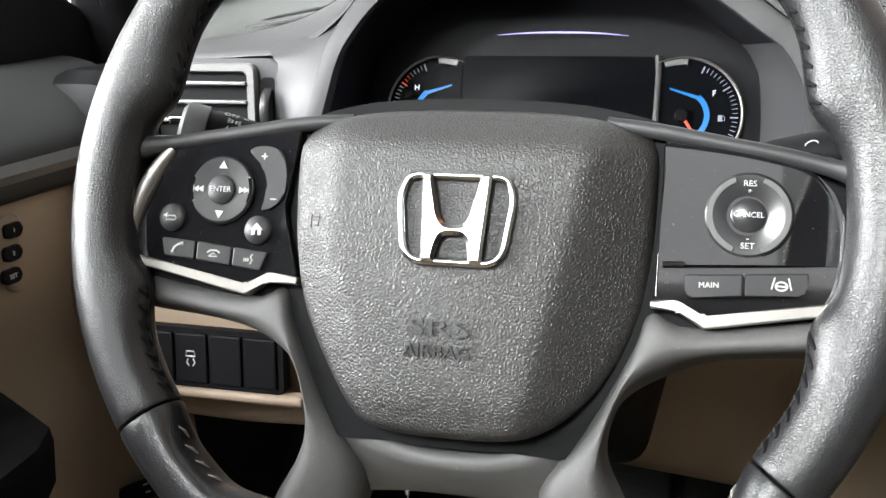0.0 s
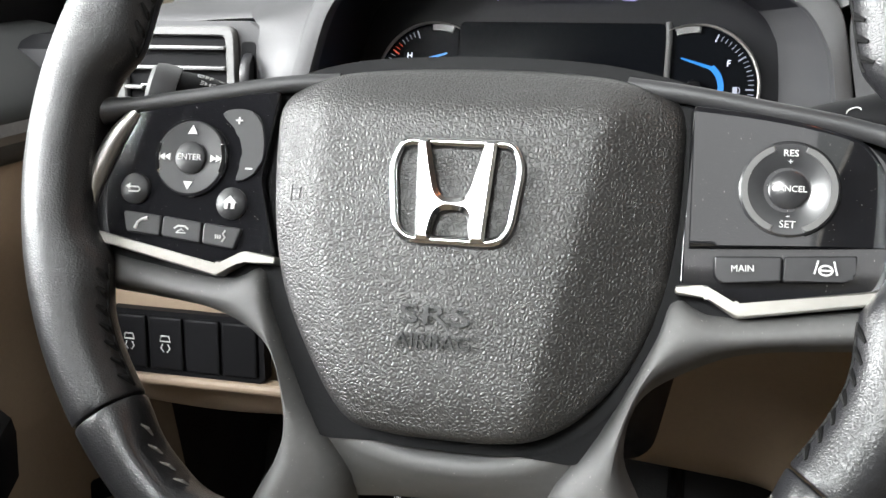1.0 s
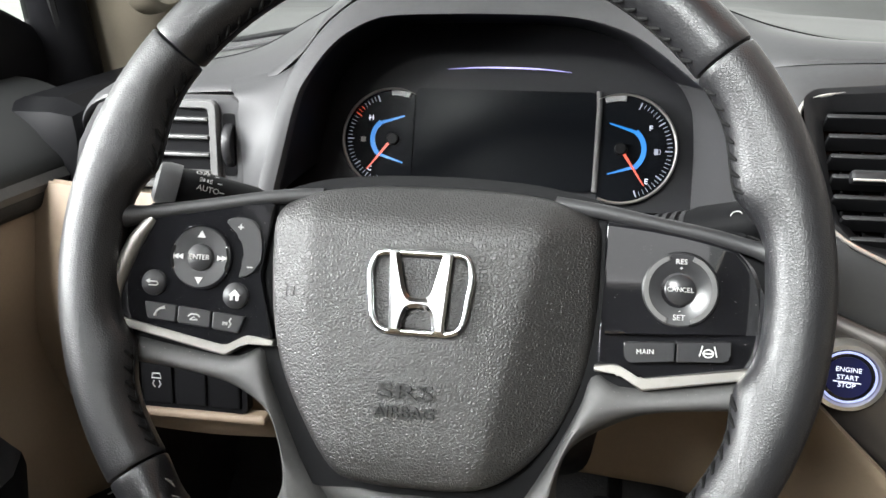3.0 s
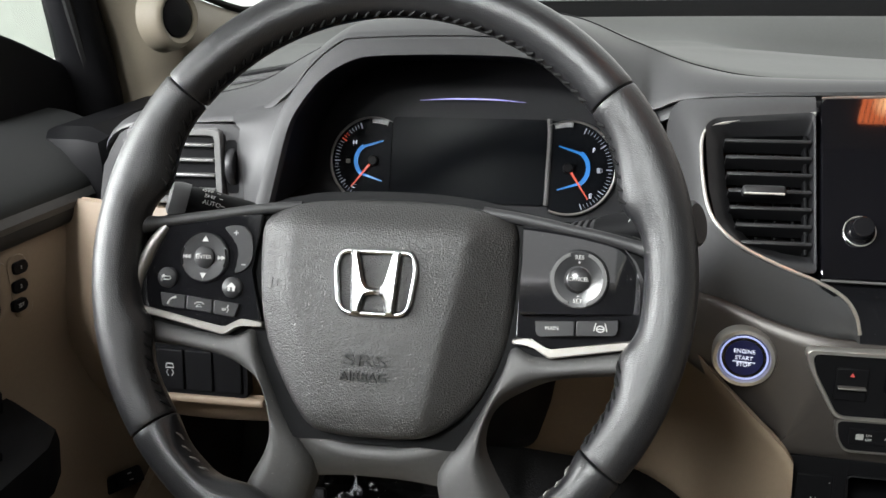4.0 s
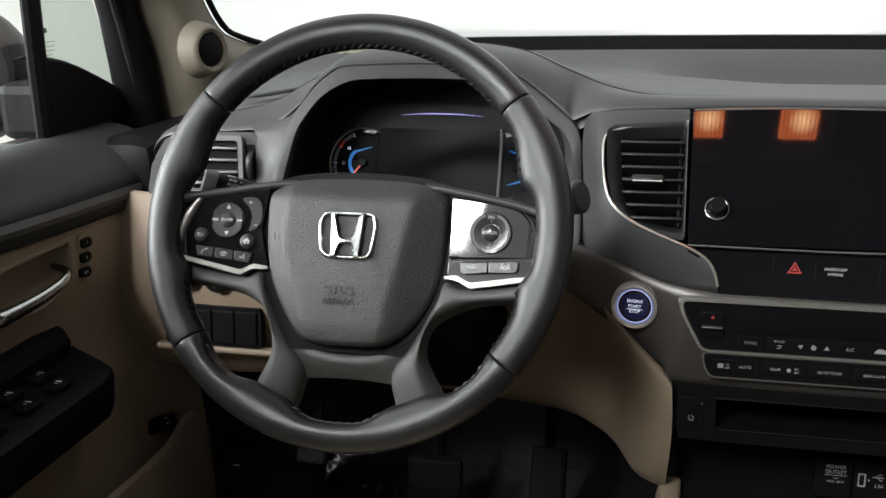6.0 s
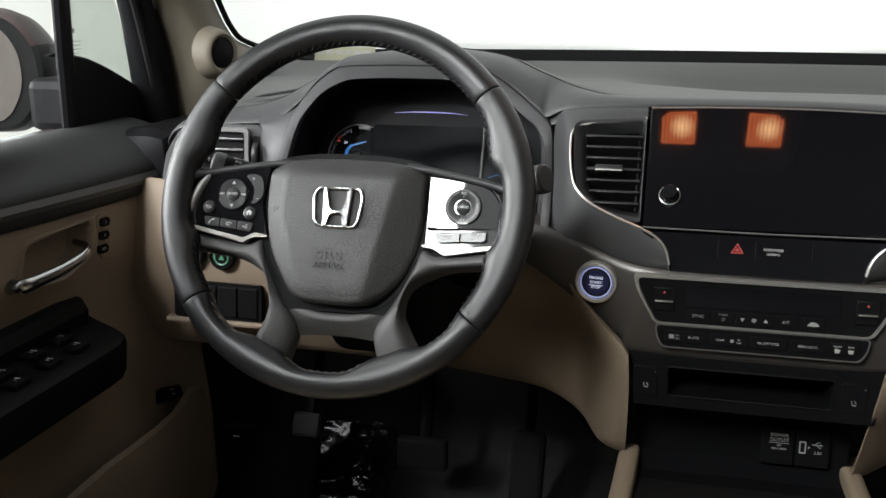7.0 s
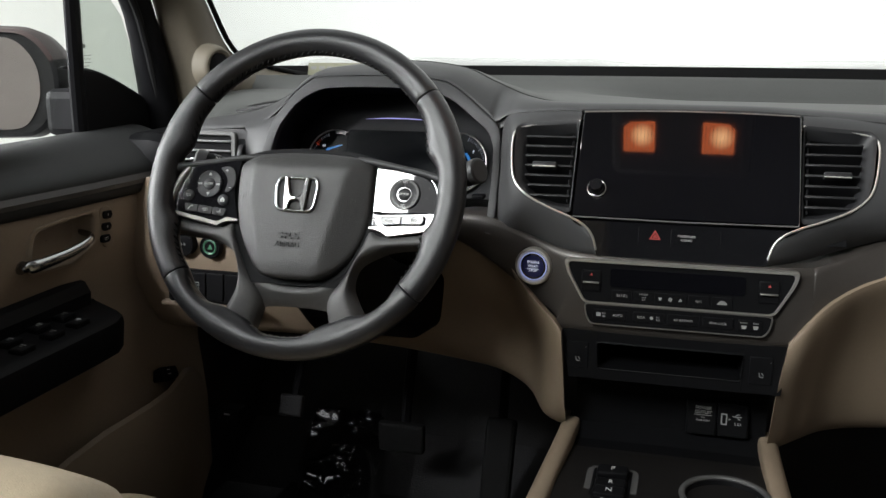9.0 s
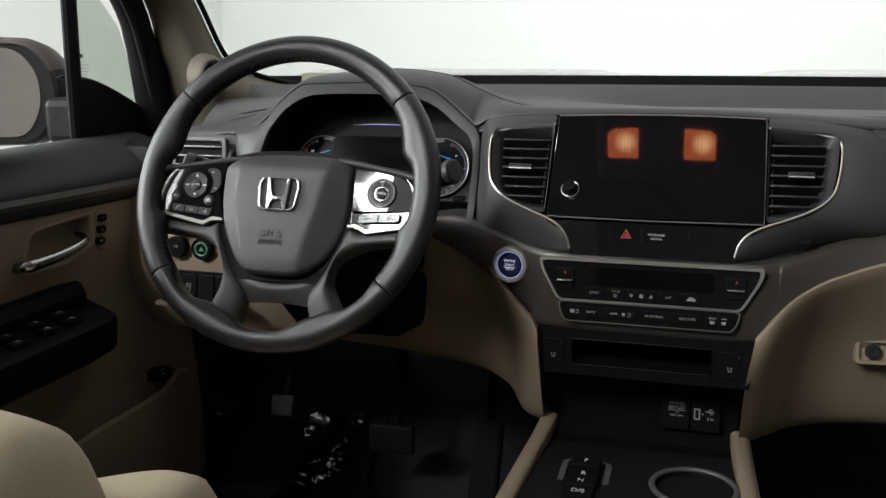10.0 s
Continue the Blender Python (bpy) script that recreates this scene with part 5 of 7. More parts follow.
scr = thing("infotainment_screen", m=SM, label="dark glossy infotainment screen with a volume knob", category="touch screen")
glass_o = rounded([(-0.1255, -0.1360), (0.1265, -0.1345), (0.1250, 0.0005), (0.06, 0.0025), (0.0, 0.0032), (-0.06, 0.0025), (-0.1245, 0.0005)], 0.003, 2)
part("glass", prism(glass_o, -0.010, 0.0020, 0.0008, SM), SCREEN, scr, "black glass front with sharp reflections")
bm = tube([Vector((u, 0.0042 - 0.00020 * (u / 0.02) ** 2 * 0.4, 0.0015)) for u in [-0.124 + 0.248 * i / 20 for i in range(21)]], 0.0011, 6)
bm.transform(SM)
part("top_edge", bm, SILVER, scr, "thin silver upper edge")
bm = tube([Vector((-0.1255, -0.1372, 0.001)), Vector((0.0, -0.1380, 0.001)), Vector((0.1265, -0.1360, 0.001))], 0.0010, 6)
bm.transform(SM)
part("lower_edge", bm, SATIN, scr)
bm = tube([Vector((0.1262, -0.135, 0.001)), Vector((0.1256, 0.0, 0.001))], 0.0008, 6)
bm.transform(SM)
part("side_edge", bm, SATIN, scr)
kn = part("volume_knob", lathe([(0.0112, 0.001), (0.0112, 0.0035), (0.0104, 0.0042), (0.0086, 0.0038), (0.0078, 0.0048), (0.0076, 0.0150), (0.0068, 0.0162), (0.0001, 0.0162)], at(SM, -0.1000, -0.1010), 36), PIANO, scr, "round knob with a chrome ring")
part("chrome_ring", tube([at(SM, -0.1000, -0.1010, 0.0042) @ Vector((0.0107 * math.cos(6.283185 * i / 40), 0.0107 * math.sin(6.283185 * i / 40), 0)) for i in range(40)], 0.0005, 6, closed=True), SILVER, kn)

chrome_path = [(0.2830, 0.2105, 0.8310), (0.2500, 0.2085, 0.8275), (0.2150, 0.2055, 0.8230), (0.2035, 0.2010, 0.8165), (0.2020, 0.1900, 0.8000), (0.2060, 0.1730, 0.7740), (0.2130, 0.1620, 0.7590), (0.2290, 0.1525, 0.7460), (0.2550, 0.1455, 0.7345), (0.2830, 0.1410, 0.7245), (0.3010, 0.1385, 0.7150), (0.3105, 0.1370, 0.7030), (0.3150, 0.1360, 0.6880)]
wing_edge = [(0.2830, 0.2195, 0.8420), (0.2500, 0.2215, 0.8412), (0.2080, 0.2300, 0.8380), (0.1830, 0.2460, 0.8300), (0.1775, 0.2430, 0.8000), (0.1815, 0.2195, 0.7660), (0.1830, 0.2020, 0.7380), (0.1840, 0.1900, 0.6800), (0.2060, 0.1850, 0.6720), (0.2520, 0.1680, 0.6680), (0.2870, 0.1550, 0.6680), (0.3110, 0.1440, 0.6802), (0.3156, 0.1365, 0.6800)]
wing = [[], [], [], [], []]
for i, (p, q) in enumerate(zip(spline(chrome_path, 48), spline(wing_edge, 48))):
    swell = min(1.0, (q - p).length / 0.03)
    wing[0].append(p + Vector((0, 0.0015, 0)))
    wing[1].append(p.lerp(q, 0.12) + Vector((0, -0.0020 * swell, 0.0)))
    wing[2].append(p.lerp(q, 0.45) + Vector((0, -0.0055 * swell, 0)))
    wing[3].append(p.lerp(q, 0.82) + Vector((0, -0.0040 * swell, 0)))
    wing[4].append(q)
for mir in (False, True):
    rows = wing
    if mir:
        # before the passenger the surround runs on into the dashboard's face
        far = spline([(0.539, 0.2195, 0.842), (0.572, 0.2215, 0.841), (0.620, 0.2235, 0.836), (0.660, 0.2250, 0.828), (0.680, 0.2070, 0.800), (0.690, 0.1950, 0.766), (0.690, 0.1880, 0.738), (0.670, 0.1840, 0.714), (0.620, 0.1840, 0.704), (0.570, 0.1720, 0.690), (0.535, 0.1580, 0.681), (0.511, 0.1440, 0.6802), (0.5064, 0.1365, 0.680)], 48)
        near = [Vector((2 * CX - p.x, p.y, p.z)) for p in spline(chrome_path, 48)]
        rows = [[p.lerp(q, t) + Vector((0, b - 0.0045 * math.sin(math.pi * t) * min(1.0, (q - p).length / 0.03), 0)) for p, q in zip(near, far)] for t, b in ((0, 0.0015), (0.12, 0), (0.35, 0), (0.65, 0), (0.9, 0), (1.0, 0.001))]
    part("vent_wing", loft(rows), DASH, dash, "dark grey curved surround below the centre vent")
    cp = [Vector((2 * CX - p.x, p.y, p.z)) if mir else p for p in spline(chrome_path, 60)]
    part("chrome_strip", tube(cp, 0.0014, 8, up=(0, -1, 0.4)), BRIGHT, dash, "thin bright strip round the centre vent")
# passenger's upper face
rows = []
for z, y in ((0.842, 0.228), (0.834, 0.214), (0.80, 0.198), (0.77, 0.195), (0.73, 0.202), (0.69, 0.215)):
    rows.append([Vector((0.655 + 0.57 * t, y + 0.012 + 0.03 * t * t, z - 0.025 * t * t - (0.01 * t if z > 0.8 else 0))) for t in (0, 0.05, 0.15, 0.3, 0.5, 0.75, 1.0)])
part("passenger_face", shell(rows, (0, 0.01, 0)), DASH, dash, "dark grey face before the passenger")
# black core behind the stack's pieces
bm = bmesh.new()
loft([[SM @ Vector((u, v, -0.030)) for u in (-0.180, 0.180)] for v in (0.0, -0.145)], bm=bm)
part("core", bm, BLACK, dash)


def centre_vent(mir):
    sg = -1 if mir else 1
    v = thing("centre_air_vent", SM @ Vector((-0.165 * sg, -0.06, 0)), "black centre air vent with seven slats and a satin tab", "air vent", "centre air vents")

    def f(pts):
        return pts if not mir else [(-p[0], p[1]) for p in pts][::-1]
    hole = [(-0.1285, -0.010), (-0.1285, -0.133), (-0.150, -0.131), (-0.178, -0.119), (-0.197, -0.100), (-0.2035, -0.070), (-0.2070, -0.022), (-0.200, -0.0160)]
    inner = [(-0.1320, -0.024), (-0.1320, -0.118), (-0.150, -0.116), (-0.172, -0.108), (-0.184, -0.094), (-0.189, -0.070), (-0.193, -0.034), (-0.188, -0.0270)]
    part("housing", prism(f(inner), -0.028, -0.024, 0, SM), BLACK, v, "black vent shaft")
    o, i = [Vector(p) for p in f(hole)], [Vector(p) for p in f(inner)]
    o2, i2 = rounded([tuple(p) for p in o], 0.004, 3), rounded([tuple(p) for p in i], 0.004, 3)
    bm = bmesh.new()
    rings = [[bm.verts.new((p[0], p[1], 0.0015)) for p in o2], [bm.verts.new((q[0] * 0.35 + p[0] * 0.65, q[1] * 0.35 + p[1] * 0.65, 0.0005)) for p, q in zip(o2, i2)], [bm.verts.new((q[0], q[1], -0.010)) for q in i2], [bm.verts.new((q[0], q[1], -0.028)) for q in i2]]
    k = len(o2)
    for r, s in zip(rings, rings[1:]):
        for j in range(k):
            bm.faces.new((r[j], r[(j + 1) % k], s[(j + 1) % k], s[j]))
    bm.transform(SM)
    part("vent_frame", bm, BUTTON, v, "satin black vent frame")
    for n in range(7):
        vv = -0.0345 - 0.0130 * n
        left = -0.1925 + 0.0010 * n + max(0, n - 4) * 0.0035
        u0, u1 = left, -0.1310
        c = ((u0 + u1) / 2 * sg, vv, -0.008)
        part("slat", box((0, 0, 0), (u1 - u0, 0.0030, 0.018), 0.0010, SM @ Matrix.Translation(c) @ Matrix.Rotation(radians(-8), 4, "X")), BUTTON, v)
    part("rail", box((-0.1345 * sg, -0.072, -0.010), (0.003, 0.092, 0.010), 0.001, SM), BLACK, v)
    for n in range(4):
        part("vane", box(((-0.180 + 0.013 * n) * sg, -0.070, -0.021), (0.0015, 0.088, 0.006), 0, SM), BLACK, v)
    part("slat_tab", box((-0.165 * sg, -0.0345 - 0.039, 0.0030), (0.030, 0.0075, 0.010), 0.0022, SM, segs=3), BUTTON, v, "dark sliding tab")
    part("tab_edge", box((-0.165 * sg, -0.0345 - 0.0422, 0.0074), (0.0285, 0.0016, 0.0020), 0.0006, SM), BRIGHT, v, "bright lower edge of the tab")
    return v


centre_vent(False)
centre_vent(True)

# gloss strip with the hazard switch
gs = thing("hazard_switch_panel", (CX, 0.139, 0.705), "glossy black strip with a red hazard triangle", "switch panel")
GM = frame_of((CX, 0.1400, 0.7060), (1, 0, 0), (0, 0.05, 1))
strip = rounded([(-0.0960, -0.0265), (0.0960, -0.0265), (0.1010, -0.010), (0.112, 0.006), (0.1275, 0.0155), (-0.1275, 0.0155), (-0.112, 0.006), (-0.1010, -0.010)], 0.004, 3)
part("strip", prism(strip, -0.012, 0.0006, 0.001, GM), PIANO, gs)
frame_ring("hazard_triangle", tri(-0.0290, 0.0012, 0.0075, 90), tri(-0.0290, 0.0012, 0.0050, 90), 0, 0.0012, GM, REDLIT, gs, "red triangle outline")
part("hazard_triangle", prism(tri(-0.0290, 0.0012, 0.0030, 90), 0, 0.0010, 0, GM), REDLIT, gs)
lettering("print", "PASSENGER", 0.0038, at(GM, 0.0065, 0.0028, 0.0008), MARK, gs)
lettering("print", "AIRBAG", 0.0038, at(GM, 0.0065, -0.0018, 0.0008), MARK, gs)
for u in (-0.048, -0.011, 0.044):
    part("panel_line", box((u, 0.001, 0.0006), (0.0006, 0.017, 0.0006), 0, GM), BUTTON, gs)

# brown-grey trim band with start button and climate panel
TM = frame_of((CX, 0.1360, 0.6300), (1, 0, 0), (0, 0, 1))
top_line = [(-0.30, 0.074), (-0.255, 0.0815), (-0.205, 0.0735), (-0.130, 0.0535), (0.0, 0.0485), (0.130, 0.0500), (0.160, 0.054), (0.255, 0.085), (0.45, 0.112), (0.80, 0.115)]
low_line = [(-0.30, 0.050), (-0.255, 0.034), (-0.205, 0.008), (-0.143, -0.030), (-0.129, -0.0440), (0.128, -0.0440), (0.150, -0.012), (0.235, 0.040), (0.45, 0.080), (0.80, 0.085)]
rows = []
for a, b in zip(spline([(*p, 0) for p in top_line], 90), spline([(*p, 0) for p in low_line], 90)):
    d = max(0.0, abs((a.x + b.x) / 2) - 0.125)
    back = -0.40 * d if a.x < 0 else -0.16 * d
    row = []
    for t, w in ((0, -0.055), (0, -0.003), (0.04, 0.0), (0.12, 0.002), (0.5, 0.003), (0.9, 0.001), (0.97, -0.001), (1.0, -0.005), (1.0, -0.02)):
        p = a.lerp(b, t)
        slope = 0.036 * step(0.12, 0.27, p.x) * (1 - t) ** 0.8
        row.append(TM @ Vector((p.x, p.y, w + back - slope)))
    rows.append(row)
part("trim_band", loft(rows), BROWN, dash, "brown-grey satin trim band")

HM = frame_of((CX, 0.1300, 0.6390), (1, 0, 0), (0, 0.02, 1))
cl = thing("climate_control_panel", (CX, 0.134, 0.64), "black climate control panel with silver surround and print", "climate panel")
out1 = rounded([(-0.1325, 0.0385), (0.1325, 0.0385), (0.128, 0.022), (0.1080, -0.0140), (-0.1080, -0.0140), (-0.128, 0.022)][::-1], 0.007, 5)
inn1 = rounded([(-0.1270, 0.0350), (0.1270, 0.0350), (0.1235, 0.0212), (0.1055, -0.0122), (-0.1055, -0.0122), (-0.1235, 0.0212)][::-1], 0.006, 5)
frame_ring("silver_surround", out1, inn1, -0.006, 0.0030, HM, BRIGHT, cl, "satin silver surround", 0.0015)
part("upper_face", prism(inn1, -0.006, 0.0002, 0, HM), BLACK, cl)
low_o = rounded([(-0.1070, -0.0145), (0.1070, -0.0145), (0.1045, -0.0300), (0.0980, -0.0400), (-0.0985, -0.0400), (-0.1045, -0.0300)][::-1], 0.005, 4)
low_i = rounded([(-0.1055, -0.0155), (0.1055, -0.0155), (0.1030, -0.0295), (0.0970, -0.0388), (-0.0975, -0.0388), (-0.1030, -0.0295)][::-1], 0.005, 4)
frame_ring("lower_surround", low_o, low_i, -0.006, 0.0022, HM, SILVER, cl)
part("lower_face", prism(low_i, -0.006, 0.0008, 0, HM), BLACK, cl)
part("display", prism(rect(-0.0770, 0.0070, 0.0745, 0.0290, 0.003), 0, 0.0012, 0.0004, HM), SCREEN, cl, "dark climate display")
for u in (-0.0990, 0.1000):
    k = part("temperature_lever", box((u, 0.0130, 0.0), (0.0230, 0.0260, 0.0040), 0.0016, HM), BLACK, cl)
    part("lever_bar", box((u, 0.0115, 0.0040), (0.0190, 0.0015, 0.005), 0.0006, HM), SILVER, k)
    part("print", prism(tri(u, 0.0205, 0.0020, 90), 0.0018, 0.0024, 0, HM), REDLIT, k)
ux = (-0.0630, -0.0380, -0.0075, 0.0240, 0.0500)
for i, u in enumerate(ux):
    wd = 0.036 if i == 2 else 0.023
    k = part("button", box((u, -0.0030, 0.0002), (wd, 0.0130, 0.0020), 0.0006, HM), BLACK, cl)
    if i == 0:
        lettering("print", "SYNC", 0.0048, at(HM, u, -0.003, 0.0013), PRINT, k)
    elif i == 1:
        lettering("print", "MODE", 0.0034, at(HM, u, 0.0005, 0.0013), PRINT, k)
        bm = tube([(u - 0.002, -0.0035, 0.0012), (u + 0.0025, -0.0035, 0.0012), (u + 0.0012, -0.006, 0.0012), (u - 0.002, -0.006, 0.0012)], 0.0004, 5)
        bm.transform(HM)
        part("print", bm, PRINT, k)
    elif i == 2:
        bm = prism(tri(u - 0.0115, -0.0030, 0.0027, -90), 0.0010, 0.0015, 0, HM)
        prism(tri(u + 0.0115, -0.0036, 0.0027, 90), 0.0010, 0.0015, 0, HM, bm)
        for q in range(4):
            prism(disc_outline(0.0013, 8, u + 0.0014 * math.cos(q * 1.57 + 0.4), -0.0033 + 0.0014 * math.sin(q * 1.57 + 0.4)), 0.0010, 0.0015, 0, HM, bm)
        part("print", bm, PRINT, k)
    elif i == 3:
        lettering("print", "A/C", 0.0046, at(HM, u, -0.003, 0.0013), PRINT, k)
    else:
        part("print", prism(rounded([(u - 0.006, -0.0050), (u + 0.006, -0.0050), (u + 0.005, -0.0025), (u + 0.002, -0.0005), (u - 0.002, -0.0005), (u - 0.004, -0.0025)], 0.001, 2), 0.0010, 0.0015, 0, HM), PRINT, k)
for i, (u, wd) in enumerate(((-0.0760, 0.040), (-0.0310, 0.036), (0.0085, 0.036), (0.0470, 0.034), (0.0820, 0.026))):
    k = part("button", box((u, -0.0270, 0.0010), (wd, 0.0125, 0.0024), 0.0006, HM), BLACK, cl)
    if i == 0:
        lettering("print", "AUTO", 0.0040, at(HM, u + 0.0095, -0.027, 0.0024), DIMMARK, k)
        part("print", box((u - 0.0130, -0.027, 0.0022), (0.0052, 0.0045, 0.0004), 0, HM), DIMMARK, k)
        lettering("print", "ON", 0.0026, at(HM, u - 0.0070, -0.0255, 0.0024), DIMMARK, k)
        lettering("print", "OFF", 0.0026, at(HM, u - 0.0070, -0.0290, 0.0024), DIMMARK, k)
    elif i == 1:
        lettering("print", "REAR", 0.0038, at(HM, u - 0.0085, -0.027, 0.0024), DIMMARK, k)
        lettering("print", "ON", 0.0026, at(HM, u + 0.0105, -0.0255, 0.0024), DIMMARK, k)
        lettering("print", "OFF", 0.0026, at(HM, u + 0.0105, -0.0290, 0.0024), DIMMARK, k)
        part("print", prism(disc_outline(0.0020, 8, u + 0.0035, -0.027), 0.002, 0.0025, 0, HM), PRINT, k)
    elif i == 2:
        lettering("print", "RR SETTINGS", 0.0036, at(HM, u, -0.027, 0.0024), DIMMARK, k)
    elif i == 3:
        lettering("print", "REAR LOCK", 0.0036, at(HM, u, -0.027, 0.0024), DIMMARK, k)
    else:
        for q, txt in ((-0.0065, "FRONT"), (0.0065, "REAR")):
            lettering("print", txt, 0.0026, at(HM, u + q, -0.0240, 0.0024), DIMMARK, k)
            part("print", prism(rounded([(u + q - 0.003, -0.0270), (u + q + 0.003, -0.0270), (u + q + 0.002, -0.0310), (u + q - 0.002, -0.0310)][::-1], 0.0006, 2), 0.002, 0.0026, 0, HM), DIMMARK, k)

sb = thing("engine_start_button", (0.2395, 0.147, 0.6605), "round engine start button lit blue in a silver ring", "start button")
BM = frame_of((0.2395, 0.1440, 0.6605), (1, -0.12, 0), (0, 0.05, 1))
part("silver_ring", lathe([(0.0235, -0.016), (0.0232, -0.002), (0.0218, 0.0014), (0.0192, 0.0018), (0.0178, -0.0010), (0.0172, -0.006)], BM, 40), BRIGHT, sb, "satin silver bezel")
cap = part("button_cap", lathe([(0.0172, -0.008), (0.0170, -0.002), (0.0160, -0.0008), (0.0001, -0.0002)], BM, 36), PIANO, sb, "dark glossy button cap")
part("lit_ring", tube([BM @ Vector((0.0166 * math.cos(6.283185 * i / 40), 0.0166 * math.sin(6.283185 * i / 40), -0.0004)) for i in range(40)], 0.0008, 6, closed=True), BLUEBTN, cap)
part("lit_face", prism(disc_outline(0.0135, 32), -0.001, 0.0001, 0, BM), BLUEDIM, cap, "blue lit face")
for i, txt in enumerate(("ENGINE", "START", "STOP")):
    lettering("print", txt, 0.0043, at(BM, 0, 0.0052 - 0.0052 * i, 0.0003), GLOWWHITE, cap)
part("print", box((0, -0.0030, 0.0003), (0.016, 0.0005, 0.0004), 0, BM), GLOWWHITE, cap)

# black bin below the climate panel
bn = thing("centre_storage_bin", (CX, 0.15, 0.53), "black storage tray with seat heater switches beside it", "storage tray")
NM = frame_of((CX, 0.1370, 0.5500), (1, 0, 0), (0, 0, 1))
tray_o = [(-0.0910, 0.0240), (0.0790, 0.0240), (0.0770, -0.0090), (-0.0890, -0.0090)]
for o in ([(-0.1330, 0.0370), (-0.0910, 0.0370), (-0.0895, -0.0230), (-0.1240, -0.0230)], [(0.0790, 0.0370), (0.1290, 0.0370), (0.1220, -0.0230), (0.0775, -0.0230)], [(-0.0915, 0.0372), (0.0795, 0.0372), (0.0795, 0.0240), (-0.0915, 0.0240)], [(-0.0905, -0.0090), (0.0780, -0.0090), (0.0780, -0.0235), (-0.0900, -0.0235)]):
    part("face", prism(o[::-1], -0.010, 0.0, 0.001, NM), BLACK, bn)
bm = bmesh.new()
a = [NM @ Vector((u, v, 0.0)) for u, v in tray_o]
b = [NM @ Vector((u * 0.96, v * 0.96, -0.09)) for u, v in tray_o]
loft([a, b], closed_u=True, bm=bm, caps=False)
bm.faces.new([bm.verts.new(p) for p in b])
part("tray", bm, BLACK, bn)
bm = tube([NM @ Vector((p[0], p[1], 0.0006)) for p in rounded(tray_o, 0.004, 4)], 0.0010, 6, closed=True)
part("tray_lip", bm, BLACK, bn)
for u in (-0.1130, 0.0985):
    k = part("heater_switch", box((u, 0.006, -0.0008), (0.026, 0.034, 0.004), 0.0012, NM), BLACK, bn)
    bm = tube([(u - 0.002, 0.004, 0.0014), (u - 0.001, -0.001, 0.0014), (u + 0.003, -0.001, 0.0014)], 0.0006, 5)
    tube([(u + 0.001, 0.004, 0.0014), (u + 0.003, 0.001, 0.0014)], 0.0005, 5, bm=bm)
    bm.transform(NM)
    part("print", bm, DIMMARK, k)
    part("print", prism(disc_outline(0.0006, 8, u + 0.010, 0.017), 0.0008, 0.0014, 0, NM), DIMMARK, k)
# recess with the sockets
rc_ = thing("socket_recess", (CX, 0.2, 0.48), "black recess with a power outlet and a phone socket", "socket panel")
bm = bmesh.new()
loft([[Vector((0.290, y, z)), Vector((0.410, y + 0.004, z)), Vector((0.526, y, z))] for y, z in ((0.138, 0.528), (0.160, 0.520), (0.206, 0.505), (0.208, 0.440), (0.180, 0.428), (0.10, 0.425))], bm=bm)
part("recess", bm, BLACK, rc_)
OM = frame_of((0.467, 0.2020, 0.4650), (1, 0, 0), (0, 0.10, 1))
for u in (-0.0190, 0.0190):
    k = part("socket_cover", box((u, 0, 0), (0.0370, 0.0440, 0.008), 0.002, OM), BLACK, rc_)
    if u < 0:
        lettering("print", "POWER", 0.0056, at(OM, u + 0.002, 0.0130, 0.0042), DIMMARK, k)
        lettering("print", "OUTLET", 0.0056, at(OM, u + 0.002, 0.0075, 0.0042), DIMMARK, k)
        part("print", box((u + 0.002, 0.0040, 0.0042), (0.022, 0.0005, 0.0004), 0, OM), DIMMARK, k)
        lettering("print", "12V", 0.0034, at(OM, u + 0.002, 0.0010, 0.0042), DIMMARK, k)
        lettering("print", "MAX 180W", 0.0034, at(OM, u + 0.002, -0.0030, 0.0042), DIMMARK, k)
    else:
        frame_ring("print", rect(u - 0.0145, -0.006, u - 0.0070, 0.0085, 0.001), rect(u - 0.0130, -0.0045, u - 0.0085, 0.0070, 0.001), 0.003, 0.0042, OM, DIMMARK, k)
        part("print", prism([(u - 0.0050, 0.0002), (u - 0.0050, 0.0032), (u - 0.0026, 0.0017)][::-1], 0.003, 0.0043, 0, OM), DIMMARK, k)
        bm = tube([(u - 0.001, 0.0055, 0.0042), (u + 0.010, 0.0055, 0.0042)], 0.0006, 5)
        tube([(u + 0.002, 0.0055, 0.0042), (u + 0.005, 0.0085, 0.0042), (u + 0.008, 0.0085, 0.0042)], 0.0005, 5, bm=bm)
        tube([(u + 0.004, 0.0055, 0.0042), (u + 0.007, 0.0025, 0.0042), (u + 0.009, 0.0025, 0.0042)], 0.0005, 5, bm=bm)
        bm.transform(OM)
        part("print", bm, DIMMARK, k)
        lettering("print", "2.5A", 0.0046, at(OM, u + 0.006, -0.0040, 0.0042), DIMMARK, k)

# beige lower panels
lp_top = [(-0.400, 0.262, 0.720), (-0.335, 0.250, 0.718), (-0.250, 0.242, 0.716), (-0.150, 0.235, 0.700), (0.0, 0.225, 0.690), (0.120, 0.208, 0.684), (0.165, 0.200, 0.667), (0.200, 0.177, 0.649), (0.217, 0.160, 0.637), (0.236, 0.139, 0.6235), (0.255, 0.1315, 0.607), (0.2715, 0.1265, 0.592), (0.2790, 0.1245, 0.582)]
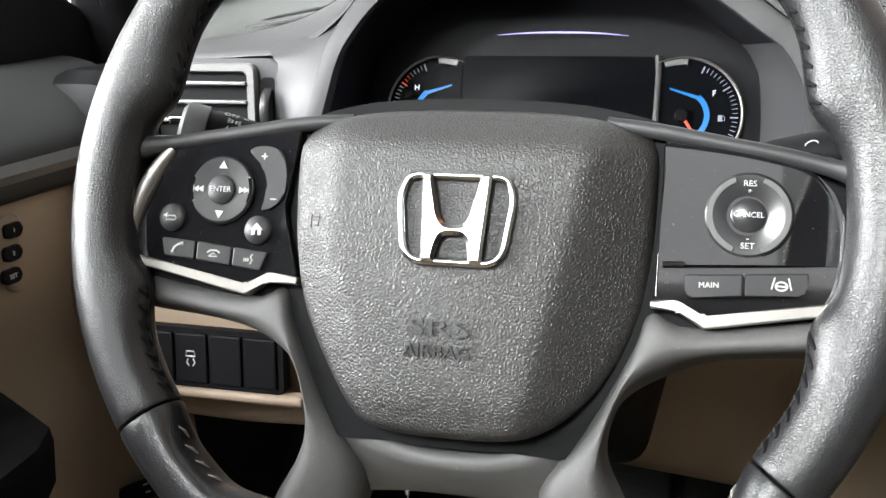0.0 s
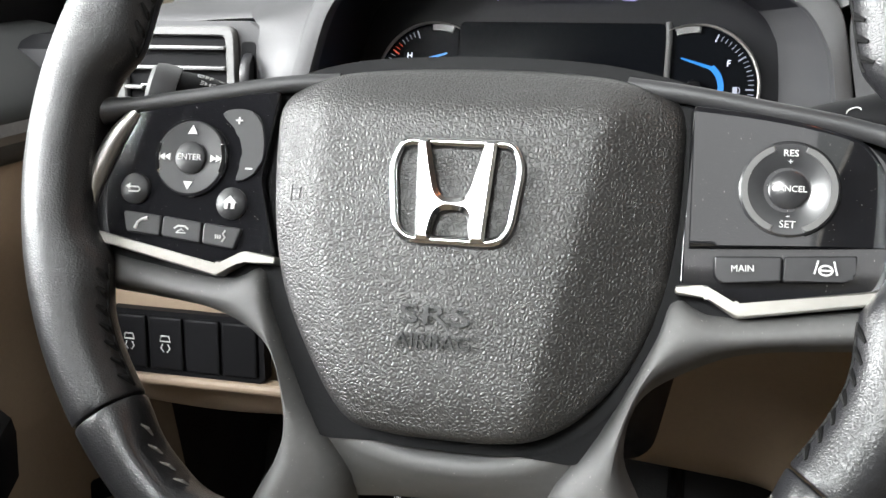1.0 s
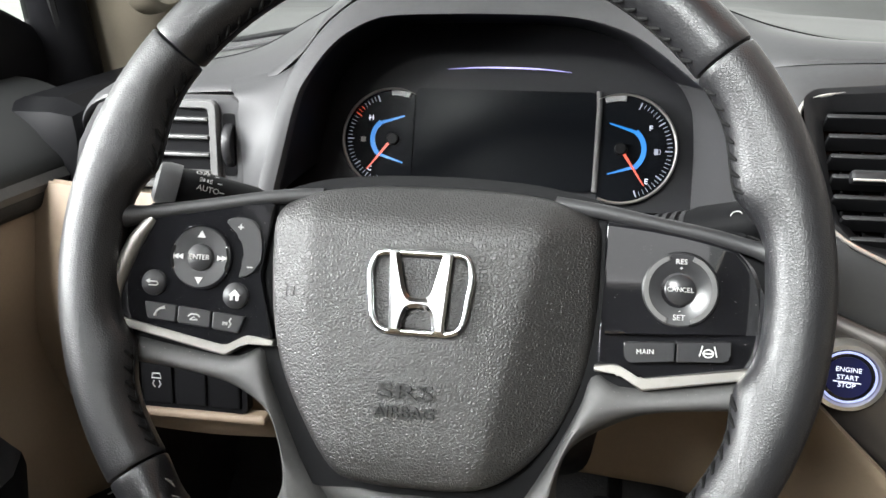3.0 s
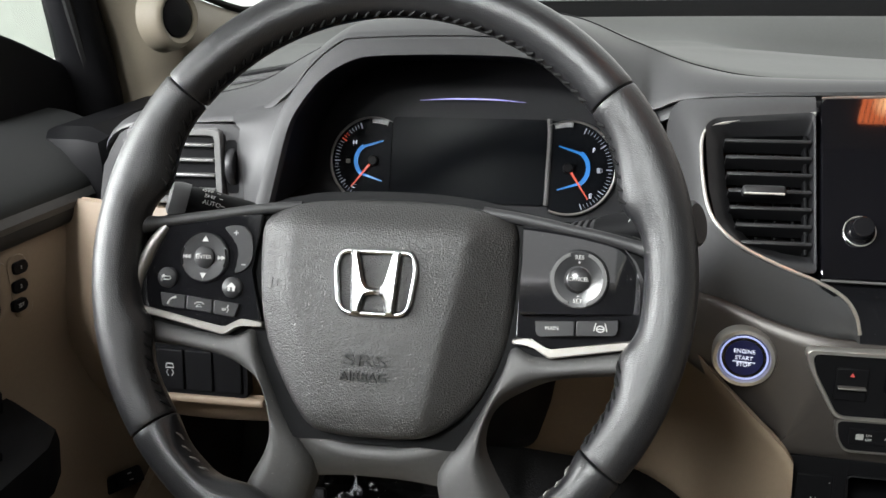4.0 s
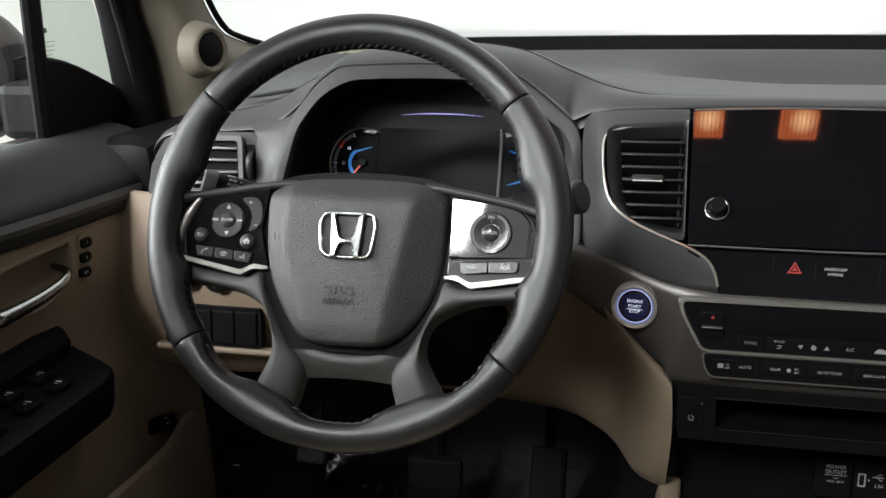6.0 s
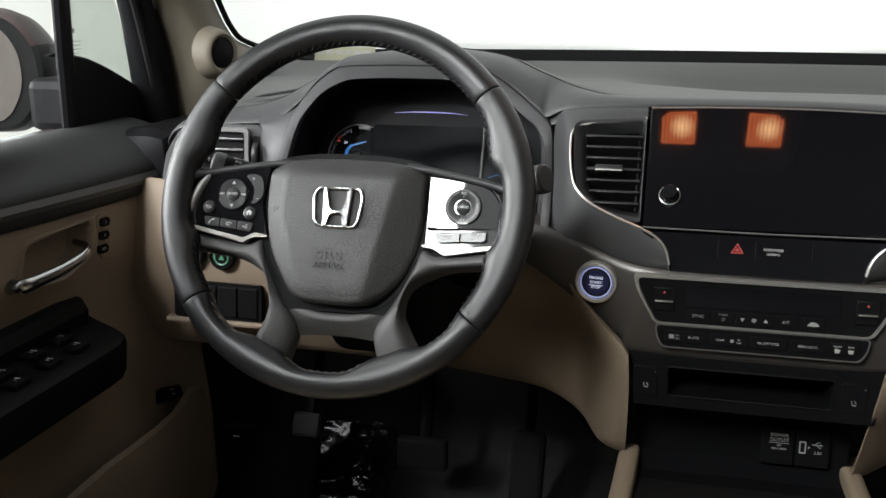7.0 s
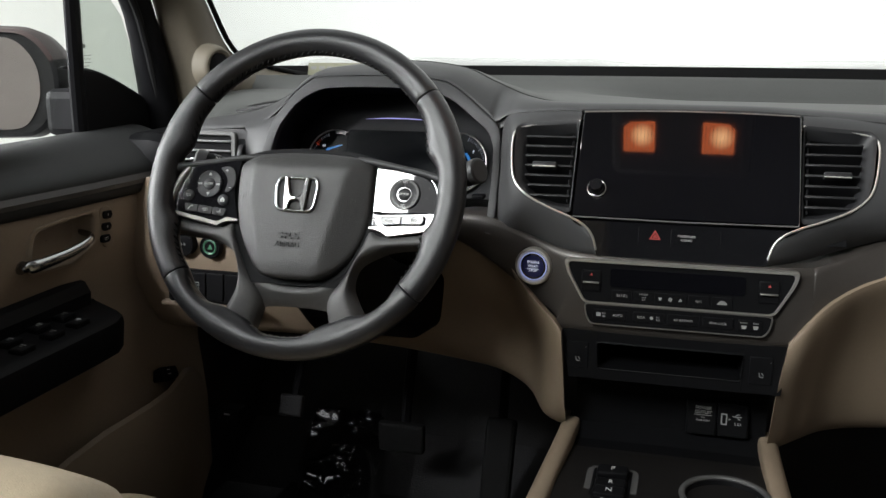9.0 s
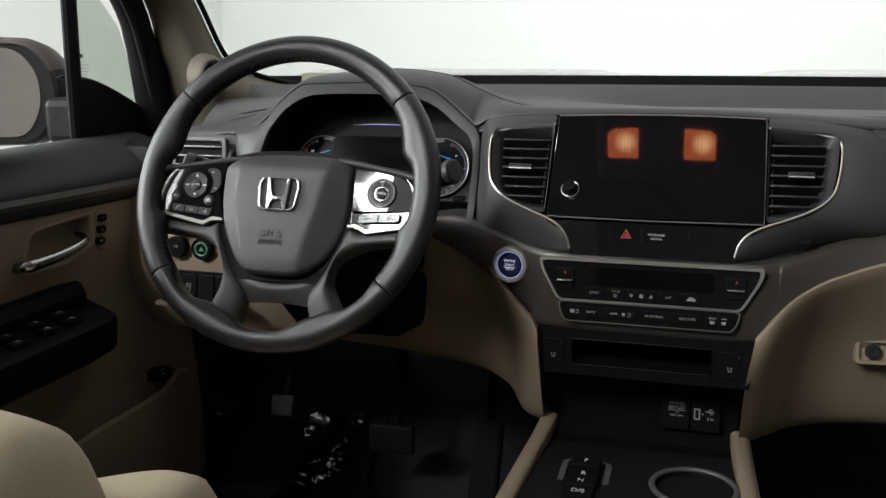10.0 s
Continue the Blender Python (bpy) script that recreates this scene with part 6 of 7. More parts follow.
lp_mid = [(-0.400, 0.245, 0.610), (-0.335, 0.226, 0.610), (-0.250, 0.222, 0.610), (-0.150, 0.222, 0.600), (0.0, 0.238, 0.585), (0.110, 0.262, 0.570), (0.165, 0.272, 0.556), (0.196, 0.262, 0.548), (0.214, 0.246, 0.544), (0.232, 0.216, 0.542), (0.250, 0.178, 0.540), (0.268, 0.148, 0.535), (0.2810, 0.1360, 0.530)]
lp_low = [(-0.400, 0.290, 0.500), (-0.335, 0.275, 0.500), (-0.250, 0.260, 0.505), (-0.150, 0.260, 0.508), (0.0, 0.272, 0.499), (0.110, 0.282, 0.485), (0.165, 0.290, 0.473), (0.200, 0.276, 0.464), (0.222, 0.254, 0.457), (0.236, 0.226, 0.452), (0.248, 0.203, 0.449), (0.264, 0.192, 0.445), (0.2790, 0.190, 0.442)]
N = 80
A, B, C = spline(lp_top, N), spline(lp_mid, N), spline(lp_low, N)
rows = []
for a, b, c in zip(A, B, C):
    col_ = spline([a + Vector((0, 0.01, 0.004)), a, b, c, c + Vector((0, 0.05, -0.006))], 22)
    rows.append(col_)
part("driver_knee_panel", shell(rows, (0, 0.006, 0)), BEIGE, dash, "beige plastic knee panel")
rp_top = [(0.5360, 0.1285, 0.588), (0.556, 0.1290, 0.614), (0.582, 0.1350, 0.640), (0.625, 0.150, 0.662), (0.70, 0.165, 0.683), (0.85, 0.195, 0.705), (1.05, 0.225, 0.712), (1.22, 0.25, 0.712)]
rp_mid = [(0.5290, 0.1370, 0.530), (0.548, 0.145, 0.545), (0.575, 0.170, 0.560), (0.610, 0.195, 0.575), (0.68, 0.215, 0.580), (0.85, 0.235, 0.585), (1.05, 0.255, 0.59), (1.22, 0.28, 0.59)]
rp_low = [(0.5270, 0.190, 0.440), (0.545, 0.200, 0.441), (0.566, 0.215, 0.447), (0.605, 0.250, 0.450), (0.68, 0.270, 0.453), (0.85, 0.285, 0.455), (1.05, 0.30, 0.457), (1.22, 0.32, 0.457)]
A, B, C = spline(rp_top, N), spline(rp_mid, N), spline(rp_low, N)
rows = [spline([a + Vector((0, 0.01, 0.004)), a, b, c, c + Vector((0, 0.05, -0.006))], 22) for a, b, c in zip(A, B, C)]
part("passenger_knee_panel", shell(rows, (0, 0.006, 0)), BEIGE, dash, "beige plastic panel before the passenger")

# ---- driver's switches on the knee panel ----
def round_button(x, z, r, name, label, mark):
    th = thing(name, (x, 0.214, z), label, "push button")
    m = frame_of((x, 0.2120, z), (1, 0, 0), (0, 0.06, 1))
    part("bezel", lathe([(r, -0.014), (r, -0.001), (r * 0.90, 0.0004), (r * 0.84, -0.001)], m, 30), BLACK, th)
    part("cap", lathe([(r * 0.84, -0.006), (r * 0.82, -0.0016), (r * 0.72, -0.0006), (0.0001, -0.0002)], m, 26), mark, th)
    return th, m


eb, em_ = round_button(-0.2370, 0.6390, 0.0165, "eco_button", "round black button with a green leaf mark", BLACK)
part("green_ring", tube([em_ @ Vector((0.0095 * math.cos(6.2832 * i / 30), 0.0095 * math.sin(6.2832 * i / 30), -0.0004)) for i in range(30)], 0.0014, 6, closed=True), GREEN, eb)
part("print", prism([(-0.004, -0.003), (0.004, -0.003), (0.001, 0.004)], -0.001, 0.0003, 0, em_), GREEN, eb)
mb, mm_ = round_button(-0.2790, 0.6400, 0.0165, "mirror_knob", "round black mirror adjuster with white marks", BLACK)
lettering("print", "L R", 0.0050, at(mm_, 0, 0.001, 0.0002), MARK, mb)
sq = thing("knob_button", (-0.270, 0.214, 0.664), "small black button above the mirror adjuster", "push button")
part("cap", box((-0.270, 0.214, 0.6640), (0.014, 0.010, 0.012), 0.002), BLACK, sq)
swp = thing("switch_row", (-0.245, 0.235, 0.582), "row of four black switches in the beige panel", "switch row")
WSM = frame_of((-0.2450, 0.2140, 0.5800), (1, 0, 0), (0, 0.10, 1))
part("bezel", prism(rect(-0.062, -0.024, 0.060, 0.0235, 0.004), -0.010, 0.0014, 0.0015, WSM), BLACK, swp)
for i in range(4):
    u = -0.0435 + 0.0285 * i
    k = part("switch", box((u, 0, 0.002), (0.0265, 0.040, 0.005), 0.0018, WSM), BLACK, swp)
    if i < 2:
        bm = tube([(u - 0.003, 0.006, 0.0046), (u + 0.003, 0.006, 0.0046), (u + 0.004, 0.002, 0.0046), (u - 0.004, 0.002, 0.0046), (u - 0.003, 0.006, 0.0046)], 0.0006, 5)
        for s in (-1, 1):
            tube([(u + s * 0.002, 0.0, 0.0046), (u + s * 0.0035, -0.003, 0.0046), (u + s * 0.0015, -0.006, 0.0046)], 0.0005, 5, bm=bm)
        bm.transform(WSM)
        part("print", bm, MARK, k)
# ledge under the switches
part("panel_ledge", box((-0.245, 0.2150, 0.5515), (0.150, 0.014, 0.008), 0.003), BEIGE, dash, "beige ledge under the switches")

# ---- glove box ----
gb = thing("glove_box", (0.85, 0.23, 0.58), "beige glove box with a recessed latch", "glove box")
prof = spline([(0, 0.2010, 0.6250), (0, 0.2080, 0.6000), (0, 0.2160, 0.560), (0, 0.2350, 0.510), (0, 0.2660, 0.452)], 26)


def lid_point(x, q, back=0.0):
    return Vector((x, q.y + 0.0040 + 0.09 * (x - 0.64) + back, q.z + 0.03 * (x - 0.64)))


rows = []
for k, q in enumerate(prof):
    x0 = 0.642 - 0.22 * (0.60 - q.z)
    xs = [x0 + 0.5 * (i / 30) ** 1.4 for i in range(31)]
    roll = 0.006 * max(0.0, 1 - k / 3.0) ** 2
    rows.append([lid_point(x, q, roll + 0.006 * max(0.0, 1 - (x - x0) / 0.006) ** 2) for x in xs])
part("lid", shell(rows, (0, 0.012, 0)), BEIGE, gb, sharp=60)
gap_line = [lid_point(1.13, prof[0], 0.004)] + [lid_point(0.644 - 0.22 * (0.60 - q.z) - 0.0020, q, 0.0045) for q in prof]
gap_line[1:1] = [gap_line[0].lerp(gap_line[1], f) for f in (0.25, 0.5, 0.75, 0.9)]
part("lid_gap", tube([p + Vector((0, 0, 0.0018 if i < 5 else 0)) for i, p in enumerate(gap_line)], 0.0022, 6), BLACK, gb, "dark gap round the lid")
LM = frame_of((0.6850, 0.2165, 0.5620), (1, 0.09, 0), (0, 0.25, 1))
frame_ring("latch_surround", rect(-0.030, -0.0150, 0.060, 0.0170, 0.006), rect(-0.024, -0.0095, 0.054, 0.0115, 0.004), -0.003, 0.004, LM, BEIGE, gb, bevel=0.002)
part("latch", prism(rect(-0.024, -0.0095, 0.054, 0.0115, 0.004), -0.010, -0.0025, 0.001, LM), BEIGE, gb, "recessed beige latch plate")
part("lock", lathe([(0.0095, 0.0), (0.0090, 0.0035), (0.006, 0.0038), (0.0001, 0.0030)], at(LM, -0.008, 0.001, 0.0), 24), BUTTON, gb, "round lock")

# ---- centre console ----
con = thing("centre_console", (0.411, -0.2, 0.25), "black centre console with beige side strips", "centre console")
rows = []
for y, z in ((0.190, 0.424), (0.150, 0.428), (0.05, 0.430), (-0.10, 0.428), (-0.35, 0.42), (-0.40, 0.40)):
    rows.append([Vector((x, y, z)) for x in (0.288, 0.300, 0.40, 0.520, 0.532)])
part("top_plate", shell(rows, (0, 0, -0.02)), CONSOLE, con, "dark brown-grey console top")
for s in (-1, 1):
    rows = []
    for y, z, x in ((0.200, 0.445, 0.1300), (0.15, 0.440, 0.1330), (0.05, 0.436, 0.1385), (-0.10, 0.432, 0.1440), (-0.40, 0.425, 0.150)):
        rows.append([Vector((0.407 + s * (x + dx), y, z + dz)) for dx, dz in ((-0.020, -0.012), (-0.0190, -0.001), (-0.0155, 0.0025), (-0.0100, 0.0035), (-0.0030, 0.0020), (0.0025, -0.003), (0.0055, -0.012), (0.010, -0.05), (0.016, -0.16), (0.018, -0.35))])
    rows = [list(c) for c in zip(*[spline(c, 26) for c in zip(*[spline(r_, 30) for r_ in rows])])]
    part("side_strip", loft(rows), BEIGE, con, "beige console side strip")
part("body", box((0.409, -0.10, 0.24), (0.26, 0.58, 0.34), 0.01), BLACK, con)
gs_ = thing("gear_selector", (0.356, 0.03, 0.44), "black push-button gear selector with white letters", "gear selector")
PM = frame_of((0.3510, 0.0270, 0.4230), (1, 0, 0), (0, 1, 0.06))
part("housing", prism(rounded([(-0.0310, -0.135), (0.0310, -0.135), (0.0300, 0.058), (0.0265, 0.071), (-0.0265, 0.071), (-0.0300, 0.058)], 0.006, 3), -0.01, 0.006, 0.003, PM), SATIN, gs_, "satin dark surround")
part("key_bed", prism(rect(-0.0225, -0.13, 0.0225, 0.064, 0.004), 0, 0.0066, 0.0005, PM), BLACK, gs_)
for i, txt in enumerate(("P", "R", "N", "D/S")):
    v = 0.0500 - 0.0240 * i
    k = part("gear_key", box((0, v - (0.006 if i == 3 else 0), 0.0105), (0.036, 0.0205 if i < 3 else 0.032, 0.011), 0.003, PM @ Matrix.Translation((0, 0, -0.004 if i == 1 else 0))), BLACK, gs_)
    lettering("print", txt, 0.0105, at(PM, 0, v, 0.0163 - (0.004 if i == 1 else 0)), MARK, k)
ch = thing("cup_holder", (0.4770, 0.055, 0.43), "black cup holder with a thin satin grey rim", "cup holder")
cm = Matrix.Translation((0.4770, 0.0500, 0.4325))
part("well", lathe([(0.0450, 0.003), (0.0425, -0.004), (0.0400, -0.06), (0.036, -0.068), (0.0001, -0.068)], cm, 40), BLACK, ch)
part("rim", tube([cm @ Vector((0.0470 * math.cos(6.283185 * i / 48), 0.0470 * math.sin(6.283185 * i / 48), 0.004)) for i in range(48)], 0.0036, 8, closed=True, flat=0.8), SATIN, ch, "thin satin rim")

# ---- driver's door ----
dr = thing("driver_door", (-0.44, -0.1, 0.5), "driver's door with dark top pad and beige lower trim", "car door")


def door_x(y):
    return -0.384 + 0.15 * (y - 0.15) if y < 0.15 else -0.384 + 0.10 * (y - 0.15)


ys = [0.375 - 0.009 * i for i in range(118)]
bowl_o = rounded([(0.046, 0.633), (0.110, 0.632), (0.154, 0.652), (0.157, 0.689), (0.150, 0.693), (0.060, 0.686), (0.050, 0.678), (0.040, 0.640)], 0.008, 4)


def inside(y, z, o):
    hit_ = False
    for (a, b), (c, d) in zip(o, o[1:] + o[:1]):
        if (b > z) != (d > z) and y < (c - a) * (z - b) / (d - b) + a:
            hit_ = not hit_
    return hit_


top, mid, low = [], [], []
for y in ys:
    x = door_x(y)
    top.append(spline([Vector(p) for p in ((-0.505, y, 0.772), (-0.478, y, 0.7890), (-0.455, y, 0.7925), (-0.425, y, 0.786), (x - 0.016, y, 0.766), (x + 0.006, y, 0.742), (x + 0.007, y, 0.724), (x + 0.001, y, 0.7165), (x - 0.012, y, 0.714))], 26))
    arm = 1 / (1 + math.exp((y - 0.150) / 0.008))
    mid.append(spline([Vector(p) for p in ((x - 0.014, y, 0.7165), (x - 0.008, y, 0.712), (x - 0.001, y, 0.700), (x + 0.001, y, 0.66), (x - 0.002, y, 0.625), (x - 0.006, y, 0.60), (x - 0.010, y, 0.56), (x - 0.004, y, 0.50))], 44))
    lowx = 0.004
    low.append([Vector(p) for p in ((x - 0.006, y, 0.505), (x - 0.001, y, 0.480), (x - 0.002 + lowx * 0.3, y, 0.440), (x + lowx, y, 0.400), (x + 0.006 + lowx * 1.1, y, 0.34), (x + 0.008 + lowx, y, 0.22), (x - 0.03, y, 0.10))])
part("top_pad", shell(top, (0, 0, -0.012)), DOORPAD, dr, "dark grey door top pad")
bm = loft(mid)
bmesh.ops.delete(bm, geom=[f for f in bm.faces if inside(f.calc_center_median().y, f.calc_center_median().z, [tuple(p) for p in bowl_o])], context="FACES")
part("upper_trim", bm, BEIGE, dr, "beige door insert")
part("lower_trim", shell(low, (-0.008, 0, 0)), BEIGE, dr, "beige lower door with pocket")
rows = []
for y in ys:
    x = door_x(y) + 0.008
    rise = 0.010 * max(0.0, 1 - abs(y - 0.18) / 0.3)
    rows.append([Vector((x + a, y, 0.7265 + rise * 0 + b)) for a, b in ((-0.006, 0.010), (0.000, 0.008), (0.003, 0.0), (0.0, -0.007), (-0.008, -0.010))])
part("trim_rail", shell(rows, (-0.006, 0, 0)), SATIN, dr, "grey satin rail along the pad's edge")
# armrest with window switches
rows = []
for i in range(22):
    y = 0.158 - 0.030 * i
    f = min(1.0, math.sqrt(max(0.0, 1 - max(0.0, (y - 0.085) / 0.073) ** 2)))
    x0, wd = -0.400, 0.012 + 0.075 * f
    z = 0.552 + 0.006 * (0.158 - y)
    rows.append([Vector((x0 + a * wd, y, z + b)) for a, b in ((0, 0.020), (0.15, 0.016), (0.5, 0.012), (0.85, 0.010), (0.97, 0.004), (1.0, -0.006), (0.95, -0.040), (0.6, -0.058), (0, -0.066))])
part("armrest", loft(rows), BLACK, dr, "black armrest")
rows = []
for i in range(14):
    y = 0.130 - 0.035 * i
    rows.append([Vector((-0.398 + a, y, 0.585 + b)) for a, b in ((0, 0.018), (0.012, 0.014), (0.020, 0.0), (0.018, -0.02), (0.0, -0.03))])
part("grab_recess", loft(rows), BLACK, dr)
for i, (y, dx) in enumerate(((0.062, 0.0), (0.052, 0.028), (0.012, 0.0), (0.002, 0.028), (-0.045, 0.004), (-0.055, 0.030))):
    k = part("window_switch", box((-0.372 + dx, y, 0.5685 - dx * 0.1), (0.020, 0.028, 0.010), 0.003), BLACK, dr)
    part("print", box((-0.372 + dx, y + 0.003, 0.5742 - dx * 0.1), (0.007, 0.0016, 0.0006), 0), MARK, k)
    part("print", box((-0.372 + dx, y - 0.002, 0.5742 - dx * 0.1), (0.004, 0.0012, 0.0006), 0), DIMMARK, k)
# handle in its bowl, and three memory buttons
bc = Vector((0.100, 0.662))
rings = []
for f, dx in ((1.16, 0.0002), (1.13, 0.0022), (1.03, 0.0024), (0.98, 0.0005), (0.95, -0.006), (0.92, -0.020), (0.80, -0.027), (0.02, -0.028)):
    ring_ = []
    for p in bowl_o:
        q = bc + (Vector((p[0], p[1])) - bc) * f
        ring_.append(Vector((door_x(q.x) + 0.0008 + dx, q.x, q.y)))
    rings.append(ring_)
part("handle_bowl", loft(rings, closed_u=True), BEIGE, dr, "beige bowl behind the handle")
hp = spline([(-0.4120, 0.0280, 0.6420), (-0.3860, 0.0270, 0.6450), (-0.3790, 0.0500, 0.6470), (-0.3730, 0.0850, 0.6510), (-0.3690, 0.1180, 0.6580), (-0.3780, 0.1400, 0.6630), (-0.4000, 0.1470, 0.6660)], 26)
part("door_handle", tube(hp, [0.0085, 0.0090, 0.0092, 0.0092, 0.0090, 0.0088, 0.0085] + [0.0082 - 0.0002 * i for i in range(19)], 14, up=(1, 0, 0), flat=0.8), EMBLEM, dr, "chrome inner door handle")
part("memory_plate", prism(rect(-0.0110, -0.029, 0.0130, 0.029, 0.010), -0.004, 0.0030, 0.0015, frame_of((-0.3825, 0.1790, 0.6675), (0.12, 1, 0), (0, 0, 1))), BEIGE, dr)
for i in range(3):
    z = 0.6850 - 0.0165 * i
    m = frame_of((-0.3800, 0.1810 - 0.004 * i, z), (0.12, 1, 0), (0, 0, 1))
    k = part("memory_button", prism(rect(-0.0085, -0.0055, 0.0085, 0.0055, 0.0040), -0.002, 0.0036, 0.0012, m), BLACK, dr)
    lettering("print", ("1", "2", "SET")[i], 0.0048, at(m, 0, 0, 0.0038), MARK, k)
fm = frame_of((-0.3550, 0.2700, 0.4180), (0.20, 1, -0.25), (-0.55, 0.3, 1))
part("release_plate", prism(rect(-0.019, -0.009, 0.019, 0.009, 0.004), -0.02, 0.0010, 0.0008, fm), BLACK, dr, "black release switch")
for dv_ in (-0.003, 0.004):
    part("print", box((0.0, dv_, 0.0012), (0.006, 0.0014, 0.0006), 0, fm), MARK, dr)
rows = []
for y, zt in ((0.345, 0.360), (0.338, 0.392), (0.325, 0.408), (0.300, 0.414), (0.275, 0.404), (0.250, 0.397), (0.200, 0.394), (0.150, 0.392), (0.105, 0.389), (0.04, 0.378), (-0.02, 0.362), (-0.20, 0.330), (-0.50, 0.310)):
    x = door_x(y) + 0.026 + 0.012 * step(0.34, 0.20, y)
    if y > 0.34:
        x -= 0.022
    rows.append([Vector(p) for p in ((x - 0.030, y, zt - 0.045), (x - 0.014, y, zt - 0.012), (x - 0.007, y, zt), (x, y, zt - 0.004), (x + 0.003, y, zt - 0.014), (x + 0.006, y, zt - 0.08), (x + 0.002, y, zt - 0.17), (x - 0.030, y, 0.10))])
part("map_pocket", loft(rows), BEIGE, dr, "beige map pocket with a rounded upper edge")
for ya, yb in ((0.235, -0.66),):
    bm = bmesh.new()
    bm.faces.new([bm.verts.new(p) for p in ((-0.484, ya, 0.775), (-0.484, yb, 0.775), (-0.40, yb, 1.25), (-0.42, -0.05, 1.21), (-0.445, ya - 0.005, 1.06))])
    q = part("window_pane", bm, CLEAR, dr, "clear door window")
    q.visible_shadow = False
skin = [spline([(-0.502, y, 0.768), (-0.530, y, 0.780), (-0.566, y, 0.768), (-0.600, y, 0.70), (-0.612, y, 0.50), (-0.590, y, 0.10)], 16) for y in (0.62, 0.40, 0.20, 0.0, -0.30, -0.66)]
part("outer_skin", loft(skin), PAINT, dr, "dark brown painted outer skin")
part("belt_moulding", box((-0.508, -0.10, 0.773), (0.022, 1.05, 0.022), 0.006), BLACK, dr)

# ---- wing mirror ----
wm_ = thing("wing_mirror", (-0.66, 0.36, 0.86), "dark brown wing mirror with its glass facing back", "wing mirror")
MM = frame_of((-0.665, 0.330, 0.852), (1, 0.20, 0), (0, 0.03, 1))
mo = rounded([(-0.135, -0.080), (0.060, -0.075), (0.092, -0.020), (0.088, 0.040), (0.050, 0.082), (-0.135, 0.090)], 0.030, 6)
rows = []
for w, s in ((0.000, 1.0), (-0.004, 1.07), (-0.03, 1.12), (-0.07, 1.05), (-0.11, 0.80), (-0.13, 0.40)):
    rows.append([MM @ Vector((p[0] * s, p[1] * s, w)) for p in mo])
part("shell", loft(rows, closed_u=True, caps=False), BLACK, wm_, "black lower housing")
cap_o = [p for p in mo if p[1] > 0.036]
cap_o.sort(key=lambda p: p[0])
rows = [[MM @ Vector((p[0] * s * 1.006, p[1] * s * 1.006, w)) for p in cap_o] for w, s in ((0.001, 1.0), (-0.004, 1.07), (-0.03, 1.12), (-0.07, 1.05), (-0.11, 0.80))]
part("housing_cap", loft(rows), PAINT, wm_, "dark brown painted cap")
part("glass_bezel", prism([(p[0] * 1.0, p[1] * 1.0) for p in mo], -0.012, -0.004, 0, MM), FRIT, wm_)
part("glass", prism([(p[0] * 0.88 - 0.014, p[1] * 0.92) for p in mo], -0.006, -0.002, 0, MM), MIRROR, wm_)
part("arm", box((-0.535, 0.345, 0.812), (0.075, 0.07, 0.075), 0.014), BLACK, wm_)

# ---- driver's seat ----
st = thing("driver_seat", (0.0, -0.3, 0.2), "beige leather driver's seat with stitched bolsters", "car seat")
rows = []
for u in [-1 + 2 * i / 70 for i in range(71)]:
    x = 0.005 + 0.255 * u
    k = 0.035 * math.exp(-((abs(u) - 0.80) / 0.20) ** 2)
    row = spline([(x, -0.60, 0.26), (x, -0.56, 0.34 + k), (x, -0.42, 0.350 + k), (x, -0.20, 0.378 + k * 0.9), (x, -0.07, 0.385 + k * 0.5), (x, -0.02, 0.350), (x, -0.02, 0.20)], 44)
    rows.append(row)
part("cushion", loft(rows), SEAT, st, "beige leather seat cushion")
rows = []
for u in [-1 + 2 * i / 84 for i in range(85)]:
    x = 0.000 + 0.250 * u
    k = 0.078 * math.exp(-((abs(u) - 0.84) / 0.17) ** 2)
    h = 0.800 - 0.030 * u * u - 0.085 * max(0.0, (abs(u) - 0.86) / 0.14) ** 1.6
    row = spline([(x, -0.56 + k, 0.34), (x, -0.585 + k, 0.50), (x, -0.612 + k, h - 0.098), (x, -0.645 + k * 0.30, h - 0.066), (x * 0.99, -0.662 + k * 0.15, h - 0.014), (x * 0.98, -0.695, h), (x * 0.98, -0.730, h - 0.05), (x, -0.73, 0.58), (x, -0.71, 0.34)], 50)
    rows.append(row)
part("backrest", loft(rows), SEAT, st, "beige leather backrest with side bolsters", sharp=170)
for k in (15, 69):
    part("piping", tube([p + Vector((0, 0.0008, 0.0008)) for p in rows[k][3:36]], 0.0022, 6, up=(1, 0, 0)), SEAT, st, "sewn seam between panel and bolster")

# ---- footwell: pedals, mat, wrapped floor mat ----
pd = thing("brake_pedal", (-0.05, 0.50, 0.25), "black rubber brake pedal on its arm", "pedal")
part("pad", box((-0.055, 0.520, 0.235), (0.085, 0.018, 0.055), 0.006, None), RUBBER, pd)
part("arm", tube([(-0.055, 0.535, 0.240), (-0.06, 0.60, 0.36), (-0.06, 0.62, 0.52)], 0.010, 8), BLACK, pd)
ap = thing("accelerator_pedal", (0.11, 0.53, 0.2), "black rubber accelerator pedal in the footwell", "pedal")
part("pad", box((0, 0, 0), (0.055, 0.020, 0.150), 0.008, pose(0.115, 0.545, 0.200, -25, 0, 0)), RUBBER, ap)
part("arm", tube([(0.115, 0.575, 0.25), (0.115, 0.63, 0.45)], 0.009, 8), BLACK, ap)
pk = thing("parking_brake_pedal", (-0.195, 0.39, 0.34), "small grey rubber parking brake pedal", "pedal")
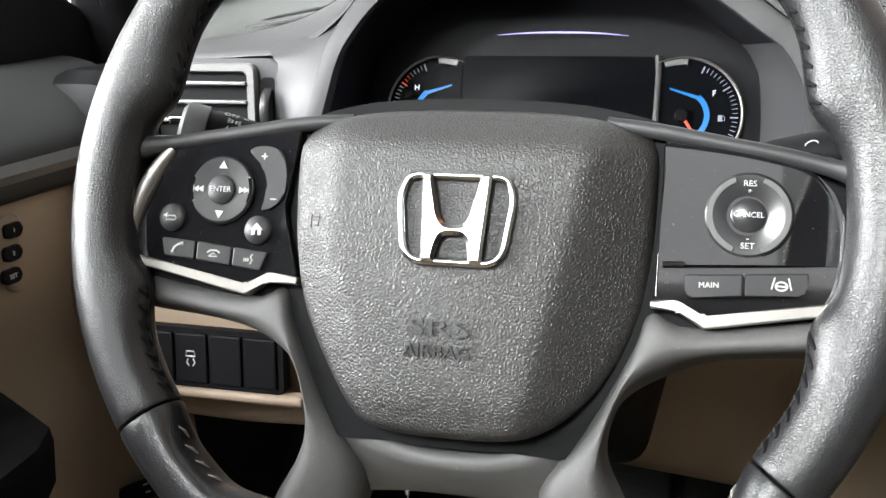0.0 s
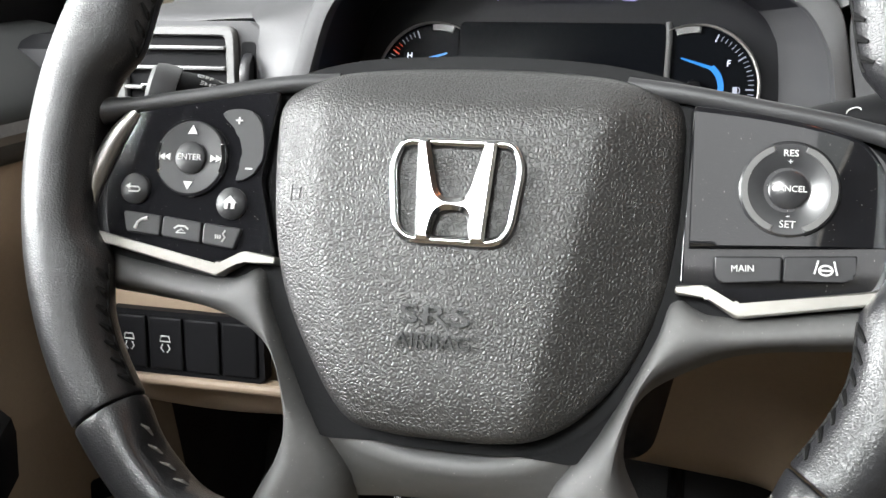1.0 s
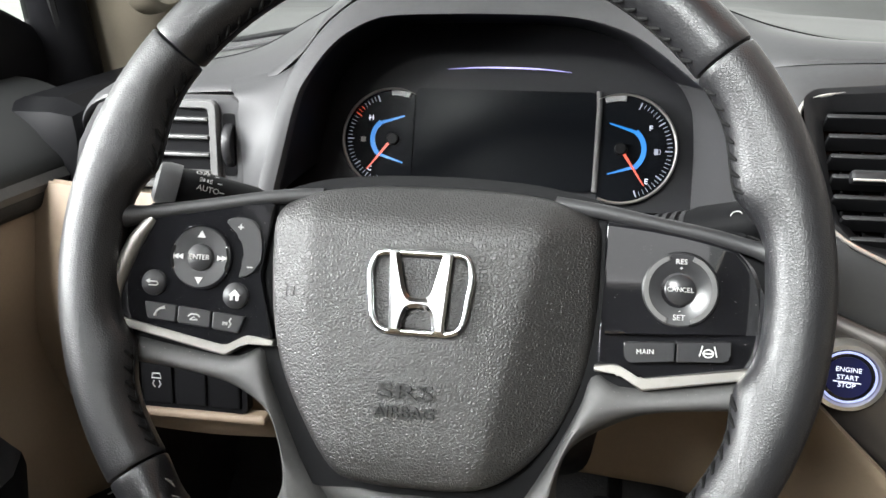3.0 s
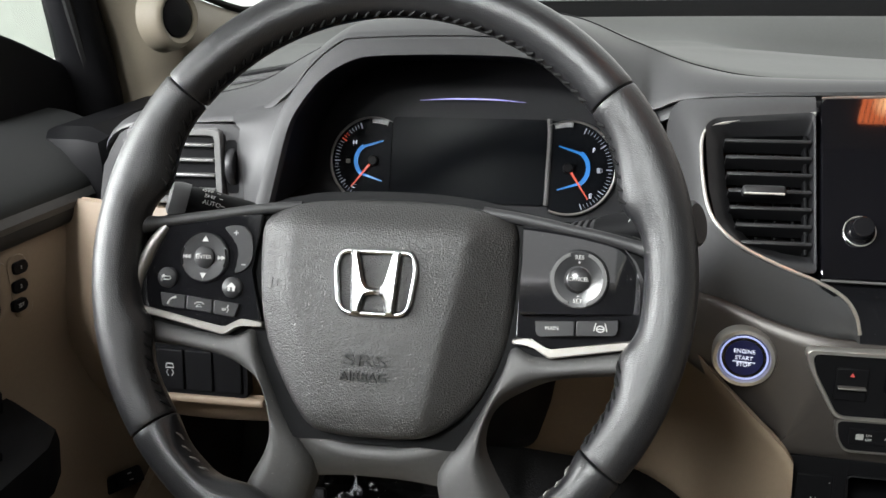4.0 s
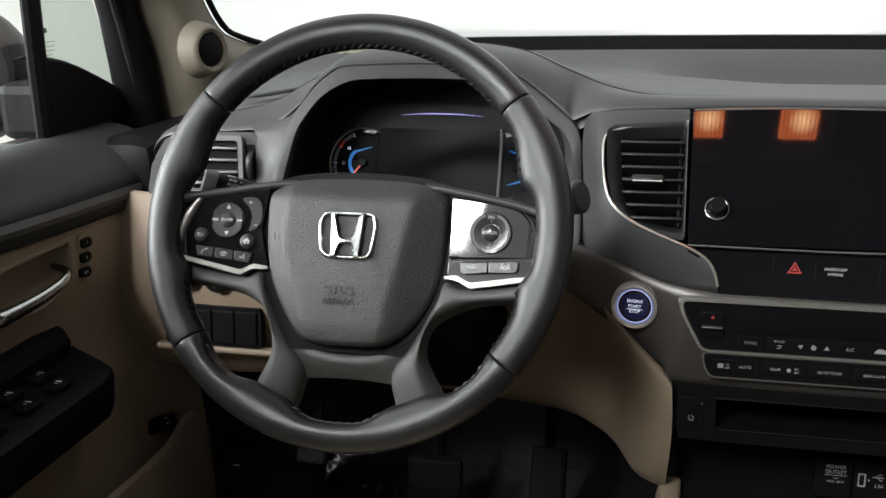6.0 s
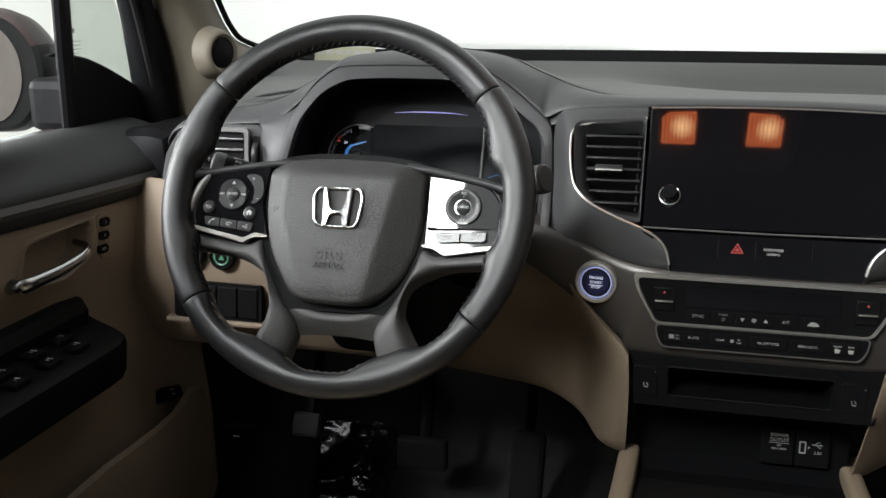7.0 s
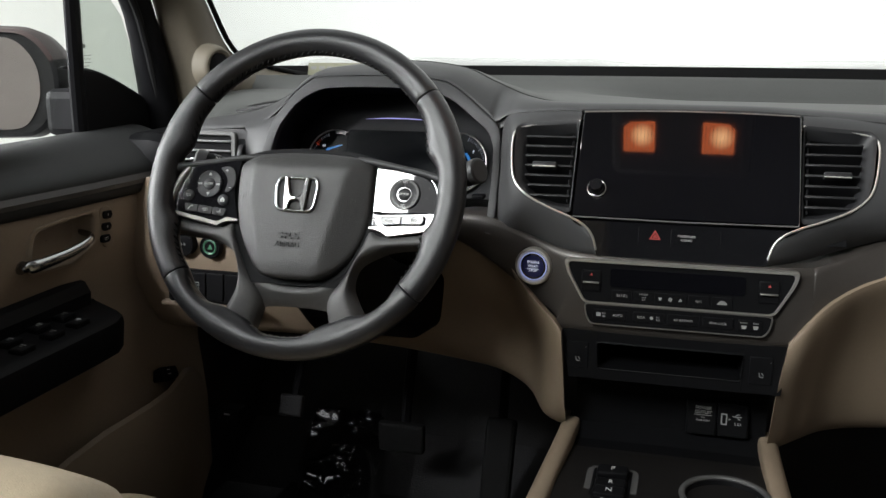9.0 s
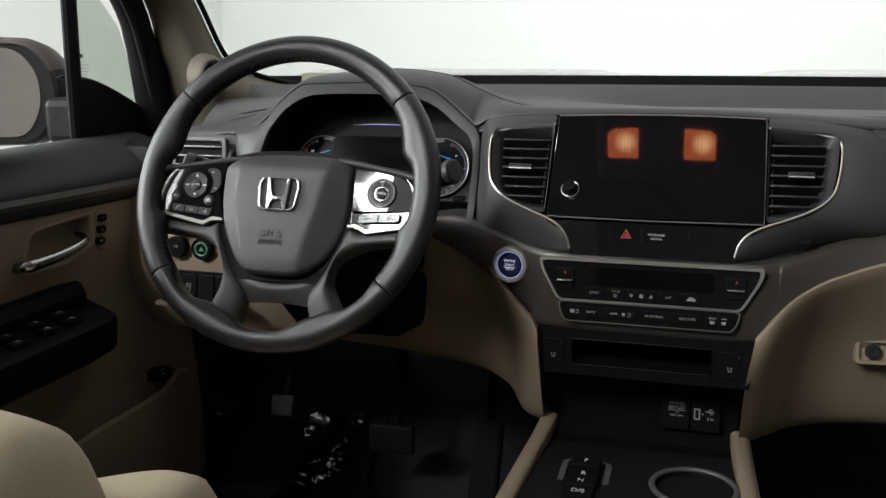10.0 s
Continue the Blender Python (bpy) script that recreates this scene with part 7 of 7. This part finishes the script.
part("pad", box((0, 0, 0), (0.042, 0.014, 0.036), 0.005, pose(-0.195, 0.370, 0.340, -25, 0, 0)), CARPET, pk)
part("arm", tube([(-0.195, 0.378, 0.342), (-0.197, 0.44, 0.42), (-0.197, 0.46, 0.52)], 0.008, 8), BLACK, pk)
hr = thing("bonnet_release", (-0.30, 0.34, 0.34), "small black bonnet release lever with a white mark", "lever")
part("lever", box((-0.285, 0.330, 0.335), (0.045, 0.03, 0.020), 0.005), BLACK, hr)
part("print", box((-0.283, 0.3145, 0.3370), (0.010, 0.0006, 0.0025), 0), MARK, hr)
bag = thing("plastic_bag", (-0.14, 0.42, 0.14), "crumpled clear plastic bag round a black mat", "plastic bag")
rows = []
for i in range(48):
    row = []
    for j in range(84):
        u, v = -0.080 + 0.16 * i / 47, 0.33 + 0.36 * j / 83
        fold = 0.5 - abs(noise.noise(Vector((u * 9 + v * 5, v * 6 - u * 4, 2.0))))
        fine = 0.5 - abs(noise.noise(Vector((u * 34 + v * 10, v * 30, 5.0))))
        near = math.exp(-((u - 0.030) / 0.022) ** 2)
        ripple = near * 0.0022 * math.sin(v * 520 + u * 60)
        edge = min(1.0, min(i, 47 - i) / 6.0, min(j, 83 - j) / 6.0)
        row.append(Vector((-0.170 + u - 0.22 * (v - 0.5) + 0.012 * math.sin(v * 19), v, 0.120 + 0.15 * max(0.0, v - 0.45) + edge * (0.045 + 0.045 * fold + 0.010 * fine * (0.3 + near) + ripple))))
    rows.append(row)
part("film", loft(rows), FILM, bag, "wrinkled clear film with sharp glints", sharp=70)
rows = [[Vector((-0.170 + u - 0.22 * (v - 0.5) + 0.012 * math.sin(v * 19), v, 0.108 + 0.15 * max(0.0, v - 0.45) + 0.030 * math.sin(math.pi * (u + 0.072) / 0.144))) for u in [-0.072 + 0.144 * i / 16 for i in range(17)]] for v in [0.345 + 0.33 * j / 20 for j in range(21)]]
part("rolled_mat", shell(rows, (0, 0, -0.010)), RUBBER, bag, "black rolled mat inside the bag")
mt = thing("floor_mat", (-0.12, 0.3, 0.085), "black ribbed rubber floor mat", "floor mat")
part("sheet", box((-0.10, 0.28, 0.087), (0.40, 0.62, 0.012), 0.005), RUBBER, mt)
for i in range(14):
    part("rib", box((-0.23 + 0.02 * i, 0.28, 0.094), (0.006, 0.52, 0.006), 0.002), RUBBER, mt)

# added upright slip, stands in for an olive mark low in the windscreen
pp = thing("windscreen_mark", (-0.232, 0.68, 0.84), "pale olive slip added for a mark at the windscreen's foot", "paper")
QM = frame_of((-0.232, 0.685, 0.8575), (1, 0.05, 0), (0, 0.30, 1))
part("sheet", box((0, 0, 0), (0.105, 0.047, 0.0012), 0, QM), PAPER, pp)
for i in range(6):
    part("print_bar", box((-0.042 + 0.016 * i, 0.014, 0.0008), (0.011, 0.006, 0.0004), 0, QM), DIMMARK, pp)
